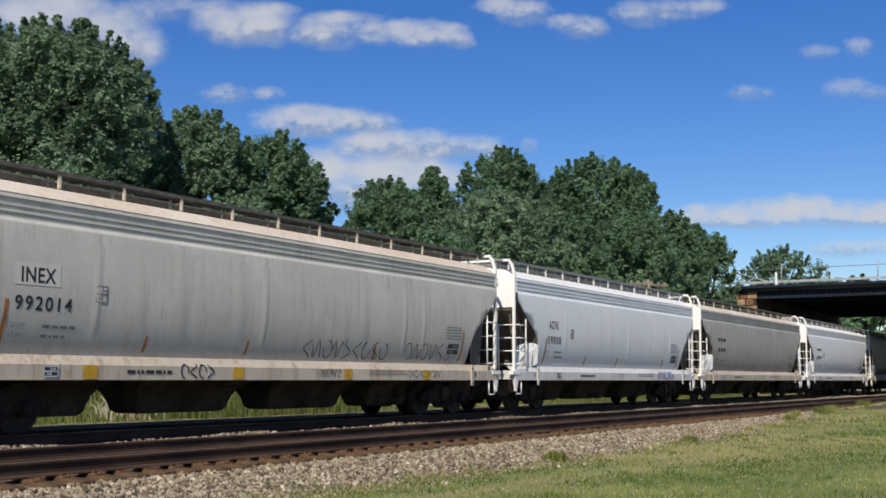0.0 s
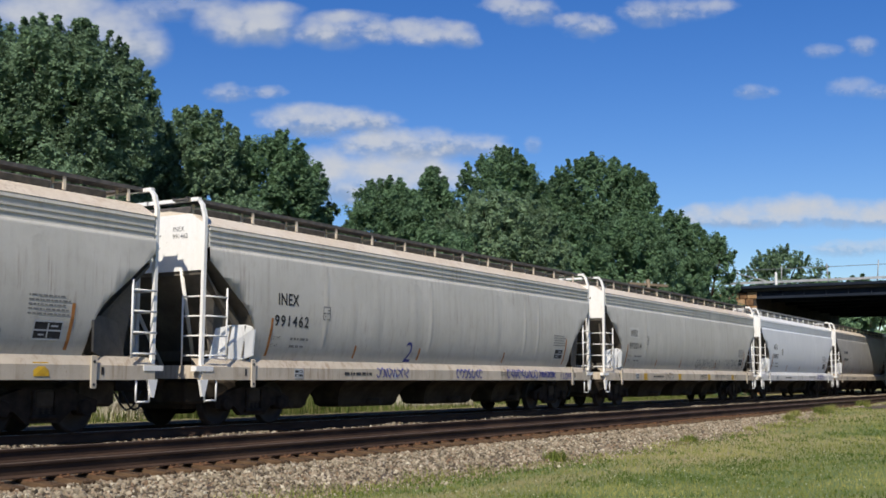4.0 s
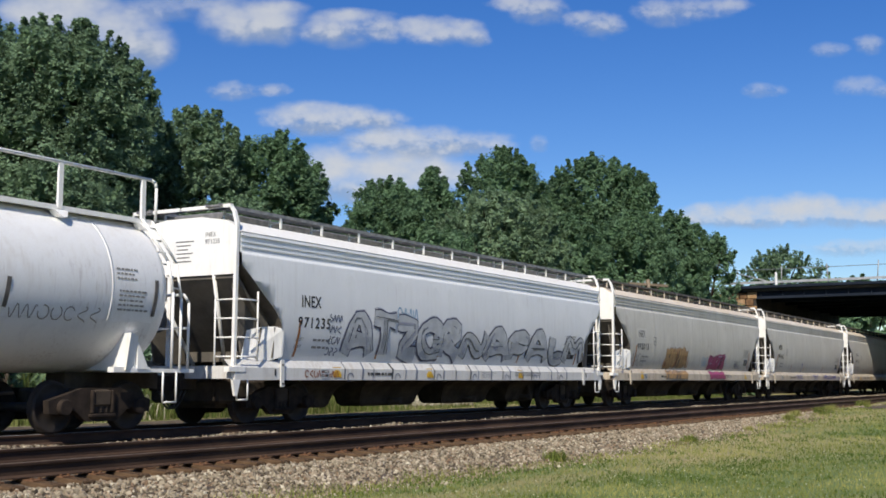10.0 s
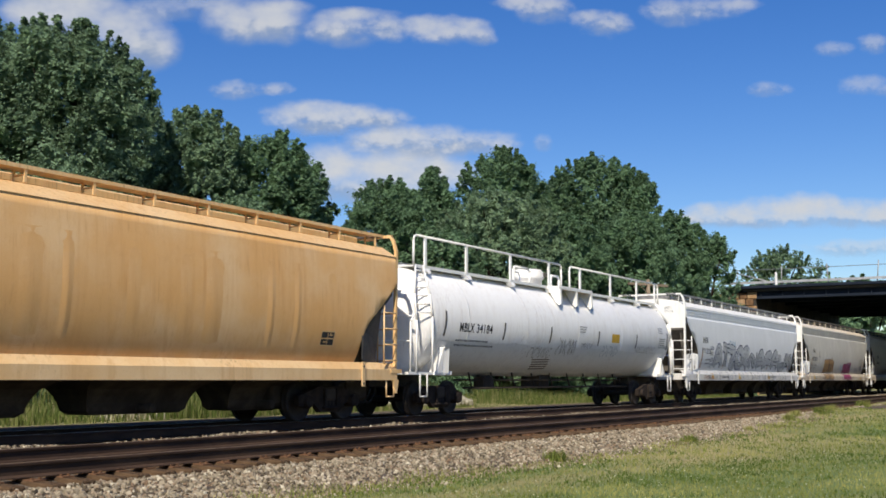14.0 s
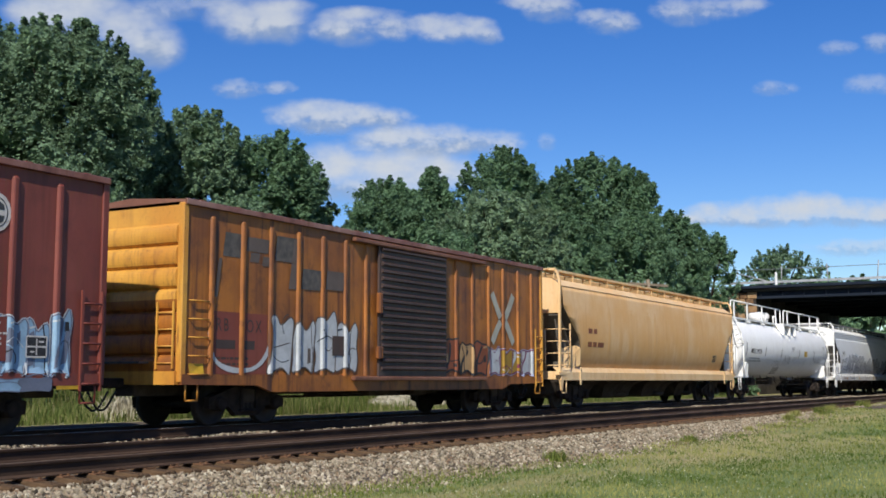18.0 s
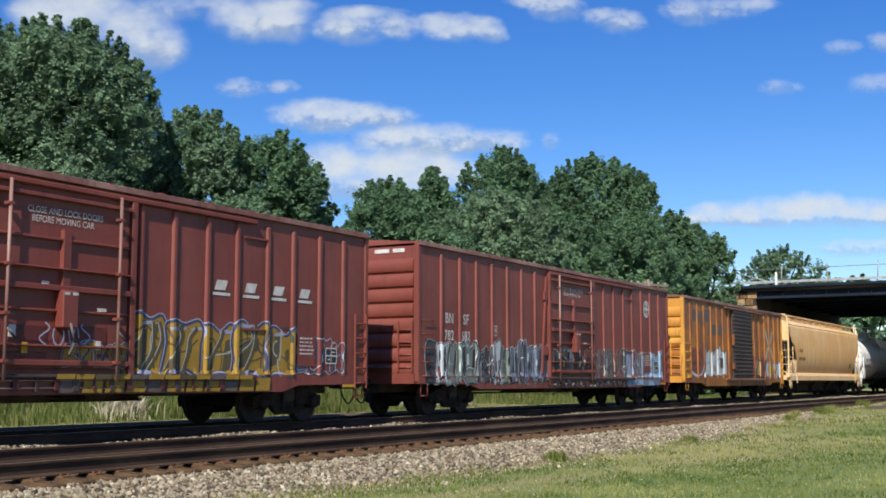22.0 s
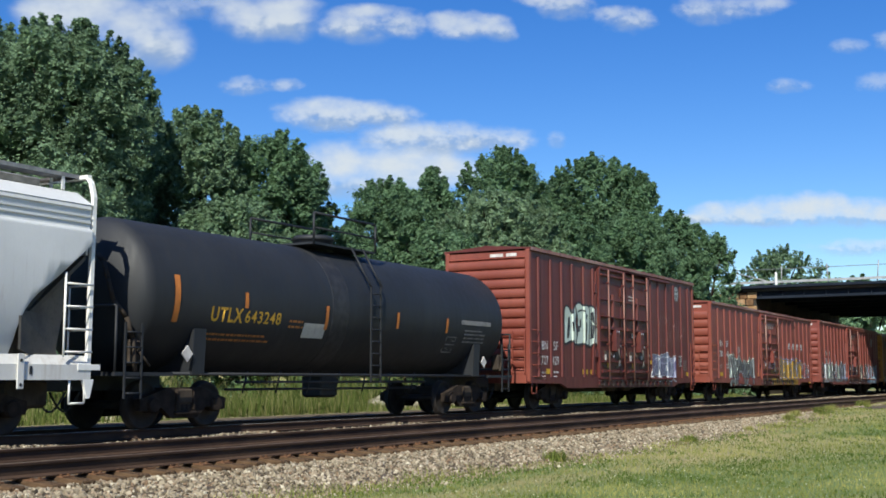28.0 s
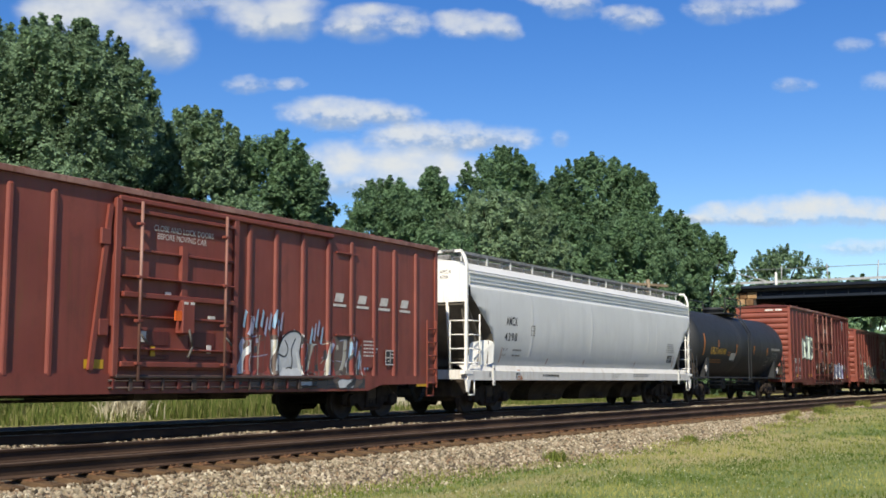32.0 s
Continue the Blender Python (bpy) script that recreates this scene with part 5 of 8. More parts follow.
            part("ladder_rung", Build().rod((e + d * 0.05, -1.585, z), (e - d * 0.58, -1.585, z), 0.018, 6), ladm, car)
        part("end_stanchion", Build().box((e - d * 0.02, 0.35, 2.15), (0.08, 0.10, 2.0)), ladm, car)
        for q in range(4):
            part("end_rung", Build().rod((e + d * 0.05, -1.50, 1.42 + 0.39 * q), (e + d * 0.05, -0.98, 1.42 + 0.39 * q), 0.018, 6), ladm, car)
        part("corner_step", Build().box((e + d * 0.02, -1.50, 1.16), (0.5, 0.14, 0.10)).loft([[(e - d * 0.1, -1.56, 0.95), (e + d * 0.14, -1.56, 0.95), (e + d * 0.06, -1.56, 0.62), (e - d * 0.0, -1.56, 0.62)], [(e - d * 0.1, -1.50, 0.95), (e + d * 0.14, -1.50, 0.95), (e + d * 0.06, -1.50, 0.62), (e - d * 0.0, -1.50, 0.62)]]), ladm, car)
        pad = part("jacking_pad", Build().bevelbox((e - d * 1.45, -1.575, 1.08), (0.13, 0.03, 0.58), 0.012), sillm, car)
        for z in (0.86, 1.26):
            part("hole", Build().turn([(0.03, -0.003), (0.03, 0.003)], "y", 8, (e - d * 1.45, -1.593, z)), m_black, pad)
        part("brake_gear", Build().bevelbox((d * (length / 2 - 2.3), 0, 0.66), (3.3, 1.3, 0.62), 0.08).bevelbox((d * (length / 2 - 0.9), 0.1, 0.7), (0.9, 1.9, 0.5), 0.06), m_under, car)
        coupler(car, d * (length / 2 - 0.05), d)
        truck(car, d * (length / 2 - 2.3))
    part("brake_wheel", Build().turn([(0.26, -0.015), (0.28, 0.0), (0.26, 0.015)], "x", 18, (-he - 0.22, 0.5, 2.2)), m_grate, car)
    # discharge bays hang between the trucks
    spots = [(-5.75, 0.78), (-2.05, 1.0), (2.05, 1.0), (5.75, 0.78)] if bays == 4 else [(-4.0, 0.95), (0.0, 0.98), (4.0, 0.95)]
    for x, f in spots:
        bb = Build().loft([[(x - l * f, -y, z), (x + l * f, -y, z), (x + l * f, y, z), (x - l * f, y, z)] for z, l, y in ((1.30, 2.0, 1.36), (1.04, 1.96, 1.28), (0.96, 1.80, 1.05), (0.88, 1.63, 0.76), (0.77, 1.50, 0.56), (0.64, 1.42, 0.46), (0.50, 1.37, 0.39), (0.36, 1.33, 0.36), (0.28, 1.2, 0.3))])
        by = part("discharge_bay", bb, m_under, car)
        part("outlet_pipe", Build().rod((x, -0.75, 0.40), (x, 0.75, 0.40), 0.09, 10), m_under, by)
    part("floor", Build().loft([[(-he + 1.7, y, 1.36), (-he + 1.7, y, 1.18), (he - 1.7, y, 1.18), (he - 1.7, y, 1.36)] for y in (-1.42, 1.42)]), m_under, car)
    return car, he


def boxcar(name, label, length, eave, body, endm, roofm, group, door, door_x, door_w, ribs, corr=8, blank=0.42, foot_end=None):
    car = thing(name, label, "boxcar", group)
    he = length / 2
    hwb = 1.46
    part("side_wall", Build().box((0, -hwb + 0.03, (1.02 + eave) / 2), (2 * he - 0.02, 0.06, eave - 1.02)), body, car)
    part("side_wall", Build().box((0, hwb - 0.03, (1.02 + eave) / 2), (2 * he - 0.02, 0.06, eave - 1.02)), body, car)
    part("floor", Build().box((0, 0, 1.06), (2 * he - 0.1, 2.84, 0.12)), m_under, car)
    part("roof", Build().loft([[(x, -1.53, eave - 0.06), (x, 1.53, eave - 0.06), (x, 1.53, eave + 0.04), (x, 0, eave + 0.16), (x, -1.53, eave + 0.04)] for x in (-he, he)]), roofm, car)
    for s in (-1, 1):
        part("eave_strip", Build().loft([[(x, s * 1.525, eave - 0.05), (x, s * 1.545, eave - 0.05), (x, s * 1.545, eave + 0.045), (x, s * 1.50, eave + 0.062)] for x in (-he, he)]), P_EAVE, car, "dusty worn roof edge")
    rb = Build().loft([[(q, -1.52, eave + 0.045), (q, 0, eave + 0.165), (q, 1.52, eave + 0.045), (q, 1.52, eave + 0.075), (q, 0, eave + 0.195), (q, -1.52, eave + 0.075)] for q in (-0.06, 0.06)]).mesh("roof_rib", roofm)
    for k in range(15):
        part("roof_rib", rb, roofm, car, at=pose(-he + 0.5 + (2 * he - 1) * k / 14, 0, 0))
    for s in (-1, 1):
        part("side_sill", Build().loft([[(x, s * hwb - 0.05, zb), (x, s * hwb + 0.04, zb), (x, s * hwb + 0.04, 1.05), (x, s * hwb - 0.05, 1.05)] for x, zb in ((-he, 0.85), (-he * 0.72, 0.83), (-he * 0.66, 0.69), (he * 0.66, 0.69), (he * 0.72, 0.83), (he, 0.85))]), body, car)
    d0, d1 = door_x - door_w / 2, door_x + door_w / 2
    for x in ribs:
        if d0 - 0.02 < x < d1 + 0.02:
            continue
        b = Build().loft([[(x + u, -hwb - h - 0.001, z) for u, h in POST] for z in (1.02, eave - 0.24)] + [[(x + u * 0.8, -hwb - h * 0.35, eave - 0.19) for u, h in POST]])
        part("side_post", b, body, car)
    # corrugated ends
    for d in (-1, 1):
        rings = []
        nz = corr * 8
        for k in range(nz + 1):
            z = 1.0 + (eave - 1.0) * k / nz
            ph = (k / 8.0) % 1.0
            bump_ = 0.0 if z > eave - blank else 0.10 * max(0.0, math.sin(ph * math.pi)) ** 0.36
            rings.append([(d * (he - 0.04), y, z) for y in (-1.38, 1.38)] + [(d * (he + bump_), y, z) for y in (1.36, -1.36)])
        k = len(rings) if foot_end is None else len(rings) * 45 // 100
        part("end_wall", Build().loft(rings[:k]), foot_end or endm, car)
        if foot_end is not None:
            part("end_wall", Build().loft(rings[k - 1:]), endm, car)
        for s in (-1, 1):
            part("corner_post", Build().bevelbox((d * (he - 0.04), s * 1.42, (0.86 + eave) / 2), (0.15, 0.15, eave - 0.90), 0.025), endm, car)
        if d > 0:
            ladder(car, he - 0.32, -hwb - 0.06, 0.75, 2.5, 0.46, 5, endm)
        else:
            for q in range(5):
                z = 1.05 + 0.36 * q
                part("grab_iron", Build().path([(-he + 0.2, -hwb, z), (-he + 0.2, -hwb - 0.07, z), (-he + 0.72, -hwb - 0.07, z), (-he + 0.72, -hwb, z)], 0.014), endm, car)
        ladder(car, d * (he + 0.12), -1.15, 1.15, 2.45, 0.42, 4, endm, "y", "end_ladder")
        stirrup(car, d * (he - 0.32), -hwb, endm)
        part("end_sill", Build().box((d * he, 0, 0.98), (0.2, 2.8, 0.26)), endm, car)
        part("crossover_step", Build().box((d * (he + 0.25), 0, 1.28), (0.26, 1.5, 0.04)), m_grate, car)
        part("centre_sill", Build().box((d * (he * 0.55), 0, 0.82), (he * 0.9, 0.5, 0.40)), m_under, car)
        coupler(car, d * (he + 0.45), d)
        truck(car, d * (he - 2.5))
    part("brake_rigging", Build().box((0, 0, 0.7), (1.2, 1.6, 0.3)).rod((-3, -0.6, 0.62), (3, -0.6, 0.62), 0.03).rod((-4, 0.3, 0.55), (4, 0.3, 0.55), 0.03).bevelbox((1.8, -0.7, 0.72), (0.7, 0.35, 0.35), 0.06), m_under, car)
    part("brake_wheel", Build().turn([(0.26, -0.015), (0.28, 0.0), (0.26, 0.015)], "x", 18, (-he - 0.16, 0.7, 2.6)), m_grate, car)
    hw = lambda z: hwb + (0.04 if z < 1.05 else 0.0)
    return car, he, hw


def plug_door(car, x, w, eave, hwb, body, rods):
    """A plug door in a frame: recessed panel, deep rails, lock rods and a gear box."""
    z0, z1 = 1.12, eave - 0.30
    h = z1 - z0
    d = part("door", Build().bevelbox((x, -hwb - 0.02, (z0 + z1) / 2), (w, 0.05, h), 0.015), body, car)
    for q, tall_, deep in ((0.035, 0.10, 0.10), (0.13, 0.035, 0.12), (0.33, 0.04, 0.07), (0.46, 0.10, 0.12), (0.57, 0.035, 0.13), (0.74, 0.05, 0.07), (0.978, 0.07, 0.11)):
        part("door_rail", Build().bevelbox((x, -hwb - 0.04 - deep / 2, z0 + h * q), (w - 0.06, deep, tall_), 0.012), body, d)
    for q in rods:
        part("lock_rod", Build().rod((x + q * w, -hwb - 0.19, z0 - 0.2), (x + q * w, -hwb - 0.19, z1 + 0.12), 0.030, 7), P_EAVE, d)
        for zz in (z0 + 0.04 * h, z0 + 0.30 * h, z0 + 0.57 * h, z1 - 0.10 * h):
            part("rod_bracket", Build().bevelbox((x + q * w, -hwb - 0.16, zz), (0.13, 0.12, 0.06), 0.01), body, d)
        part("rod_lever", Build().path([(x + q * w, -hwb - 0.22, z0 + 0.22 * h), (x + q * w + 0.16, -hwb - 0.23, z0 + 0.17 * h)], 0.022), m_grate, d)
    gx = x + 0.03 * w
    part("gear_box", Build().bevelbox((gx, -hwb - 0.15, z0 + 0.34 * h), (0.34, 0.20, 0.22 * h), 0.03), body, d)
    part("door_upright", Build().loft([[(gx + s_ * 0.10, -hwb - y, z) for s_, y in ((-1, 0.03), (-0.8, 0.12), (0.8, 0.12), (1, 0.03))] for z in (z0 + 0.47 * h, z0 + 0.80 * h)]), body, d)
    part("crank", Build().path([(gx, -hwb - 0.26, z0 + 0.26 * h), (gx + 0.1, -hwb - 0.26, z0 + 0.15 * h), (gx - 0.02, -hwb - 0.26, z0 + 0.08 * h)], 0.025), m_grate, d)
    for q, zz, sw, sh in ((-0.20, 0.20, 0.42, 0.30), (0.22, 0.20, 0.40, 0.34), (-0.22, 0.08, 0.5, 0.1), (0.24, 0.08, 0.42, 0.1)):
        part("lower_panel", Build().bevelbox((x + q * w, -hwb - 0.05, z0 + zz * h), (sw * w / 1.7, 0.03, sh * 0.9), 0.01), P_RED2 if body is not P_RED2 else P_BRDOOR, d)
    for s_ in (-1, 1):
        part("notice_bar", stroke(Build(), [(gx + s_ * 0.09 - 0.06, z0 + 0.43 * h), (gx + s_ * 0.09 + 0.06, z0 + 0.43 * h)], 0.05, lambda z: hwb + 0.25, 0.003), m_white, d)
    for k, (q, zz, sw, sh, mt) in enumerate(((-0.3, 0.62, 0.14, 0.2, m_white), (0.28, 0.42, 0.12, 0.16, m_white), (-0.22, 0.35, 0.12, 0.18, m_refl_y), (0.3, 1.05, 0.2, 0.06, m_white), (-0.1, 1.45, 0.16, 0.06, m_white))):
        part("sticker", Build().box((x + q * w, -hwb - 0.072, z0 + zz), (sw, 0.012, sh)), mt, d)
    part("door_stop", Build().loft([[(xx - 0.05, -hwb - 0.01, z), (xx + 0.05, -hwb - 0.01, z), (xx + 0.05, -hwb - 0.07, z), (xx - 0.05, -hwb - 0.07, z)] for xx, z in ((x - w / 2 - 0.62, 1.12), (x - w / 2 - 0.24, eave - 0.3))]), body, car)
    for zz in (z0 + 0.75, eave - 0.9):
        part("stop_plate", Build().bevelbox((x - w / 2 - 0.36, -hwb - 0.05, zz), (0.22, 0.07, 0.3), 0.015), body, car)
    for s in (-1, 1):
        part("door_frame", Build().bevelbox((x + s * (w / 2 + 0.08), -hwb - 0.05, (0.98 + eave - 0.15) / 2), (0.14, 0.11, eave - 1.15), 0.02), body, car)
    part("door_track", Build().bevelbox((x + w * 0.55, -hwb - 0.06, eave - 0.16), (w * 2.15, 0.10, 0.10), 0.02), body, car)
    part("door_track", Build().bevelbox((x + w * 0.55, -hwb - 0.08, 1.0), (w * 2.15, 0.12, 0.07), 0.02), P_BRDOOR if eave < 4.6 else body, car)
    return d


def tank_hw(r, zc):
    return lambda z: math.sqrt(max(0.04, r * r - (z - zc) ** 2))


def tank_shell(car, x0, x1, r, zc, mat, n=40):
    prof = [(0.02, x0)]
    for k in range(1, 8):
        a = k / 8 * math.pi / 2
        prof.append((r * math.sin(a), x0 + 0.62 * (1 - math.cos(a))))
    prof += [(r, x0 + 0.62), (r, x1 - 0.62)]
    for k in range(7, 0, -1):
        a = k / 8 * math.pi / 2
        prof.append((r * math.sin(a), x1 - 0.62 * (1 - math.cos(a))))
    prof.append((0.02, x1))
    part("shell", Build().turn(prof, "x", n, (0, 0, zc)), mat, car)
    return prof


# paints
P_GREY = paint("hopper_grey", (0.53, 0.505, 0.445), (0.61, 0.58, 0.515), (0.33, 0.285, 0.225), grime_amt=0.45)
P_PATCH = paint("hopper_patch", (0.58, 0.555, 0.50), (0.64, 0.615, 0.555), (0.38, 0.34, 0.28), grime_amt=0.4)
P_GREY2 = paint("hopper_warm_grey", (0.36, 0.34, 0.31), (0.44, 0.42, 0.38), (0.20, 0.17, 0.14), grime_amt=0.5)
P_LIGHT = paint("hopper_white", (0.72, 0.73, 0.735), (0.78, 0.785, 0.79), (0.46, 0.44, 0.40), grime_amt=0.16, rust_amt=0.1)
P_CLEAN = paint("hopper_clean_grey", (0.57, 0.575, 0.57), (0.63, 0.635, 0.63), (0.42, 0.41, 0.39), grime_amt=0.16, rust_amt=0.1)
P_TAN = paint("hopper_tan", (0.76, 0.42, 0.15), (0.82, 0.55, 0.28), (0.58, 0.25, 0.065), rust=(0.50, 0.20, 0.05), rust_amt=0.35, grime_amt=0.4)
P_TANS = paint("hopper_cream", (0.74, 0.47, 0.21), (0.80, 0.58, 0.32), (0.54, 0.27, 0.09), rust_amt=0.4, grime_amt=0.5)
P_SILL = paint("sill_grey", (0.48, 0.42, 0.33), (0.58, 0.50, 0.39), (0.27, 0.185, 0.11), rust_amt=0.6, grime_amt=0.8)
P_SILLW = paint("sill_white", (0.60, 0.59, 0.56), (0.66, 0.65, 0.62), (0.38, 0.31, 0.23), rust_amt=0.35, grime_amt=0.5)
P_WHITE = paint("white_paint", (0.80, 0.79, 0.75), (0.84, 0.83, 0.80), (0.55, 0.45, 0.32), rust_amt=0.25, grime_amt=0.3)
P_CREAM = paint("cream_roof", (0.66, 0.56, 0.43), (0.74, 0.66, 0.54), (0.42, 0.30, 0.20), rust_amt=0.4)
P_TANKW = paint("tank_white", (0.82, 0.81, 0.79), (0.86, 0.85, 0.83), (0.50, 0.42, 0.33), rust_amt=0.15, grime_amt=0.28)
# tank belly tones, darker step by step: road dirt plus painted shading
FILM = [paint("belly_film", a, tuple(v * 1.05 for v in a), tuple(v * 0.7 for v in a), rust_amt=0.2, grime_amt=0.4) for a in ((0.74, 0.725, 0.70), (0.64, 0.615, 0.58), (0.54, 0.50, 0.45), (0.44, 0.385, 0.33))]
P_TANKB = paint("tank_black", (0.010, 0.0115, 0.0145), (0.016, 0.018, 0.022), (0.022, 0.022, 0.023), rust=(0.03, 0.026, 0.022), rust_amt=0.1, grime_amt=0.3, rough=0.6)
P_RED = paint("boxcar_red", (0.172, 0.036, 0.025), (0.215, 0.054, 0.037), (0.086, 0.025, 0.019), rust_amt=0.45, grime_amt=0.7)
P_RED2 = paint("boxcar_brown_red", (0.090, 0.0135, 0.011), (0.116, 0.022, 0.016), (0.046, 0.011, 0.010), rust_amt=0.4, grime_amt=0.6)
P_RED3 = paint("boxcar_bright_red", (0.190, 0.042, 0.027), (0.23, 0.060, 0.038), (0.10, 0.028, 0.019), rust_amt=0.3, grime_amt=0.4)
P_YEL = paint("boxcar_yellow", (0.40, 0.140, 0.018), (0.175, 0.058, 0.018), (0.07, 0.027, 0.015), rust=(0.14, 0.042, 0.016), rust_amt=0.9, grime_amt=1.3)
P_YELE = paint("boxcar_yellow_end", (0.64, 0.33, 0.05), (0.52, 0.22, 0.03), (0.22, 0.085, 0.03), rust_amt=0.7, grime_amt=0.8)
P_EAVE = paint("dusty_eave", (0.20, 0.075, 0.055), (0.34, 0.20, 0.16), (0.10, 0.035, 0.026), rust_amt=0.5, grime_amt=0.9)
P_RUST = paint("rusty_roof", (0.16, 0.062, 0.034), (0.24, 0.11, 0.065), (0.08, 0.035, 0.022), rust_amt=0.5)
P_BRDOOR = paint("brown_door", (0.045, 0.028, 0.024), (0.070, 0.045, 0.038), (0.03, 0.02, 0.018), rust_amt=0.3)
SPRAY = {k: plain("spray_" + k, a, tuple(v * 0.8 for v in a), 3.0, 0.55, 0, 0.05, 0.002) for k, a in {
    "orange": (0.43, 0.265, 0.12), "magenta": (0.35, 0.065, 0.155), "silver": (0.50, 0.52, 0.53), "mint": (0.52, 0.60, 0.52), "white": (0.74, 0.75, 0.76), "blue": (0.045, 0.055, 0.26), "skyblue": (0.26, 0.40, 0.54), "black": (0.02, 0.02, 0.025), "purple": (0.10, 0.09, 0.17), "yellow": (0.35, 0.205, 0.025), "dirt": (0.30, 0.27, 0.235), "chalk": (0.32, 0.20, 0.175), "fog": (0.50, 0.515, 0.53), "haze": (0.34, 0.35, 0.42), "amber": (0.56, 0.185, 0.035), "olive": (0.10, 0.075, 0.035), "moss": (0.16, 0.19, 0.165), "grey": (0.165, 0.175, 0.18), "plum": (0.16, 0.02, 0.06), "rust": (0.24, 0.07, 0.03), "slate": (0.15, 0.17, 0.23), "taupe": (0.125, 0.095, 0.08), "ash": (0.052, 0.056, 0.062), "pearl": (0.54, 0.56, 0.57), "lilac": (0.33, 0.34, 0.46), "ink": (0.055, 0.058, 0.11), "brick": (0.20, 0.045, 0.035), "sand": (0.42, 0.40, 0.33)}.items()}

CARS = []


def roll(car, mid):
    """Couples a car into the train; mid: its middle along the track when the clip starts."""
    car.matrix_basis = pose(mid, YC, 0)
    CARS.append((car, mid))


G_H, G_B, G_T = "covered hopper cars of the train", "boxcars of the train", "tank cars of the train"


def hopper_marks(car, he, mark, num, ink=m_black, lx=2.15, box=None, code=True, streak=1.0):
    x = -he + lx
    if mark:
        if box:
            part("label_patch", patch_grid(Build(), [(x - 0.12, 2.50), (x + 0.84, 2.50), (x + 0.84, 2.88), (x - 0.12, 2.88)], hopper_hw, 0.005, 3), box, car)
        letters(car, mark, x, 2.55, 0.255, hopper_hw, ink, gap=1.1, bold=0.007, width=0.18 * len(mark))
        letters(car, num, x - 0.08, 2.095, 0.235, hopper_hw, ink, gap=1.25, bold=0.005, width=0.2 * len(num))
        for text, zz in ((mark, 3.93), (num, 3.78)):
            letters(car, text, -0.62, zz, 0.10, hopper_hw, ink, gap=1.1, squeeze=0.9, end_x=-he - 0.036)
        for q in range(6):
            part("end_print", Build().box((-he - 0.034, -0.05 + 0.03 * (q % 3), 3.86 - q * 0.085), (0.006, 0.5 - 0.05 * (q * 2 % 5), 0.025)), m_print, car)
    else:
        bars(car, x, 2.75, 1.0, 1, 0.22, hopper_hw, ink)
        bars(car, x, 2.3, 1.2, 1, 0.22, hopper_hw, ink)
    for q, text in enumerate(("LD LMT", "LT WT")):
        letters(car, text, x - 0.1, 1.80 - 0.16 * q, 0.075, hopper_hw, m_print, "small_print", squeeze=0.85)
        bars(car, x + 0.55, 1.83 - 0.16 * q, 0.62, 1, 0.075, hopper_hw, m_print, seed=q + 20)
    if code:
        frame_sign(car, x + 1.66, 2.30, 0.25, 0.28, hopper_hw, SHARED_BACK, m_print)
    bars(car, he - 2.9, 2.35, 0.9, 5, 0.045, hopper_hw, m_print, seed=3)
    frame_sign(car, he - 2.72, 1.62, 0.6, 0.30, hopper_hw, m_black, SPRAY["silver"])
    bars(car, -he + 4.72, 1.09, 1.3, 1, 0.09, sill_hw, ink, seed=5)
    frame_sign(car, -he + 2.83, 1.0, 0.30, 0.17, sill_hw, m_black, SPRAY["silver"])
    for q in range(3):
        part("stencil_line", stroke(Build(), [(he - 8.6, 1.15 - 0.06 * q), (he - 7.7 - 0.2 * q, 1.15 - 0.06 * q)], 0.012, sill_hw, 0.006), m_print, car)
    for q, (px, pz) in enumerate(((-he + 1.2, 1.1), (he - 1.2, 1.1), (-he + 6.9, 1.05), (he - 4.2, 1.05))):
        part("drain_slot", patch_grid(Build(), [(px - 0.03, pz - 0.07), (px + 0.03, pz - 0.07), (px + 0.03, pz + 0.07), (px - 0.03, pz + 0.07)], sill_hw, 0.005, 1), m_black if q < 2 else SPRAY["pearl"], car)
    bars(car, he - 6.5, 1.16, 2.0, 2, 0.04, sill_hw, m_print, seed=6)
    for k, x in enumerate((-he + 1.98, -he + 5.23, -he + 8.14, -he + 12.9, he - 1.95)):
        part("rust_streak", stroke(Build(), densify([(x, 1.45), (x + 0.02, 1.45 + (0.30 + 0.5 * (k % 4 == 0)) * streak)], 0.06), 0.075 * streak, hopper_hw, 0.007), SPRAY["rust"] if k % 4 and streak < 1 else m_refl_o, car)


SHARED_BACK = P_GREY


def reflectors(car, xs, z, hw, mat=None, w=0.33, h=0.24):
    for x in xs:
        part("reflector", patch_grid(Build(), [(x - w / 2, z - h / 2), (x + w / 2, z - h / 2), (x + w / 2, z + h / 2), (x - w / 2, z + h / 2)], hw, 0.008, 1), mat or m_refl_y, car)


# cars ahead, partly under the bridge when the clip starts
c, he = hopper("covered_hopper", "grey covered hopper car with pale end posts", 18.3, P_GREY2, P_SILL, P_WHITE, P_CREAM, G_H)
roll(c, 97.1)
c, he = hopper("covered_hopper", "clean white covered hopper car", 18.3, P_LIGHT, P_SILLW, P_WHITE, P_WHITE, G_H)
hopper_marks(c, he, "", "")
scribble(c, -5, 1.5, 9, 0.5, SPRAY["grey"], hopper_hw, 91, 12)
roll(c, 77.5)
c, he = hopper("covered_hopper", "warm grey covered hopper with a rusty cream roof", 18.3, P_GREY2, P_SILL, P_WHITE, P_CREAM, G_H)
hopper_marks(c, he, "", "")
roll(c, 57.9)
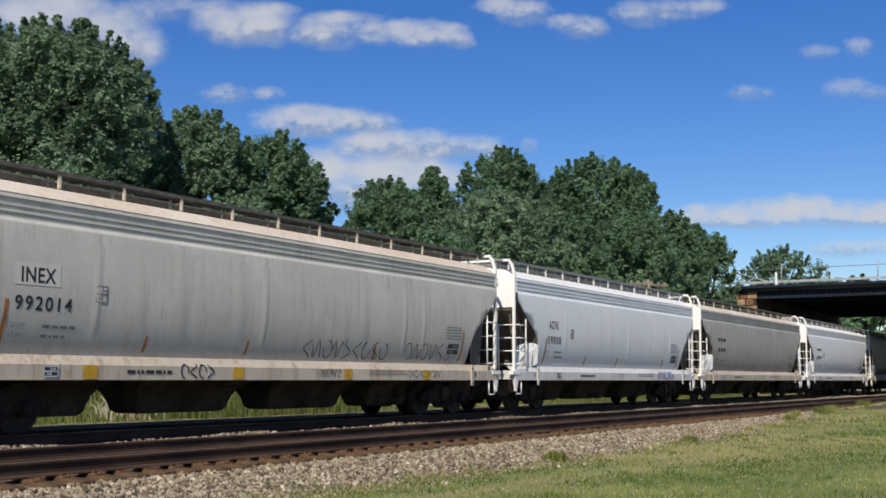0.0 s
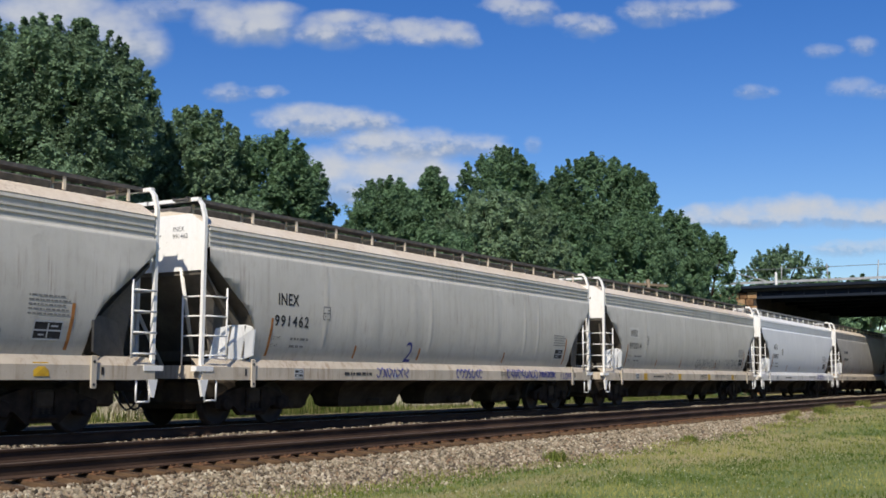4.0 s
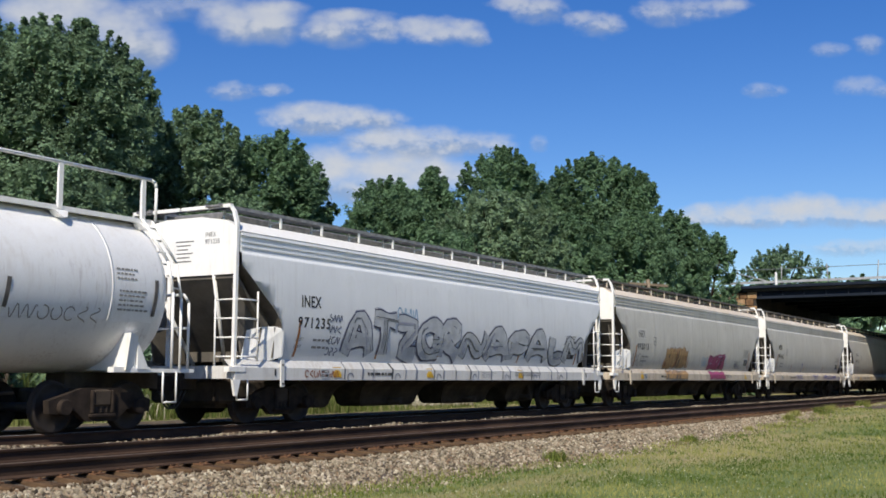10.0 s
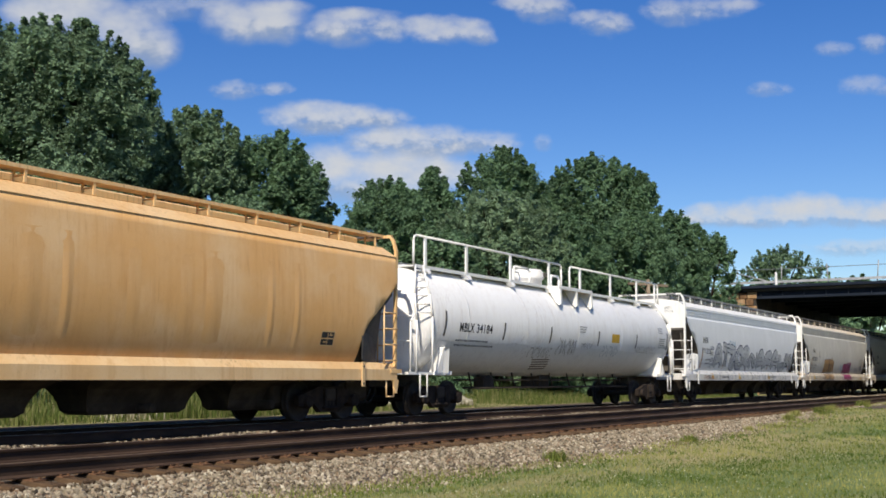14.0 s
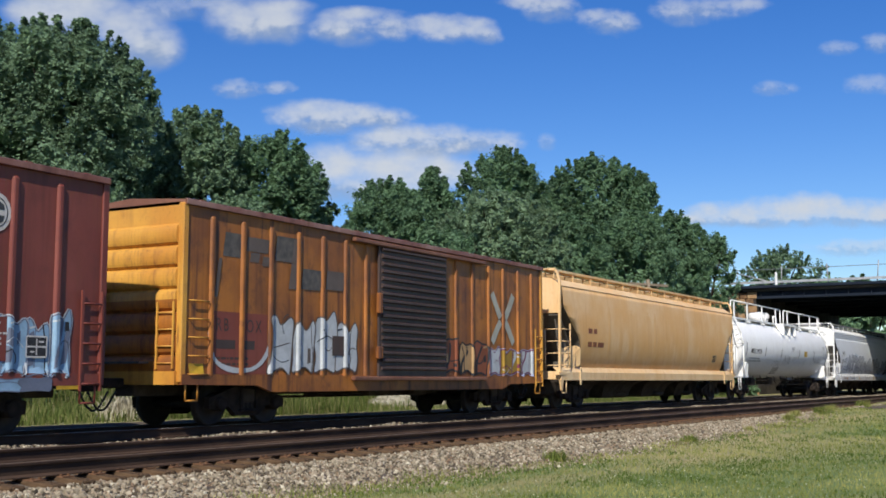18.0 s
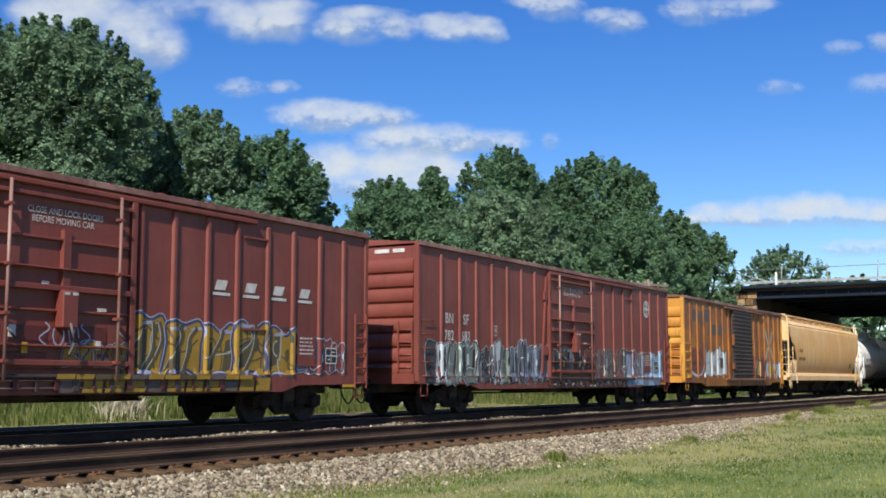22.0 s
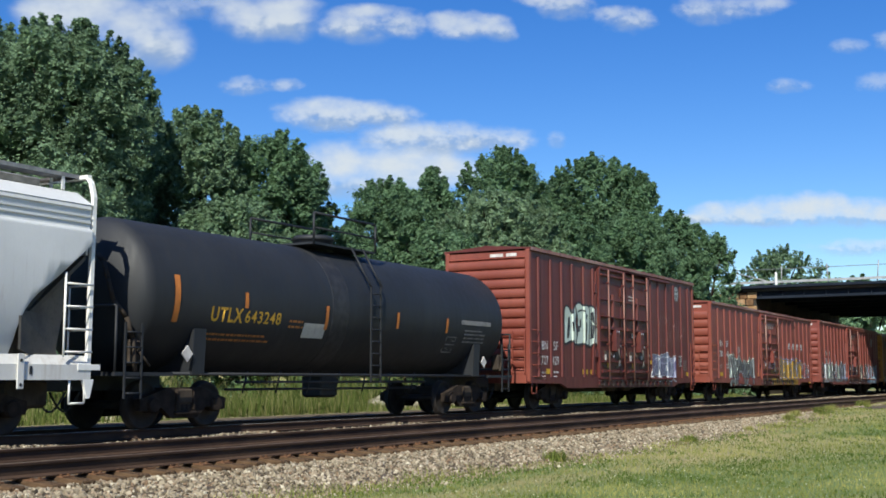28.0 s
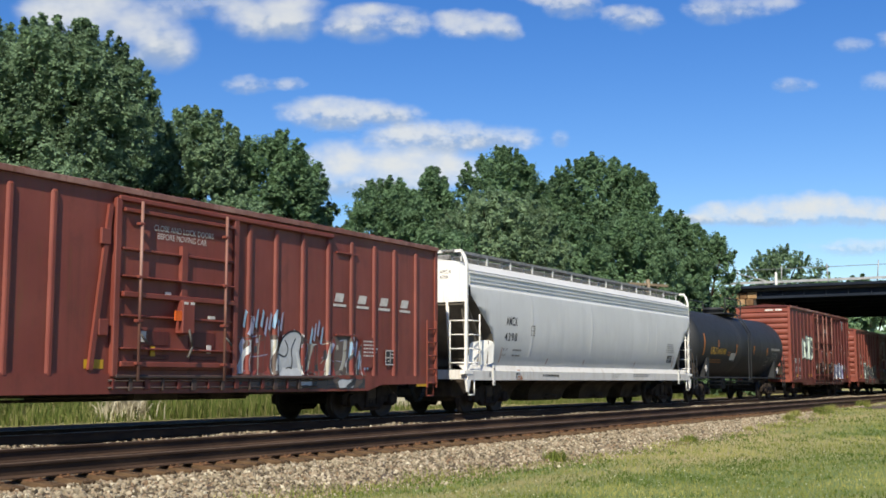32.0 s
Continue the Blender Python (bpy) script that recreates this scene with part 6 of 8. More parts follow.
c, he = hopper("covered_hopper", "white covered hopper, smudged by blue spray paint", 17.05, P_LIGHT, P_SILLW, P_WHITE, P_WHITE, G_H, bays=3)
hopper_marks(c, he, "ACFX", "59808")
scribble(c, 3.9, 0.98, 1.8, 0.3, SPRAY["blue"], sill_hw, 13, 7, 0.05)
roll(c, 39.42)
# pellet hoppers
c, he = hopper("covered_hopper", "weathered grey covered hopper with scrawled black tags", 19.6, P_GREY, P_SILL, P_WHITE, P_CREAM, G_H)
hopper_marks(c, he, "INEX", "992014", lx=2.23, box=P_PATCH)
scribble(c, 0.46, 1.42, 3.5, 0.44, SPRAY["black"], hopper_hw, 21, 9, 0.025)
scribble(c, 4.7, 1.44, 2.4, 0.46, SPRAY["black"], hopper_hw, 26, 6, 0.025)
scribble(c, -3.45, 0.97, 1.0, 0.28, SPRAY["black"], sill_hw, 22, 4, 0.03)
scribble(c, 1.1, 1.0, 0.8, 0.2, SPRAY["black"], sill_hw, 23, 4, 0.02)
scribble(c, 4.8, 1.0, 1.6, 0.2, SPRAY["black"], sill_hw, 24, 6, 0.02)
reflectors(c, (-5.7, -1.75, 2.15, 5.7), 1.08, sill_hw)
roll(c, 20.2)
c, he = hopper("covered_hopper", "weathered grey covered hopper with blue sprayed tags", 19.6, P_GREY, P_SILL, P_WHITE, P_CREAM, G_H)
hopper_marks(c, he, "INEX", "991462")
letters(c, "2", -2.08, 1.40, 0.52, hopper_hw, SPRAY["blue"], "scrawl")
scribble(c, 0.42, 1.0, 1.5, 0.24, SPRAY["blue"], sill_hw, 31, 7, 0.04)
scribble(c, 3.44, 1.0, 2.1, 0.26, SPRAY["blue"], sill_hw, 32, 9, 0.045)
letters(c, "I LOVE", 7.2, 0.985, 0.195, sill_hw, SPRAY["blue"], "scrawl", gap=1.15, bold=0.006)
scribble(c, 5.6, 1.02, 1.2, 0.2, SPRAY["blue"], lambda z: sill_hw(z) + 0.004, 34, 12, 0.035)
scribble(c, -3.5, 1.0, 1.5, 0.24, SPRAY["blue"], sill_hw, 35, 8, 0.03)
roll(c, -0.45)
c, he = hopper("covered_hopper", "weathered grey covered hopper with orange and magenta graffiti", 19.6, P_GREY, P_SILL, P_WHITE, P_CREAM, G_H)
hopper_marks(c, he, "INEX", "992013", box=P_PATCH)
piece(c, -4.25, -1.55, 1.38, 2.30, 5, (SPRAY["orange"],), None, SPRAY["taupe"], hopper_hw, 41, "tan-orange spiky bubble graffiti with thin dark outline", line=0.022, sharp=0.9, inks=(SPRAY["taupe"], SPRAY["rust"], SPRAY["orange"], SPRAY["taupe"],), detail=6)
piece(c, -4.2, -1.6, 0.97, 1.36, 5, (SPRAY["orange"],), None, SPRAY["taupe"], sill_hw, 46, "tan-orange graffiti running onto the sill", line=0.018, detail=3, inks=(SPRAY["taupe"],))
piece(c, 1.33, 3.7, 1.38, 2.16, 2, (SPRAY["magenta"],), None, SPRAY["plum"], hopper_hw, 42, "magenta bubble graffiti", line=0.03, sharp=0.0, inks=(SPRAY["plum"], SPRAY["magenta"], SPRAY["plum"], SPRAY["lilac"],), detail=8)
piece(c, 1.45, 3.6, 0.97, 1.36, 2, (SPRAY["magenta"],), None, SPRAY["plum"], sill_hw, 47, "magenta graffiti running onto the sill", line=0.02, detail=3, inks=(SPRAY["plum"],))
scribble(c, 0.4, 1.5, 0.8, 0.45, SPRAY["skyblue"], hopper_hw, 43, 3, 0.05)
scribble(c, -8.0, 1.45, 1.4, 0.5, SPRAY["grey"], hopper_hw, 44, 4, 0.02)
scribble(c, 5.3, 1.45, 0.9, 0.4, SPRAY["grey"], hopper_hw, 45, 4, 0.03)
reflectors(c, (-6.9, 7.0), 1.12, sill_hw)
roll(c, -21.05)
c, he = hopper("covered_hopper", "white covered hopper with a wide row of silver graffiti", 19.55, P_LIGHT, P_SILLW, P_WHITE, P_WHITE, G_H, dents=1)
hopper_marks(c, he, "INEX", "971235", lx=2.0, code=False)
graffiti(c, -5.85, -0.35, 1.38, 2.50, "ATZCR", SPRAY["fog"], SPRAY["ink"], SPRAY["grey"], SPRAY["haze"], hopper_hw, 51, "silver graffiti letters with dark violet outlines", 0.032, 0.34)
graffiti(c, -0.25, 7.9, 1.38, 2.42, "NAPALM", SPRAY["fog"], SPRAY["ash"], SPRAY["slate"], SPRAY["haze"], hopper_hw, 52, "silver graffiti letters with dark violet outlines", 0.030, 0.27)
for q in range(20):
    x = -5.75 + q * 0.66 + 0.12 * math.sin(q * 2.3)
    g = part("graffiti", stroke(Build(), densify([(x + 0.05 * math.sin(q * 1.7), 1.36), (x, 1.2), (x - 0.04, 0.96)], 0.08), 0.03 + 0.03 * (q % 2), sill_hw, 0.009), SPRAY["slate" if q % 3 else "ash"], c, "dark foot of a graffiti letter")
    if q % 3 == 0:
        part("swirl", stroke(Build(), [(x + 0.22 + 0.12 * math.cos(a * 0.5), 1.0 + 0.10 * math.sin(a * 0.5)) for a in range(9)], 0.03, sill_hw, 0.010), SPRAY["slate"], g)
scribble(c, -7.3, 1.0, 1.3, 0.16, SPRAY["rust"], sill_hw, 55, 8, 0.025)
reflectors(c, (-6.05, -1.9, 3.4), 1.12, sill_hw)
for q in range(4):
    scribble(c, -6.45, 1.5 + 0.25 * q, 0.5, 0.18, SPRAY["slate"], hopper_hw, 53 + q * 7, 3, 0.03)
scribble(c, -3.6, 2.45, 1.0, 0.3, SPRAY["skyblue"], hopper_hw, 54, 4, 0.04)
roll(c, -41.63)
# white tank car
c = thing("tank_car", "long white tank car streaked brown along its belly", "tank car", G_T)
TR, TZ = 1.53, 2.60
thw = tank_hw(TR, TZ)
tank_shell(c, -9.75, 9.75, TR, TZ, P_TANKW)
for x in (-7.32, -3.61, 0.27, 4.2, 7.9):
    part("weld_band", Build().turn([(TR + 0.0005, x - 0.03), (TR + 0.0015, x), (TR + 0.0005, x + 0.03)], "x", 40, (0, 0, TZ)), P_TANKW, c)
HR, HY = 4.80, -1.0
for x0, x1 in ((-9.45, 0.02), (0.70, 9.45)):
    bend = [(x0, HY, 4.0), (x0, HY, HR - 0.14), (x0 + 0.04, HY, HR - 0.04), (x0 + 0.14, HY, HR), (x1 - 0.14, HY, HR), (x1 - 0.04, HY, HR - 0.04), (x1, HY, HR - 0.14), (x1, HY, 4.0)]
    part("handrail", Build().path(bend, 0.033), P_WHITE, c)
foot = Build().loft([[(-0.16, HY - 0.05, 3.93), (0.16, HY - 0.05, 3.93), (0.05, HY - 0.16, 3.80), (-0.05, HY - 0.16, 3.80)], [(-0.16, HY + 0.1, 3.93), (0.16, HY + 0.1, 3.93), (0.05, HY + 0.1, 3.80), (-0.05, HY + 0.1, 3.80)]]).mesh("post_foot", P_WHITE)
for x in (-8.85, -6.55, -3.75, -0.96, 1.60, 4.38, 7.07, 9.1):
    p = part("handrail_post", Build().box((x, HY, 4.38), (0.10, 0.05, 0.82)), P_WHITE, c)
    part("post_foot", foot, P_WHITE, p, at=pose(x, 0, 0))
part("walkway", Build().box((0, -0.72, 3.985), (18.7, 0.55, 0.04)).box((0, -0.99, 3.975), (18.7, 0.03, 0.09)), P_WHITE, c, "narrow white running board")
part("walkway_edge", Build().box((0, -0.45, 4.07), (18.7, 0.03, 0.06)), m_grate_l, c)
dome = part("dome", Build().turn([(0.50, 0.0), (0.50, 0.26), (0.56, 0.28), (0.58, 0.34), (0.56, 0.52), (0.48, 0.60), (0.2, 0.64), (0.03, 0.65)], "z", 22, (-0.35, 0.1, 4.04)), P_WHITE, c, "white domed manway housing")
part("dome_port", Build().bevelbox((-0.12, -0.45, 4.47), (0.26, 0.06, 0.16), 0.02), m_slope, dome)
part("valve_guard", Build().path([(-2.75, -0.6, 4.0), (-2.75, -0.6, 4.46), (-2.68, -0.6, 4.53), (-1.68, -0.6, 4.53), (-1.58, -0.6, 4.44), (-1.58, -0.6, 4.0)], 0.045), P_WHITE, c)
part("valve_guard", Build().path([(-2.62, -0.45, 4.0), (-2.62, -0.45, 4.40), (-2.1, -0.45, 4.40), (-2.02, -0.45, 4.30), (-2.02, -0.45, 4.0)], 0.03), P_WHITE, c)
part("valve_guard", Build().path([(0.05, -0.6, 4.0), (0.05, -0.6, 4.46), (0.62, -0.6, 4.46), (0.70, -0.6, 4.36), (0.70, -0.6, 4.0)], 0.04), P_WHITE, c)
plat = part("platform", Build().box((0.25, -1.2, 3.98), (2.66, 0.5, 0.05)).box((0.25, -1.45, 3.94), (2.66, 0.03, 0.09)), P_WHITE, c)
part("platform_stain", Build().box((0.25, -1.2, 3.948), (2.5, 0.44, 0.008)), P_TANS, plat, "rust-stained underside")
for x in (-1.03, 0.28, 1.53):
    part("platform_bracket", Build().loft([[(q, -1.46, 3.95), (q, -1.0, 3.95), (q, -1.28, 3.48), (q, -1.42, 3.36), (q, -1.48, 3.42)] for q in (x - 0.05, x + 0.05)]), P_WHITE, plat)
for d in (-1, 1):
    part("stub_sill", Build().box((d * 9.2, 0, 0.95), (2.4, 0.5, 0.36)), m_under, c)
    part("end_deck", Build().box((d * 9.55, 0, 1.12), (1.4, 2.7, 0.07)).box((d * 8.55, -1.32, 1.13), (0.9, 0.16, 0.10)), P_WHITE, c)
    part("saddle", Build().loft([[(d * q, -1.36, 1.12), (d * q, -1.44, 1.75), (d * (q - 0.02), -1.50, 1.82), (d * (q - 0.25), -1.50, 1.80), (d * (q - 0.30), -1.44, 1.12)] for q in (8.65,)] + [[(d * q, 1.36, 1.12), (d * q, 1.44, 1.75), (d * (q - 0.02), 1.50, 1.82), (d * (q - 0.25), 1.50, 1.80), (d * (q - 0.30), 1.44, 1.12)] for q in (8.65,)]), P_WHITE, c)
    part("saddle_gusset", Build().loft([[(d * 8.95, y, 1.14), (d * 8.66, y, 1.14), (d * 8.66, y, 1.66)] for y in (-1.42, -1.34)]), P_WHITE, c)
    part("end_railing", Build().path([(d * 10.1, -1.32, 1.14), (d * 10.1, -1.32, 2.45), (d * 9.95, -1.32, 2.6), (d * 10.1, 1.32, 2.6), (d * 10.1, 1.32, 1.14)], 0.03).rod((d * 10.1, -1.32, 1.95), (d * 10.1, 1.32, 1.95), 0.025), P_WHITE, c)
    part("roof_ladder", Build().path([(d * 9.85, -1.35, 1.15), (d * 9.85, -1.35, 2.5), (d * 9.8, -1.25, 3.2), (d * 9.35, -1.0, 4.0)], 0.03).path([(d * 9.4, -1.56, 1.15), (d * 9.4, -1.56, 2.6), (d * 9.35, -1.45, 3.2), (d * 9.05, -1.05, 4.0)], 0.03), P_WHITE, c)
    for q in range(6):
        t = q / 5
        part("ladder_rung", Build().rod((d * (9.83 - 0.4 * t), -1.30 + 0.25 * t, 2.7 + 1.15 * t), (d * (9.38 - 0.28 * t), -1.52 + 0.42 * t, 2.7 + 1.15 * t), 0.018, 5), P_WHITE, c)
    stirrup(c, d * 9.55, -1.38, P_WHITE, 0.52, 1.1, 0.36)
    coupler(c, d * 10.35, d)
    truck(c, d * 8.15)
part("belly_pipe", Build().rod((-6.4, -0.5, 0.95), (6.4, -0.5, 0.95), 0.03).rod((-6.4, -0.8, 0.72), (6.4, -0.8, 0.72), 0.03), m_under, c)
for k in range(9):
    part("pipe_hanger", Build().rod((-5.6 + 1.4 * k, -0.65, 0.70), (-5.6 + 1.4 * k, -0.5, 1.3), 0.025), m_under, c)
part("bottom_outlet", Build().bevelbox((0, 0, 0.95), (0.8, 0.7, 0.5), 0.06), m_under, c)
part("brake_cylinder", Build().bevelbox((-4.6, -0.5, 0.88), (0.6, 0.4, 0.42), 0.08), m_under, c)
letters(c, "MBLX", -7.86, 2.27, 0.25, thw, m_black, gap=1.1, width=0.82, bold=0.008)
letters(c, "34184", -6.90, 2.27, 0.25, thw, m_black, gap=1.1, width=0.95, bold=0.005)
for q, w in enumerate((2.1, 2.6)):
    bars(c, -7.95, 2.03 - 0.13 * q, w, 1, 0.07, thw, m_print, seed=q)
for k, x in enumerate((-8.66, -5.19, -1.96, 1.96, 5.59, 8.95)):
    part("marker_bar", stroke(Build(), densify([(x, 2.12), (x + 0.04, 2.62 if k % 5 else 2.8)], 0.1), 0.09, thw, 0.012), m_grate, c, "faded brown marker stripe")
reflectors(c, (3.56,), 2.42, thw, None, 0.72, 0.30)
scribble(c, -1.3, 1.75, 1.5, 0.55, SPRAY["dirt"], thw, 61, 5, 0.03)
scribble(c, -3.2, 1.62, 1.7, 0.34, SPRAY["dirt"], thw, 62, 5, 0.022)
scribble(c, 5.7, 1.95, 2.0, 0.26, SPRAY["dirt"], thw, 63, 7, 0.022)
scribble(c, 0.6, 2.0, 0.9, 0.2, SPRAY["dirt"], thw, 66, 4, 0.02)
scribble(c, 2.4, 1.75, 1.6, 0.4, SPRAY["silver"], thw, 64, 5, 0.03)
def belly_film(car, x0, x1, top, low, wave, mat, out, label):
    """A film of road dirt and painted shading along the belly with an uneven upper edge."""
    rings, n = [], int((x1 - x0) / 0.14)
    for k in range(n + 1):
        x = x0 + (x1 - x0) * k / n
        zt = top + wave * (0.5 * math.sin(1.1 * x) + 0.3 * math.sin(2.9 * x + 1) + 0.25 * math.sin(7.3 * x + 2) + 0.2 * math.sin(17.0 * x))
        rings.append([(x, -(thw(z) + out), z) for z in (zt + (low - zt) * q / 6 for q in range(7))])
    part("dirt_shade_film", Build().loft(rings, True, False, False), mat, car, label)


# each lower film is darker, dirt and underside shading in one colour
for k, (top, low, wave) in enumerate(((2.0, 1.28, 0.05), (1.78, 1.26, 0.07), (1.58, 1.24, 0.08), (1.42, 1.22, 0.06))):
    belly_film(c, -8.9, 9.0, top, low, wave, FILM[k], 0.002 + 0.0008 * k, "brown road dirt and painted shading along the belly")
for q in range(5):
    part("dirt_streak", stroke(Build(), densify([(-2.6 + 0.1 * q, 1.58 - 0.07 * q), (-1.35 + 0.07 * q, 1.60 - 0.07 * q)], 0.2), 0.035, thw, 0.006), SPRAY["taupe"], c)
for x, z in ((8.0, 2.95), (0.35, 2.72)):
    bars(c, x, z, 0.55, 3, 0.05, thw, m_print, seed=12)
bars(c, 8.05, 2.55, 0.7, 5, 0.05, thw, m_print, seed=14)
roll(c, -62.5)
# tan hopper
c, he = hopper("covered_hopper", "rust-stained tan covered hopper with cream ends", 19.6, P_TAN, P_TANS, P_TANS, P_TANS, G_H, ribs=False)
bars(c, -he + 2.0, 2.6, 1.0, 1, 0.24, hopper_hw, SPRAY["rust"])
bars(c, -he + 2.0, 2.15, 1.1, 1, 0.24, hopper_hw, SPRAY["rust"])
frame_sign(c, he - 3.1, 1.72, 0.5, 0.32, hopper_hw, m_black, P_TANS)
roll(c, -83.26)
# yellow boxcar
RIBS = [-7.27, -6.32, -5.39, -4.43, -3.52, -2.62, -1.76, 2.64, 3.57, 4.54, 5.45, 6.42, 7.34]
c, he, hw = boxcar("boxcar", "rusty yellow boxcar with a dark brown sliding door", 16.2, 4.42, P_YEL, P_YELE, P_RUST, G_B, True, 0.2, 3.2, RIBS, corr=8, foot_end=P_YEL)
d = part("door", Build().bevelbox((0.35, -1.52, 2.62), (3.3, 0.06, 3.2), 0.02), P_BRDOOR, c, "dark brown corrugated sliding door")
for k in range(17):
    part("door_rib", Build().loft([[(x, -1.55, 1.18 + k * 0.182), (x, -1.61, 1.21 + k * 0.182), (x, -1.61, 1.25 + k * 0.182), (x, -1.55, 1.30 + k * 0.182)] for x in (-1.2, 1.9)]), P_BRDOOR, d)
part("door_latch", Build().bevelbox((-1.35, -1.6, 2.8), (0.12, 0.12, 0.5), 0.02), P_YEL, d)
part("door_latch", Build().bevelbox((-1.35, -1.6, 1.6), (0.14, 0.14, 0.3), 0.02), P_YEL, d)
part("door_track", Build().bevelbox((0.9, -1.56, 4.26), (6.6, 0.12, 0.10), 0.02), P_RUST, c)
part("door_track", Build().bevelbox((0.9, -1.56, 0.98), (6.6, 0.12, 0.10), 0.02), P_RUST, c)
for k, (x, z, w, h) in enumerate(((-6.95, 3.45, 0.55, 0.5), (-6.22, 3.62, 0.72, 0.3), (-6.1, 3.4, 0.3, 0.2), (-5.28, 3.5, 0.72, 0.55), (-5.7, 3.35, 0.28, 0.2), (-4.78, 2.92, 0.3, 1.1), (-4.34, 2.95, 0.72, 0.46), (-3.42, 3.0, 0.72, 0.44), (-7.2, 2.6, 0.1, 0.8))):
    part("faded_word_block", patch_grid(Build(), [(x, z), (x + w, z), (x + w + 0.16 * h, z + h), (x + 0.16 * h, z + h)], hw, 0.006 + 0.0015 * k, 1), SPRAY["taupe"] if k % 3 else m_grate, c, "dark faded letter block")
part("number_panel", patch_grid(Build(), [(-7.19, 1.06), (-5.48, 1.06), (-5.48, 2.32), (-7.19, 2.32)], hw, 0.005, 1), P_RED3, c, "faded red number panel")
letters(c, "RB", -7.12, 1.93, 0.27, hw, P_BRDOOR, gap=1.3, out=0.01, squeeze=0.8)
letters(c, "OX", -6.18, 1.93, 0.27, hw, P_BRDOOR, gap=1.3, out=0.01, squeeze=0.8)
bars(c, -7.1, 1.66, 1.3, 1, 0.26, hw, P_BRDOOR, seed=2)
bars(c, -7.1, 1.38, 1.2, 2, 0.07, hw, P_BRDOOR, seed=3)
piece(c, -5.45, -2.15, 1.04, 2.42, 4, (SPRAY["silver"],), None, SPRAY["taupe"], hw, 71, "pale silver bubble graffiti", RIBS, 0.03, 0.035, sharp=0.2, inks=(SPRAY["taupe"], SPRAY["ash"]), detail=3)
part("graffiti", fat(Build(), soften([(-7.3, 1.9), (-7.2, 1.3), (-6.5, 1.10), (-5.7, 1.2), (-5.3, 1.8)], 2), 0.10, hw, 0.012, 1.03, 9.0, 0.0), SPRAY["silver"], c, "pale silver sprayed arc")
part("sticker", patch_grid(Build(), [(-3.15, 1.5), (-2.6, 1.5), (-2.6, 1.95), (-3.15, 1.95)], hw, 0.035, 1), P_BRDOOR, c)
reflectors(c, (-7.68,), 1.14, hw, m_refl_y, 0.42, 0.24)
reflectors(c, (-5.1, -2.3, 2.6, 5.2), 0.95, hw, m_refl_y, 0.4, 0.12)
piece(c, 2.0, 4.4, 1.06, 2.05, 3, (SPRAY["rust"], SPRAY["orange"]), None, SPRAY["black"], hw, 72, "rust-red graffiti", RIBS, 0.03, 0.05, inks=(SPRAY["orange"], SPRAY["black"]), detail=4)
piece(c, 4.55, 7.4, 1.06, 1.9, 4, (SPRAY["silver"], SPRAY["yellow"], SPRAY["silver"]), SPRAY["lilac"], SPRAY["plum"], hw, 73, "pale silver and yellow graffiti", RIBS, 0.025, 0.035, inks=(SPRAY["plum"], SPRAY["pearl"]), detail=4)
xb = Build()
for pts in ([(4.75, 3.45), (5.0, 3.1), (5.28, 2.75)], [(6.1, 3.45), (5.85, 3.1), (5.57, 2.75)], [(4.75, 2.02), (5.0, 2.35), (5.28, 2.65)], [(6.1, 2.02), (5.85, 2.35), (5.57, 2.65)]):
    stroke(xb, pts, 0.25, hw, 0.02)
part("crossed_emblem", xb, SPRAY["sand"], c, "faded crossed-arrow emblem")
roll(c, -102.28)
# red plug-door boxcars


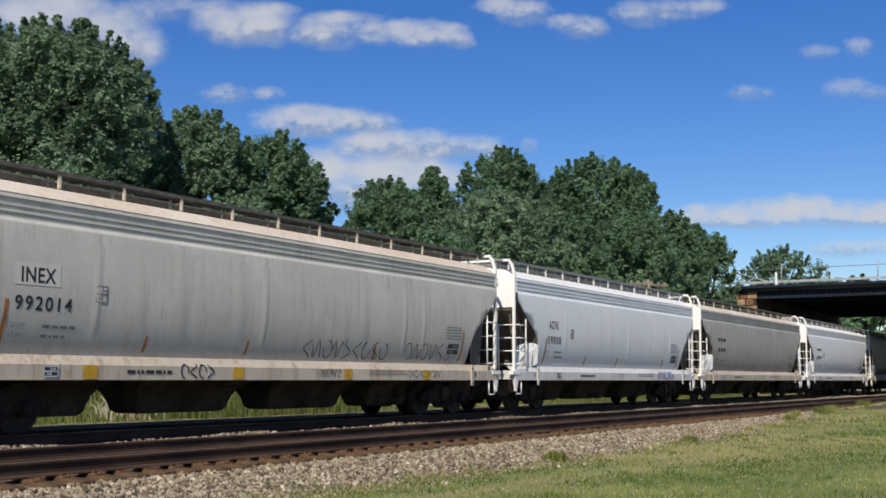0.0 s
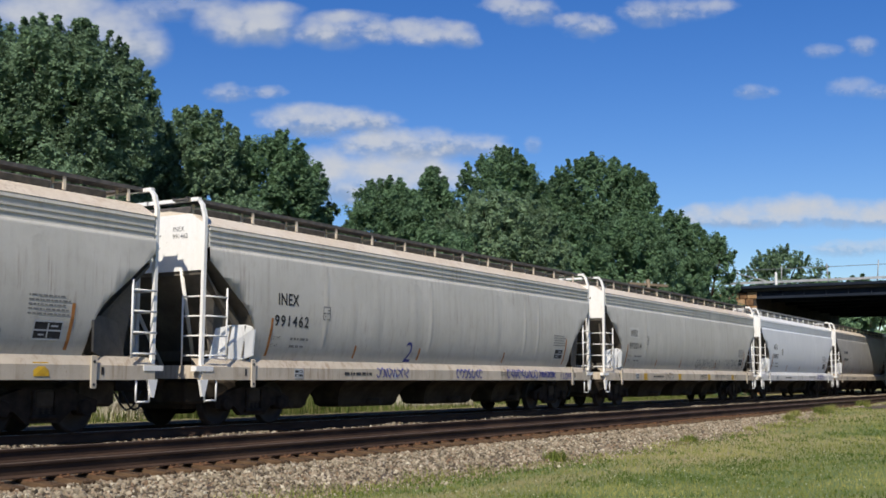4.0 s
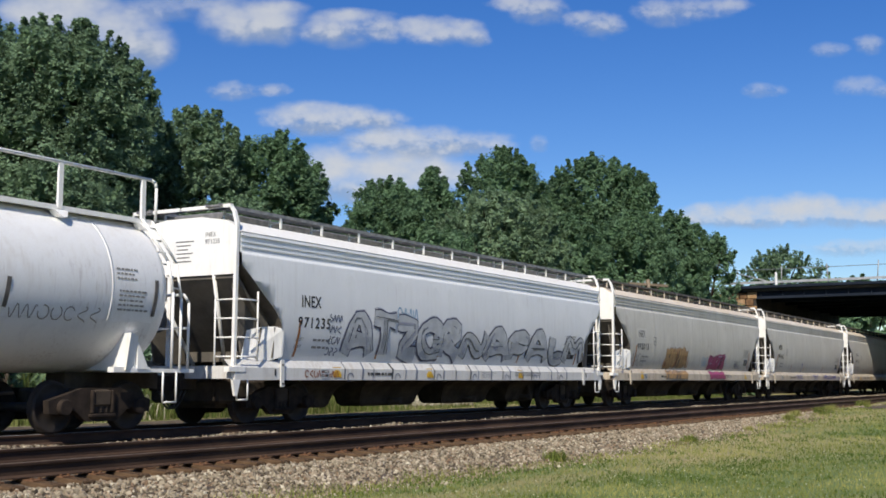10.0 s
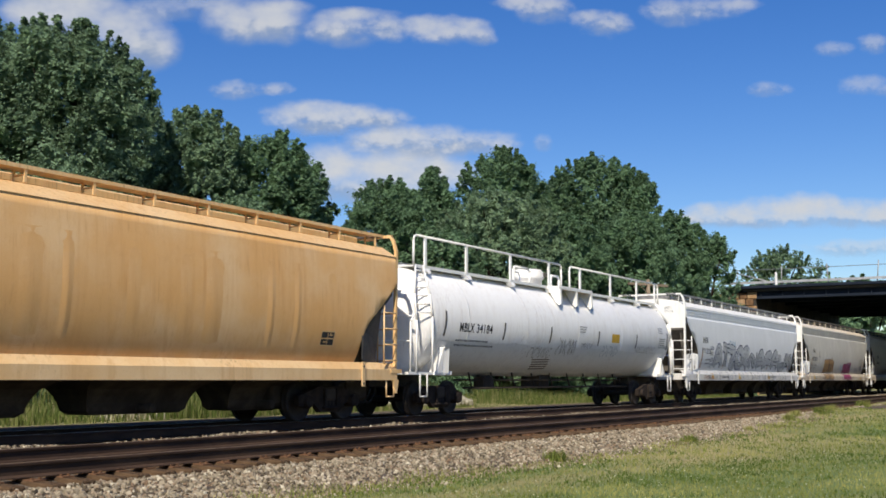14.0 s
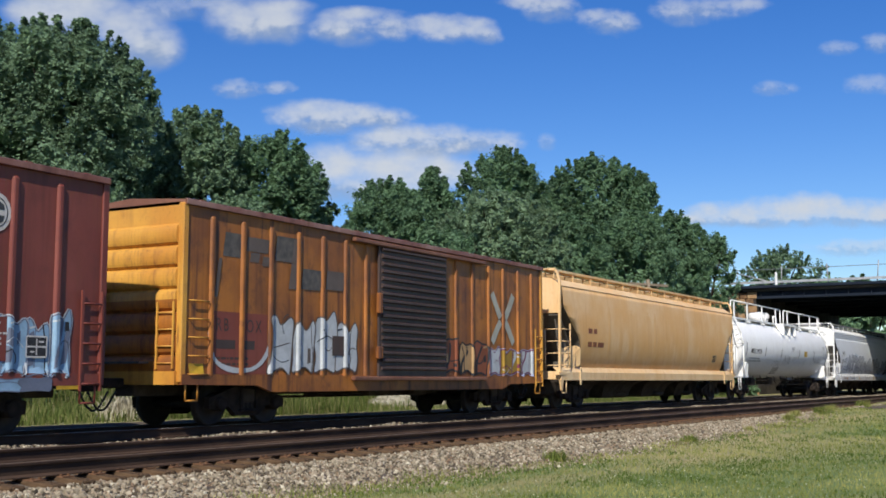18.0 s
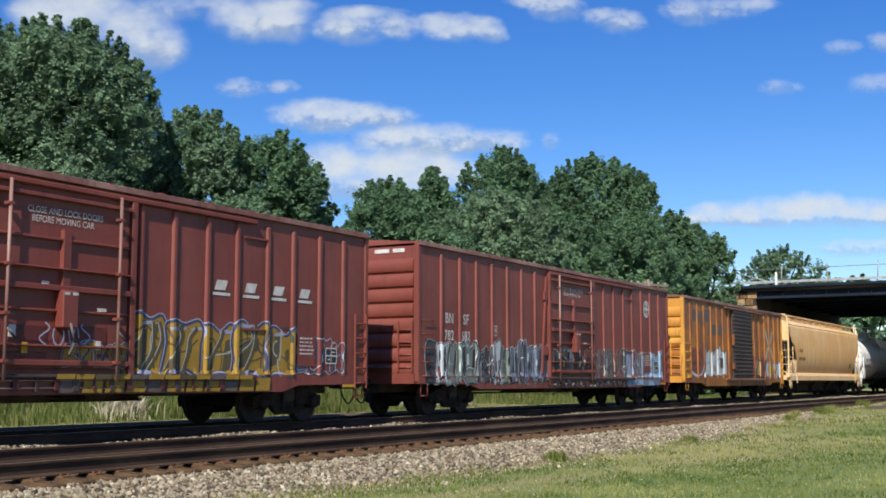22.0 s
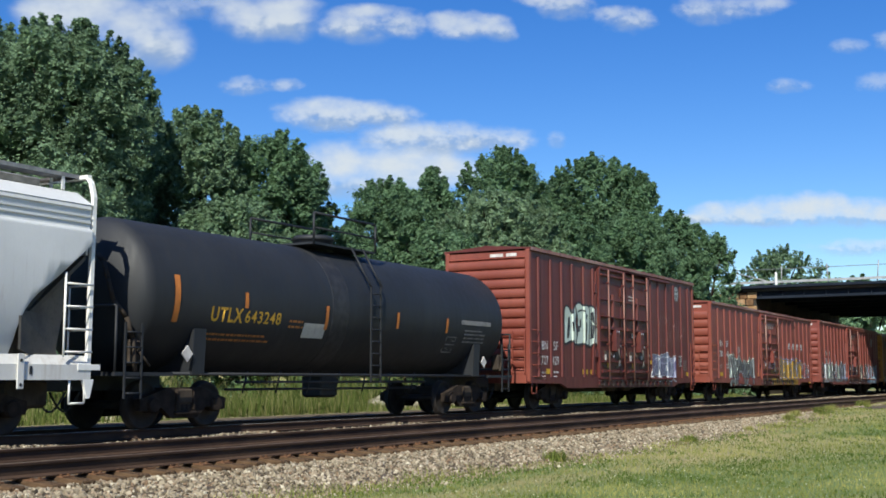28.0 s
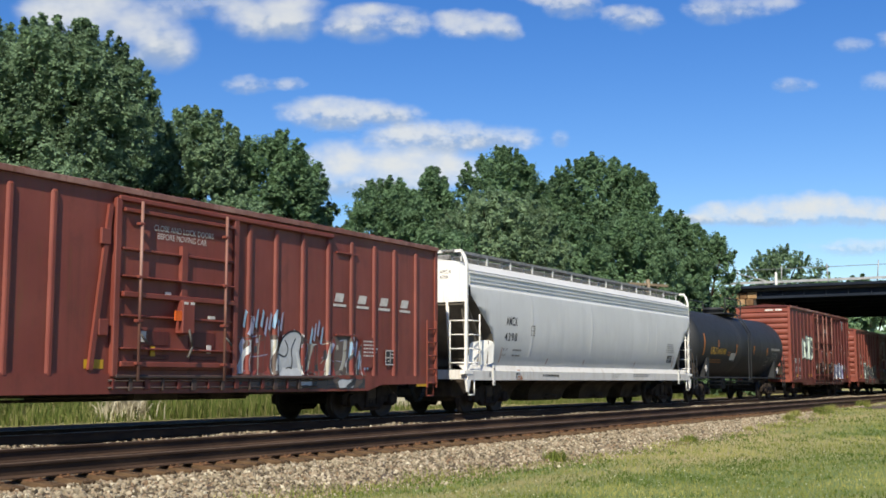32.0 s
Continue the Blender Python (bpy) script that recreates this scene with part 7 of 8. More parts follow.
def red_car(label, length, eave, mid, body, endm, ribs, door_x, door_w, mark, num, rods=(-0.37, 0.39), sign=1.7, mz=0.0, corr=9, blank=0.42):
    c, he, hw = boxcar("boxcar", label, length, eave, body, endm, body, G_B, True, door_x, door_w, ribs, corr, blank)
    if len(rods) == 0:
        for s in (-1, 1):
            plug_door(c, door_x + s * door_w / 4, door_w / 2 - 0.1, eave, 1.46, body, (-0.27, 0.36))
    else:
        plug_door(c, door_x, door_w, eave, 1.46, body, rods)
    p0, p1 = ribs[0] + 0.22, ribs[1] + 0.20
    for text, px, pz, size in ((mark[:2], p0, 2.48, 0.28), (mark[2:], p1, 2.48, 0.28), (num[:3], p0 - 0.04, 2.02, 0.27), (num[3:], p1 - 0.11, 2.02, 0.27)):
        letters(c, text, px, pz + mz, size, hw, m_white, gap=1.1, out=0.012, squeeze=0.84, bold=0.006)
    letters(c, "LD LMT", p0 - 0.03, 1.60 + mz * 0.8, 0.085, hw, m_white, "small_print", 0.012, squeeze=0.8)
    letters(c, "LT WT", p0 - 0.03, 1.46 + mz * 0.8, 0.085, hw, m_white, "small_print", 0.012, squeeze=0.8)
    bars(c, p1, 1.66 + mz * 0.8, 0.34, 2, 0.085, hw, m_white)
    frame_sign(c, -he + 4.14, 2.23, 0.27, 0.27, hw, body, m_white)
    if eave < 4.6:
        letters(c, "CLOSE AND LOCK DOORS", door_x - 0.23 * door_w, eave - 0.66, 0.115, lambda z: 1.512, m_white, "door_notice", squeeze=0.86)
        letters(c, "BEFORE MOVING CAR", door_x - 0.20 * door_w, eave - 0.81, 0.115, lambda z: 1.512, m_white, "door_notice", squeeze=0.86)
    else:
        bars(c, door_x + 0.08 * door_w, eave - 1.0, 0.75, 3, 0.07, lambda z: 1.512, m_white)
    reflectors(c, (-he + 1.43, -he + 4.27, door_x - door_w / 2 - 0.5), 1.22, hw, m_refl_y, 0.46, 0.16)
    reflectors(c, (he - 3.8, he - 0.8), 0.86 if eave < 4.6 else 1.2, hw, m_refl_y, 0.5, 0.16)
    bars(c, -he + 0.3, 0.97, 1.1, 1, 0.06, hw, m_white, seed=4)
    bars(c, -he + 2.0, 0.95, 0.8, 1, 0.05, hw, m_white, seed=8)
    if eave < 4.6:
        part("notice_panel", patch_grid(Build(), [(he - sign - 1.05, 1.24), (he - sign - 0.4, 1.24), (he - sign - 0.4, 1.96), (he - sign - 1.05, 1.96)], hw, 0.034, 1), body, c)
        bars(c, he - sign - 0.97, 1.86, 0.5, 5, 0.05, lambda z: hw(z) + 0.03, m_white, seed=11)
        frame_sign(c, he - sign, 1.32, 0.42, 0.34, lambda z: hw(z) + 0.03, m_black, m_white)
    else:
        bars(c, he - 1.5, 1.72, 0.6, 5, 0.05, hw, m_print, seed=11)
        frame_sign(c, he - sign, 1.52, 0.42, 0.40, lambda z: hw(z) + 0.03, m_black, m_white)
    # door guides, pipes and brackets along the side sill
    g0, g1 = door_x - door_w / 2 - 0.2, min(he * 0.62, door_x + door_w * 1.45)
    for zz in (0.93, 0.80):
        part("sill_rail", Build().rod((g0, -1.53, zz), (g1, -1.53, zz), 0.02, 6), P_BRDOOR, c)
    for q in range(int((g1 - g0) / 0.42)):
        part("sill_bracket", Build().bevelbox((g0 + 0.1 + q * 0.42, -1.53, 0.86), (0.05 + 0.04 * (q % 3), 0.07, 0.2 + 0.05 * (q % 2)), 0.01), (P_RED2, P_BRDOOR)[q % 2], c)
    for zz in (1.98, 3.9):
        if eave < 4.6:
            part("track_tie", Build().bevelbox((5.45, -1.49, zz), (0.85, 0.05, 0.05), 0.01), body, c)
    e = Build()
    for y0, wd in ((-1.05, 0.36), (-0.58, 0.46)):
        e.box((-he - 0.006, y0 + wd / 2, eave - 0.17), (0.02, wd, 0.10))
    part("end_print", e, m_white, c)
    roll(c, mid)
    return c, he, hw


def word_bar(car, x, z, hw):
    """One slanted block of the maker's word, underlined."""
    w = part("word_block", patch_grid(Build(), [(x + 0.05, z + 0.11), (x + 0.38, z + 0.11), (x + 0.46, z + 0.31), (x + 0.13, z + 0.31)], hw, 0.012, 1), m_white, car, "slanted white letter block")
    part("underline", patch_grid(Build(), [(x, z), (x + 0.52, z), (x + 0.54, z + 0.06), (x + 0.02, z + 0.06)], hw, 0.012, 1), m_white, w)


R60 = [-8.42, -7.41, -6.46, -5.5, -4.54, -3.58, -2.65, 2.9, 3.83, 4.78, 5.64, 6.6, 7.57, 8.52]
R60B = [-8.62, -7.62, -6.7, -5.75, -4.81, -3.88, -2.94, 2.1, 2.98, 3.94, 4.84, 5.83, 6.72, 7.7, 8.63]
c, he, hw = red_car("brown-red plug-door boxcar with a long row of graffiti", 19.2, 4.5, -121.98, P_RED, P_RED, R60, 0.1, 3.4, "BNSF", "782682")
piece(c, -9.2, -4.4, 0.80, 2.02, 9, (SPRAY["moss"], SPRAY["grey"], SPRAY["ash"], SPRAY["moss"], SPRAY["silver"],), SPRAY["pearl"], SPRAY["black"], hw, 81, "grey and black graffiti edged in cream", R60, 0.018, 0.028, sharp=0.85, inks=(SPRAY["black"], SPRAY["ash"], SPRAY["pearl"], SPRAY["brick"], SPRAY["pearl"], SPRAY["mint"],), detail=6, shade=SPRAY["black"])
piece(c, -4.35, -1.7, 0.80, 2.06, 5, (SPRAY["slate"], SPRAY["slate"], SPRAY["grey"],), SPRAY["pearl"], SPRAY["black"], hw, 91, "slate blue graffiti edged in cream", R60, 0.026, 0.03, sharp=0.9, inks=(SPRAY["black"], SPRAY["pearl"], SPRAY["ash"],), detail=5, shade=SPRAY["ash"])
piece(c, 1.95, 5.0, 0.80, 2.02, 7, (SPRAY["taupe"], SPRAY["ash"], SPRAY["brick"],), SPRAY["sand"], SPRAY["black"], hw, 82, "muted taupe graffiti with thin cream outlines", R60, 0.014, 0.022, sharp=0.9, inks=(SPRAY["sand"], SPRAY["black"], SPRAY["taupe"], SPRAY["pearl"],), detail=6, shade=SPRAY["ash"])
piece(c, 5.0, 8.85, 0.98, 2.05, 8, (SPRAY["skyblue"], SPRAY["lilac"], SPRAY["skyblue"], SPRAY["brick"], SPRAY["taupe"],), SPRAY["pearl"], SPRAY["slate"], hw, 83, "pale blue graffiti edged in white", R60, 0.018, 0.028, sharp=0.8, inks=(SPRAY["black"], SPRAY["pearl"], SPRAY["slate"], SPRAY["skyblue"],), detail=5, shade=SPRAY["slate"])
piece(c, 4.9, 8.4, 0.74, 0.98, 6, (SPRAY["skyblue"], SPRAY["slate"]), None, SPRAY["slate"], hw, 92, "pale blue graffiti along the sill", line=0.02, detail=1)
piece(c, -1.35, 1.6, 1.16, 1.98, 6, (SPRAY["taupe"], SPRAY["ash"], SPRAY["brick"], SPRAY["slate"],), SPRAY["sand"], SPRAY["black"], lambda z: 1.51, 93, "muted grey graffiti across the door", (), 0.012, 0.018, inks=(SPRAY["sand"], SPRAY["black"], SPRAY["taupe"],), detail=5, shade=SPRAY["black"])
EX, EZ = 7.2, 3.65
emb = part("round_emblem", patch_grid(Build(), [(EX + 0.31 * math.cos(k * math.pi / 12), EZ + 0.33 * math.sin(k * math.pi / 12)) for k in range(24)], hw, 0.012, 1), m_white, c, "round white railway emblem")
ei = stroke(Build(), [(EX + 0.235 * math.cos(k * math.pi / 12), EZ + 0.25 * math.sin(k * math.pi / 12)) for k in range(25)], 0.02, hw, 0.016)
for ax, az in ((-1, -1), (-1, 1), (1, -1), (1, 1)):
    patch_grid(ei, [(EX + ax * 0.045, EZ + az * 0.045), (EX + ax * 0.18, EZ + az * 0.05), (EX + ax * 0.15, EZ + az * 0.14), (EX + ax * 0.05, EZ + az * 0.19)], hw, 0.016, 1)
part("emblem_figure", ei, SPRAY["ash"], emb)
rng = random.Random(8)
for q in range(80):
    x, z = rng.uniform(-4.2, 5.0), rng.choice((0.74, 0.80, 0.87, 0.93))
    wd, h = rng.uniform(0.05, 0.22), rng.uniform(0.02, 0.05)
    part("paint_fleck", patch_grid(Build(), [(x, z), (x + wd, z), (x + wd * 0.9, z + h), (x + 0.02, z + h)], lambda v: 1.56, 0.002 + 0.00005 * q, 1), SPRAY[rng.choice(("sand", "ash", "slate", "taupe", "pearl", "black"))], c)
c, he, hw = red_car("brown-red plug-door boxcar with grey and yellow graffiti", 19.25, 4.4, -143.58, P_RED, P_RED3, R60B, 0.17, 3.2, "BNSF", "780648")
piece(c, -6.95, -2.95, 0.72, 2.06, 5, (SPRAY["ash"], SPRAY["ash"], SPRAY["grey"],), SPRAY["mint"], SPRAY["black"], hw, 84, "dark grey graffiti edged in mint", R60B, 0.040, 0.03, sharp=0.9, inks=(SPRAY["mint"], SPRAY["black"], SPRAY["pearl"], SPRAY["mint"],), detail=5, shade=SPRAY["black"])
for x, r in ((-5.25, 0.46), (-3.7, 0.36)):
    ring = [(x + r * 1.25 * math.cos(q * math.pi / 12), 0.76 + r * 1.3 * math.sin(q * math.pi / 12)) for q in range(13)]
    g = part("graffiti", patch_grid(Build(), ring, hw, 0.034, 2), SPRAY["brick"], c, "red sprayed half disc")
    part("outline", stroke(Build(), ring, 0.12, hw, 0.037), SPRAY["ash"], g)
    part("highlight", stroke(Build(), ring, 0.025, hw, 0.040), SPRAY["pearl"], g)
piece(c, 1.75, 6.8, 0.98, 2.16, 5, (SPRAY["yellow"],), SPRAY["lilac"], SPRAY["ink"], hw, 85, "gold graffiti edged in blue and white", R60B, 0.026, 0.055, sharp=0.3, inks=(SPRAY["ash"], SPRAY["olive"], SPRAY["taupe"], SPRAY["olive"], SPRAY["sand"],), detail=9, shade=SPRAY["olive"])
for q in range(11):
    x = 0.2 + q * 0.52
    part("graffiti", patch_grid(Build(), [(x, 0.72), (x + 0.46, 0.72), (x + 0.5, 0.95 + 0.04 * (q % 3)), (x + 0.06, 0.98)], hw, 0.045, 1), SPRAY["yellow" if q % 4 else "taupe"], c, "gold spray paint on the sill")
piece(c, 6.85, 8.6, 1.05, 1.85, 4, (SPRAY["slate"], SPRAY["pearl"], SPRAY["brick"],), SPRAY["pearl"], SPRAY["ink"], hw, 86, "small blue-grey tag", R60B, 0.018, 0.025, inks=(SPRAY["pearl"], SPRAY["ink"],), detail=3, shade=SPRAY["ink"])
piece(c, 0.3, 1.75, 1.16, 1.6, 4, (SPRAY["yellow"], SPRAY["taupe"]), SPRAY["lilac"], SPRAY["ash"], lambda z: 1.51, 94, "gold graffiti along the foot of the door", (), 0.015, 0.02)
for q in range(12):
    x = 0.1 + q * 0.43
    part("graffiti", patch_grid(Build(), [(x, 0.955), (x + 0.40, 0.955), (x + 0.42, 1.043), (x + 0.02, 1.043)], lambda z: 1.46, 0.144, 1), SPRAY[("yellow", "yellow", "olive", "yellow", "taupe")[q % 5]], c, "gold spray paint on the door track")
scribble(c, -0.3, 1.5, 1.2, 0.4, SPRAY["lilac"], lambda z: 1.55, 96, 4, 0.03)
for k in range(4):
    word_bar(c, 4.10 + k * 0.93, 2.64, hw)
R50 = [-7.3, -6.4, -5.55, -4.7, -3.75, -2.95, 2.75, 3.63, 4.56, 5.44, 6.35, 7.24]
c, he, hw = red_car("tall dark red boxcar with a pale throw-up", 15.9, 5.0, -163.65, P_RED2, P_RED3, R50, -0.1, 4.8, "BNSF", "727429", (), sign=2.05, mz=-0.58, corr=13, blank=0.25)
piece(c, -5.35, -2.35, 2.02, 3.58, 3, (SPRAY["mint"],), None, SPRAY["black"], hw, 87, "pale mint bubble graffiti outlined in black", R50, 0.03, 0.07, sharp=0.1, inks=(SPRAY["ash"], SPRAY["mint"],), detail=3, shade=SPRAY["black"])
piece(c, 2.75, 5.5, 1.02, 2.0, 3, (SPRAY["slate"], SPRAY["lilac"], SPRAY["slate"],), SPRAY["pearl"], SPRAY["ink"], hw, 88, "violet bubble graffiti edged in white", R50, 0.022, 0.035, sharp=0.1, inks=(SPRAY["ink"], SPRAY["pearl"], SPRAY["slate"], SPRAY["lilac"], SPRAY["purple"], SPRAY["pearl"],), detail=12, shade=SPRAY["purple"])
scallop = [(2.62 + 0.052 * q, 1.02 - 0.13 * abs(math.sin(q * 0.26))) for q in range(56)]
part("graffiti", over_posts(stroke(Build(), scallop, 0.035, hw, 0.030), R50), SPRAY["pearl"], c, "white scalloped sprayed line")
scribble(c, 3.1, 2.25, 2.3, 0.7, SPRAY["chalk"], hw, 95, 5, 0.013, posts=R50)
scribble(c, 3.4, 3.0, 1.6, 0.5, SPRAY["chalk"], hw, 97, 4, 0.011, posts=R50)
scribble(c, 5.3, 2.5, 1.4, 0.9, SPRAY["chalk"], hw, 89, 4, 0.012, posts=R50)
emb = part("round_emblem", patch_grid(Build(), [(5.82 + 0.27 * math.cos(k * math.pi / 12), 4.46 + 0.29 * math.sin(k * math.pi / 12)) for k in range(24)], hw, 0.012, 1), SPRAY["silver"], c, "round faded railway emblem")
ei = stroke(Build(), [(5.82 + 0.22 * math.cos(k * math.pi / 12), 4.46 + 0.24 * math.sin(k * math.pi / 12)) for k in range(25)], 0.03, hw, 0.016)
for ax, az in ((-1, -1), (-1, 1), (1, -1), (1, 1)):
    patch_grid(ei, [(5.82 + ax * 0.03, 4.46 + az * 0.03), (5.82 + ax * 0.15, 4.46 + az * 0.04), (5.82 + ax * 0.12, 4.46 + az * 0.14), (5.82 + ax * 0.03, 4.46 + az * 0.18)], hw, 0.016, 1)
part("emblem_figure", ei, SPRAY["black"], emb)
for k, (px, pz) in enumerate(((-1.35, 1.75), (-1.2, 2.2), (-0.3, 1.6), (0.5, 2.5), (0.55, 2.75), (1.4, 1.7), (2.2, 1.9), (2.4, 1.55))):
    part("sticker", patch_grid(Build(), [(px, pz), (px + 0.14 + 0.05 * (k % 3), pz), (px + 0.14 + 0.05 * (k % 3), pz + 0.08 + 0.07 * (k % 2)), (px, pz + 0.08 + 0.07 * (k % 2))], lambda z: 1.55, 0.002, 1), (SPRAY["silver"], m_refl_y, SPRAY["sand"])[k % 3], c)
# black tank car
c = thing("tank_car", "matt black tank car with yellow lettering", "tank car", G_T)
BR, BZc = 1.52, 2.60
bhw = tank_hw(BR, BZc)
tank_shell(c, -7.65, 7.65, BR, BZc, P_TANKB)
part("weld_band", Build().turn([(BR + 0.002, -1.38), (BR + 0.003, -1.36), (BR + 0.003, -0.72), (BR + 0.002, -0.70)], "x", 40, (0, 0, BZc)), m_black, c, "dark sooty band round the shell")
part("dome", Build().turn([(0.5, 0.0), (0.5, 0.3), (0.55, 0.32), (0.45, 0.42), (0.05, 0.46)], "z", 16, (-0.15, 0, 4.05)), P_TANKB, c)
part("platform", Build().box((-0.1, 0, 4.14), (2.6, 1.9, 0.05)), P_TANKB, c)
for s in (-1, 1):
    part("platform_rail", Build().path([(-1.4, s * 0.95, 4.14), (-1.4, s * 0.95, 4.85), (1.2, s * 0.95, 4.85), (1.2, s * 0.95, 4.14)], 0.03).rod((-1.4, s * 0.95, 4.5), (1.2, s * 0.95, 4.5), 0.022), P_TANKB, c)
ladder(c, 0.25, -1.62, 0.9, 3.2, 0.42, 8, P_TANKB)
part("upper_ladder", Build().path([(0.0, -1.62, 3.2), (0.0, -1.05, 4.14)], 0.025).path([(0.5, -1.62, 3.2), (0.5, -1.05, 4.14)], 0.025), P_TANKB, c)
for d in (-1, 1):
    part("stub_sill", Build().box((d * 7.1, 0, 0.92), (3.0, 0.5, 0.36)), P_TANKB, c)
    part("end_deck", Build().box((d * 7.2, 0, 1.05), (1.5, 2.8, 0.07)), P_TANKB, c)
    part("saddle", Build().loft([[(d * x, -1.38, 1.05), (d * x, 1.38, 1.05), (d * x, 1.42, 1.95), (d * x, 0, 1.12), (d * x, -1.42, 1.95)] for x in (5.55, 5.9)]), P_TANKB, c)
    ladder(c, d * 7.5, -1.4, 0.6, 2.0, 0.42, 5, P_TANKB)
    part("end_railing", Build().path([(d * 7.9, -1.35, 1.05), (d * 7.9, -1.35, 2.3), (d * 7.9, 1.35, 2.3), (d * 7.9, 1.35, 1.05)], 0.028), P_TANKB, c)
    part("diamond_placard", Build().loft([[(d * 6.1 + 0.16 * q, -1.42 + 0.0, 1.45 + 0.16 * w) for q, w in ((-1, 0), (0, -1), (1, 0), (0, 1))], [(d * 6.1 + 0.16 * q, -1.44, 1.45 + 0.16 * w) for q, w in ((-1, 0), (0, -1), (1, 0), (0, 1))]]), m_white, c)
    part("air_hose", Build().path([(d * 7.6, -0.5, 3.3), (d * 7.72, -0.8, 3.15), (d * 7.8, -1.0, 2.8), (d * 7.74, -1.1, 2.4), (d * 7.55, -1.25, 2.1), (d * 7.45, -1.32, 1.7), (d * 7.4, -1.35, 1.1)], 0.045, 8), m_under, c)
    part("end_valve", Build().bevelbox((d * 7.35, -1.2, 1.45), (0.3, 0.25, 0.5), 0.06).rod((d * 7.35, -1.36, 1.5), (d * 7.1, -1.42, 1.2), 0.03), m_under, c)
    coupler(c, d * 8.0, d)
    truck(c, d * 5.75)
part("side_rail", Build().rod((-6.4, -1.3, 1.06), (6.4, -1.3, 1.06), 0.035), P_TANKB, c)
part("belly_pipe", Build().rod((-3.9, -0.5, 0.74), (3.9, -0.5, 0.74), 0.03).rod((-3.9, -0.8, 0.9), (3.9, -0.8, 0.9), 0.03), P_TANKB, c)
for k in range(7):
    part("pipe_hanger", Build().rod((-3.5 + 1.15 * k, -0.65, 0.66), (-3.5 + 1.15 * k + 0.1, -0.7, 1.15), 0.022), P_TANKB, c)
part("bottom_outlet", Build().bevelbox((0.2, 0, 0.82), (0.7, 0.6, 0.6), 0.06), P_TANKB, c)
letters(c, "UTLX", -5.5, 2.12, 0.29, bhw, m_yellow, gap=1.15, width=0.97, bold=0.01)
letters(c, "643248", -4.45, 2.13, 0.25, bhw, m_yellow, gap=1.15, width=1.18, bold=0.005)
bars(c, -5.5, 1.86, 2.2, 2, 0.06, bhw, m_refl_o)
bars(c, -2.95, 2.22, 0.55, 2, 0.07, bhw, m_refl_o, seed=7)
for x, z0, z1 in ((-6.5, 2.05, 2.96), (-4.45, 2.42, 2.74), (-1.6, 2.08, 2.62), (1.41, 2.22, 2.62), (3.88, 2.2, 2.58)):
    part("marker_bar", stroke(Build(), densify([(x, z0), (x, z1)], 0.06), 0.15 if x < -6 else 0.11, bhw, 0.014), SPRAY["amber"], c)
part("white_panel", patch_grid(Build(), [(-2.4, 1.88), (-1.58, 1.88), (-1.58, 2.20), (-2.4, 2.20)], bhw, 0.012, 3), P_GREY, c, "grey notice panel")
part("print_strip", patch_grid(Build(), [(4.65, 2.46), (6.35, 2.46), (6.35, 2.58), (4.65, 2.58)], bhw, 0.010, 2), m_print, c, "pale grey notice strip")
bars(c, 4.9, 2.3, 1.2, 4, 0.06, bhw, m_print)
frame_sign(c, 4.0, 1.7, 0.5, 0.4, bhw, m_black, m_print)
roll(c, -180.61)
# clean grey hopper
c, he = hopper("covered_hopper", "clean light grey covered hopper with white ends", 19.5, P_CLEAN, P_SILLW, P_WHITE, P_CLEAN, G_H)
hopper_marks(c, he, "AMCX", "4398", lx=2.15, streak=0.55)
part("orange_mark", patch_grid(Build(), [(-6.6, 0.96), (-6.2, 0.96), (-6.3, 1.25), (-6.5, 1.25)], sill_hw, 0.008, 1), m_refl_o, c)
roll(c, -198.87)
R60L = [-8.9, -8.0, -7.05, -6.1, -5.15, -4.2, -3.28, 1.91, 2.80, 3.76, 4.72, 5.66, 6.63, 7.53, 8.56]
c, he, hw = red_car("brown-red plug-door boxcar with blue and white graffiti", 19.25, 4.4, -219.65, P_RED, P_RED3, R60L, -0.22, 3.1, "BNSF", "780741", sign=2.5)
piece(c, 1.4, 6.2, 0.98, 1.95, 8, (SPRAY["brick"], SPRAY["brick"], SPRAY["taupe"],), None, SPRAY["taupe"], hw, 101, "muted red-brown graffiti with pale thin strokes", R60L, 0.02, 0.022, sharp=0.9, inks=(SPRAY["sand"], SPRAY["lilac"], SPRAY["taupe"], SPRAY["ash"], SPRAY["pearl"],), detail=8)
fig = [(2.9, 1.02), (2.86, 1.55), (3.05, 1.9), (3.45, 2.04), (3.75, 1.92), (3.62, 1.55), (3.72, 1.02)]
g = part("graffiti", over_posts(patch_grid(Build(), fig, hw, 0.036, 3), R60L), SPRAY["silver"], c, "pale grey sprayed figure shape")
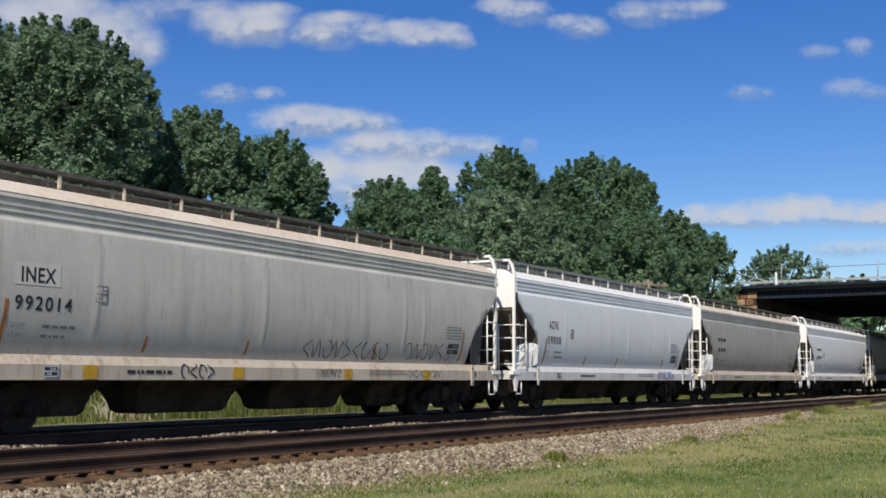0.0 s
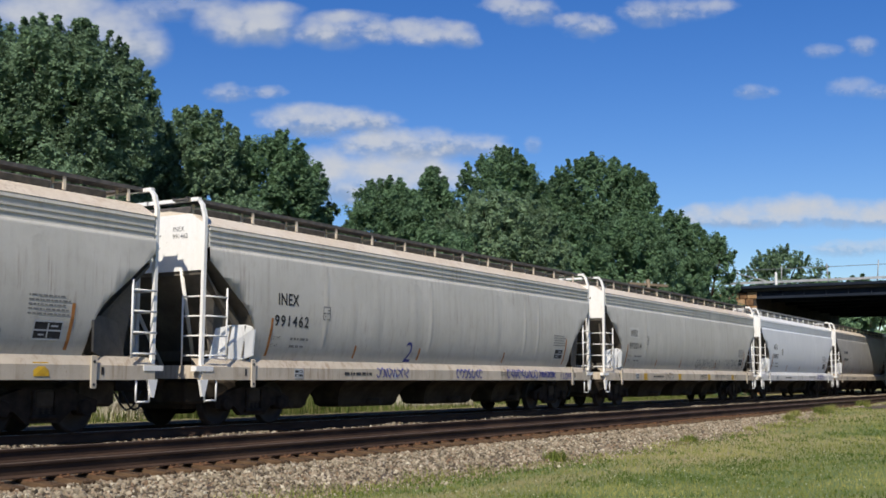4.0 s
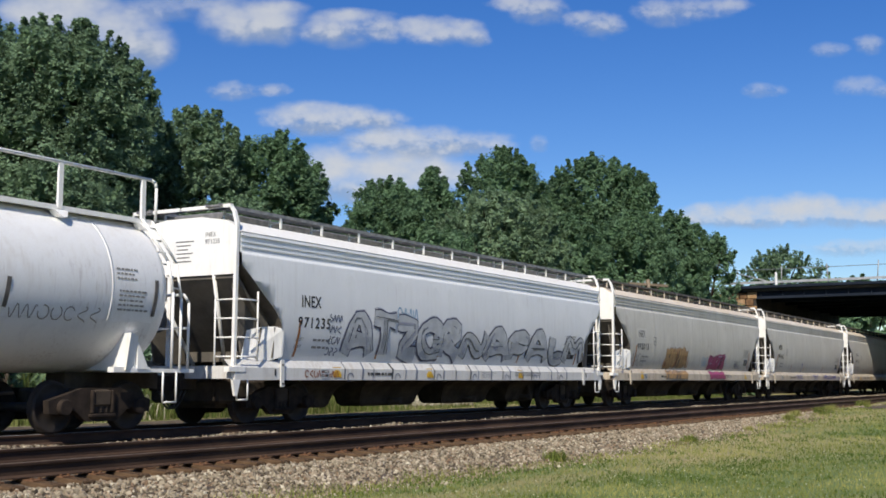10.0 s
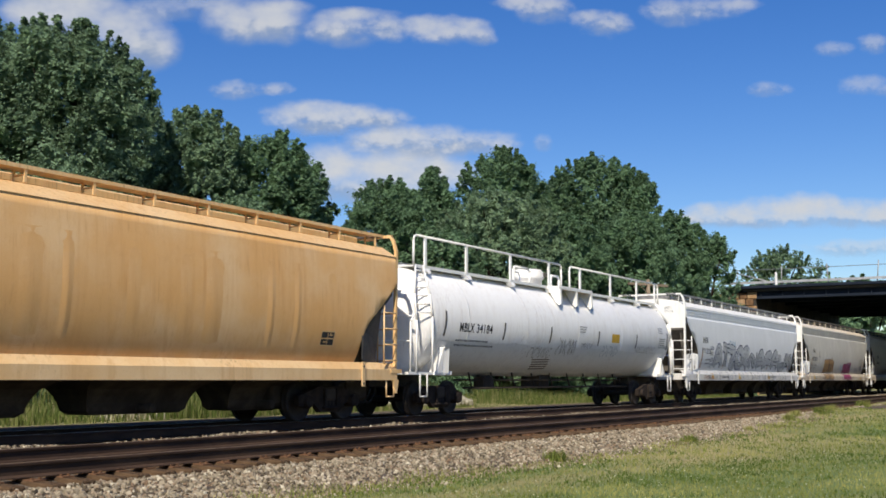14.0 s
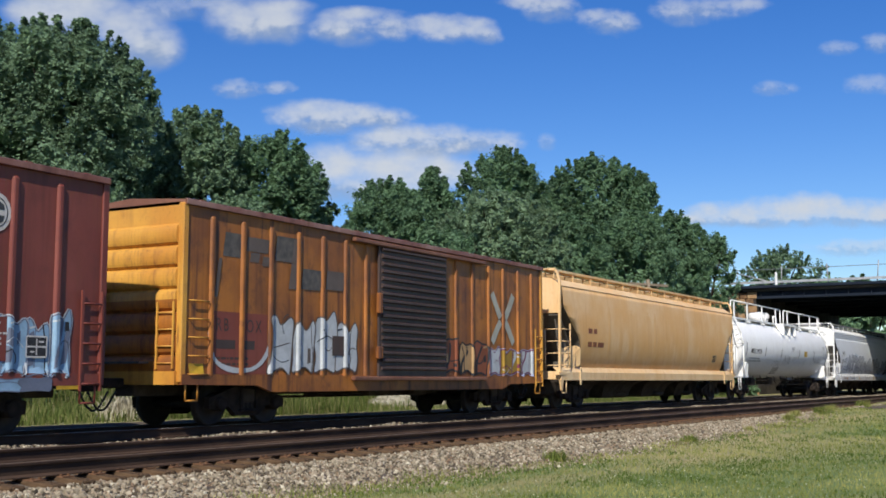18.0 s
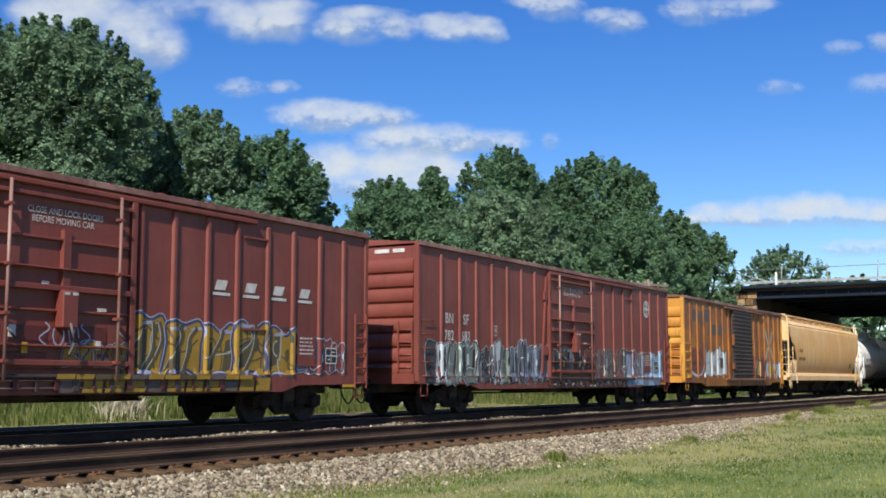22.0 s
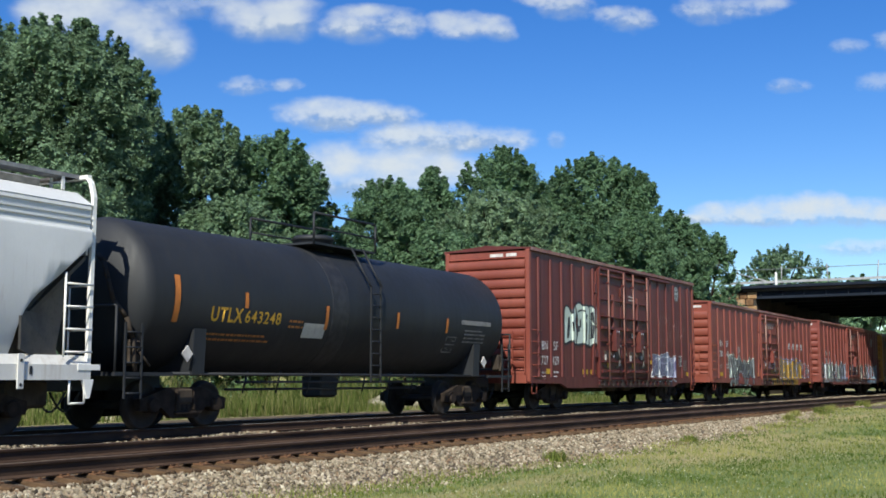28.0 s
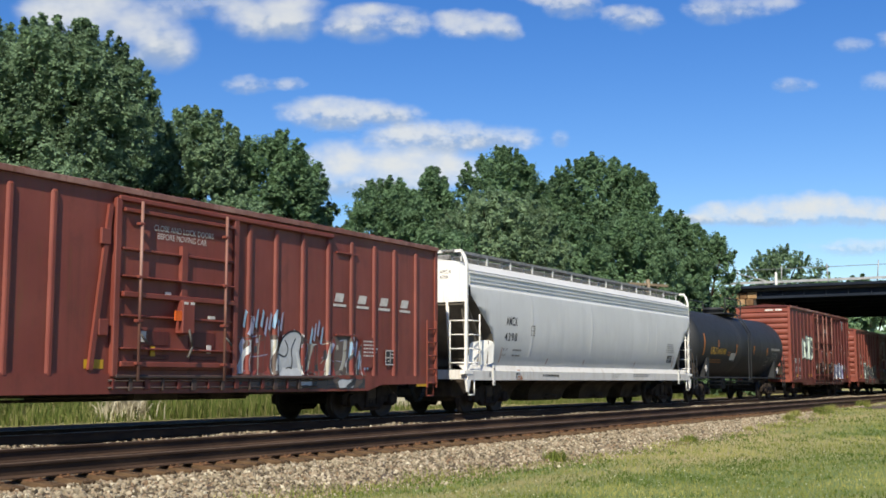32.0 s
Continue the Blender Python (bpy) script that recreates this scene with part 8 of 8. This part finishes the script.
for pts in ([(2.9, 1.5), (3.15, 1.42), (3.25, 1.62), (3.12, 1.8)], [(3.3, 1.1), (3.4, 1.35), (3.32, 1.6), (3.5, 1.85)], [(3.1, 1.05), (3.15, 1.2), (3.35, 1.22), (3.45, 1.08)]):
    part("inner_line", stroke(Build(), soften(pts, 2), 0.03, hw, 0.040), SPRAY["ash"], g)
part("outline", over_posts(stroke(Build(), soften(fig[1:], 2), 0.04, hw, 0.041), R60L), SPRAY["black"], g)
for x, z, n in ((1.75, 1.95, 4), (2.32, 2.0, 6), (4.05, 1.85, 4), (5.55, 1.55, 3), (5.95, 1.25, 4)):
    for q in range(n):
        xx, zz = x + 0.13 * q, z + 0.1 * math.sin(q * 2.1 + x)
        part("spike", over_posts(patch_grid(Build(), [(xx - 0.035, zz), (xx + 0.03, zz - 0.04), (xx + 0.10, zz + 0.30 + 0.08 * (q % 2)), (xx + 0.05, zz + 0.36)], hw, 0.030 + 0.0005 * q, 1), R60L), SPRAY["lilac" if q % 3 else "skyblue"], c)
piece(c, 1.5, 6.2, 0.74, 0.98, 9, (SPRAY["taupe"], SPRAY["brick"], SPRAY["pearl"], SPRAY["taupe"],), None, SPRAY["ash"], hw, 103, "faded graffiti along the sill", line=0.02, detail=1)
part("orange_placard", Build().bevelbox((-0.37, -1.68, 2.15), (0.24, 0.02, 0.19), 0.005), plain("orange_card", (0.70, 0.12, 0.015), (0.6, 0.10, 0.015)), c, "bright orange placard on the door")
for k in range(4):
    word_bar(c, 4.92 + k * 0.95, 2.64, hw)


def run(t):
    """How far the train has rolled at t seconds."""
    u = (t - 16.0) / 16.0
    return 112.5682 + 116.5364 * u + 6.2473 * u ** 2 + 1.804 * u ** 3 - 2.5751 * u ** 4 - 0.0539 * u ** 5 + 2.0461 * u ** 6


def motions():
    for ob, px, py, dx, dy, k in cloud_things:
        walk(ob, [(0.0, cloud_pose(px, py, k)), (16.0, cloud_pose(px + dx / 2, py + dy / 2, k)), (32.0, cloud_pose(px + dx, py + dy, k))])
    for car, mid in CARS:
        walk(car, [(float(t), pose(mid + run(t), YC, 0)) for t in range(33)])
    for w, off in WHEELSETS:
        walk(w, [(k / 15, pose(off, 0, WHEEL_R, 0, math.degrees(run(k / 15) / WHEEL_R) % 360.0)) for k in range(481)])


motions()
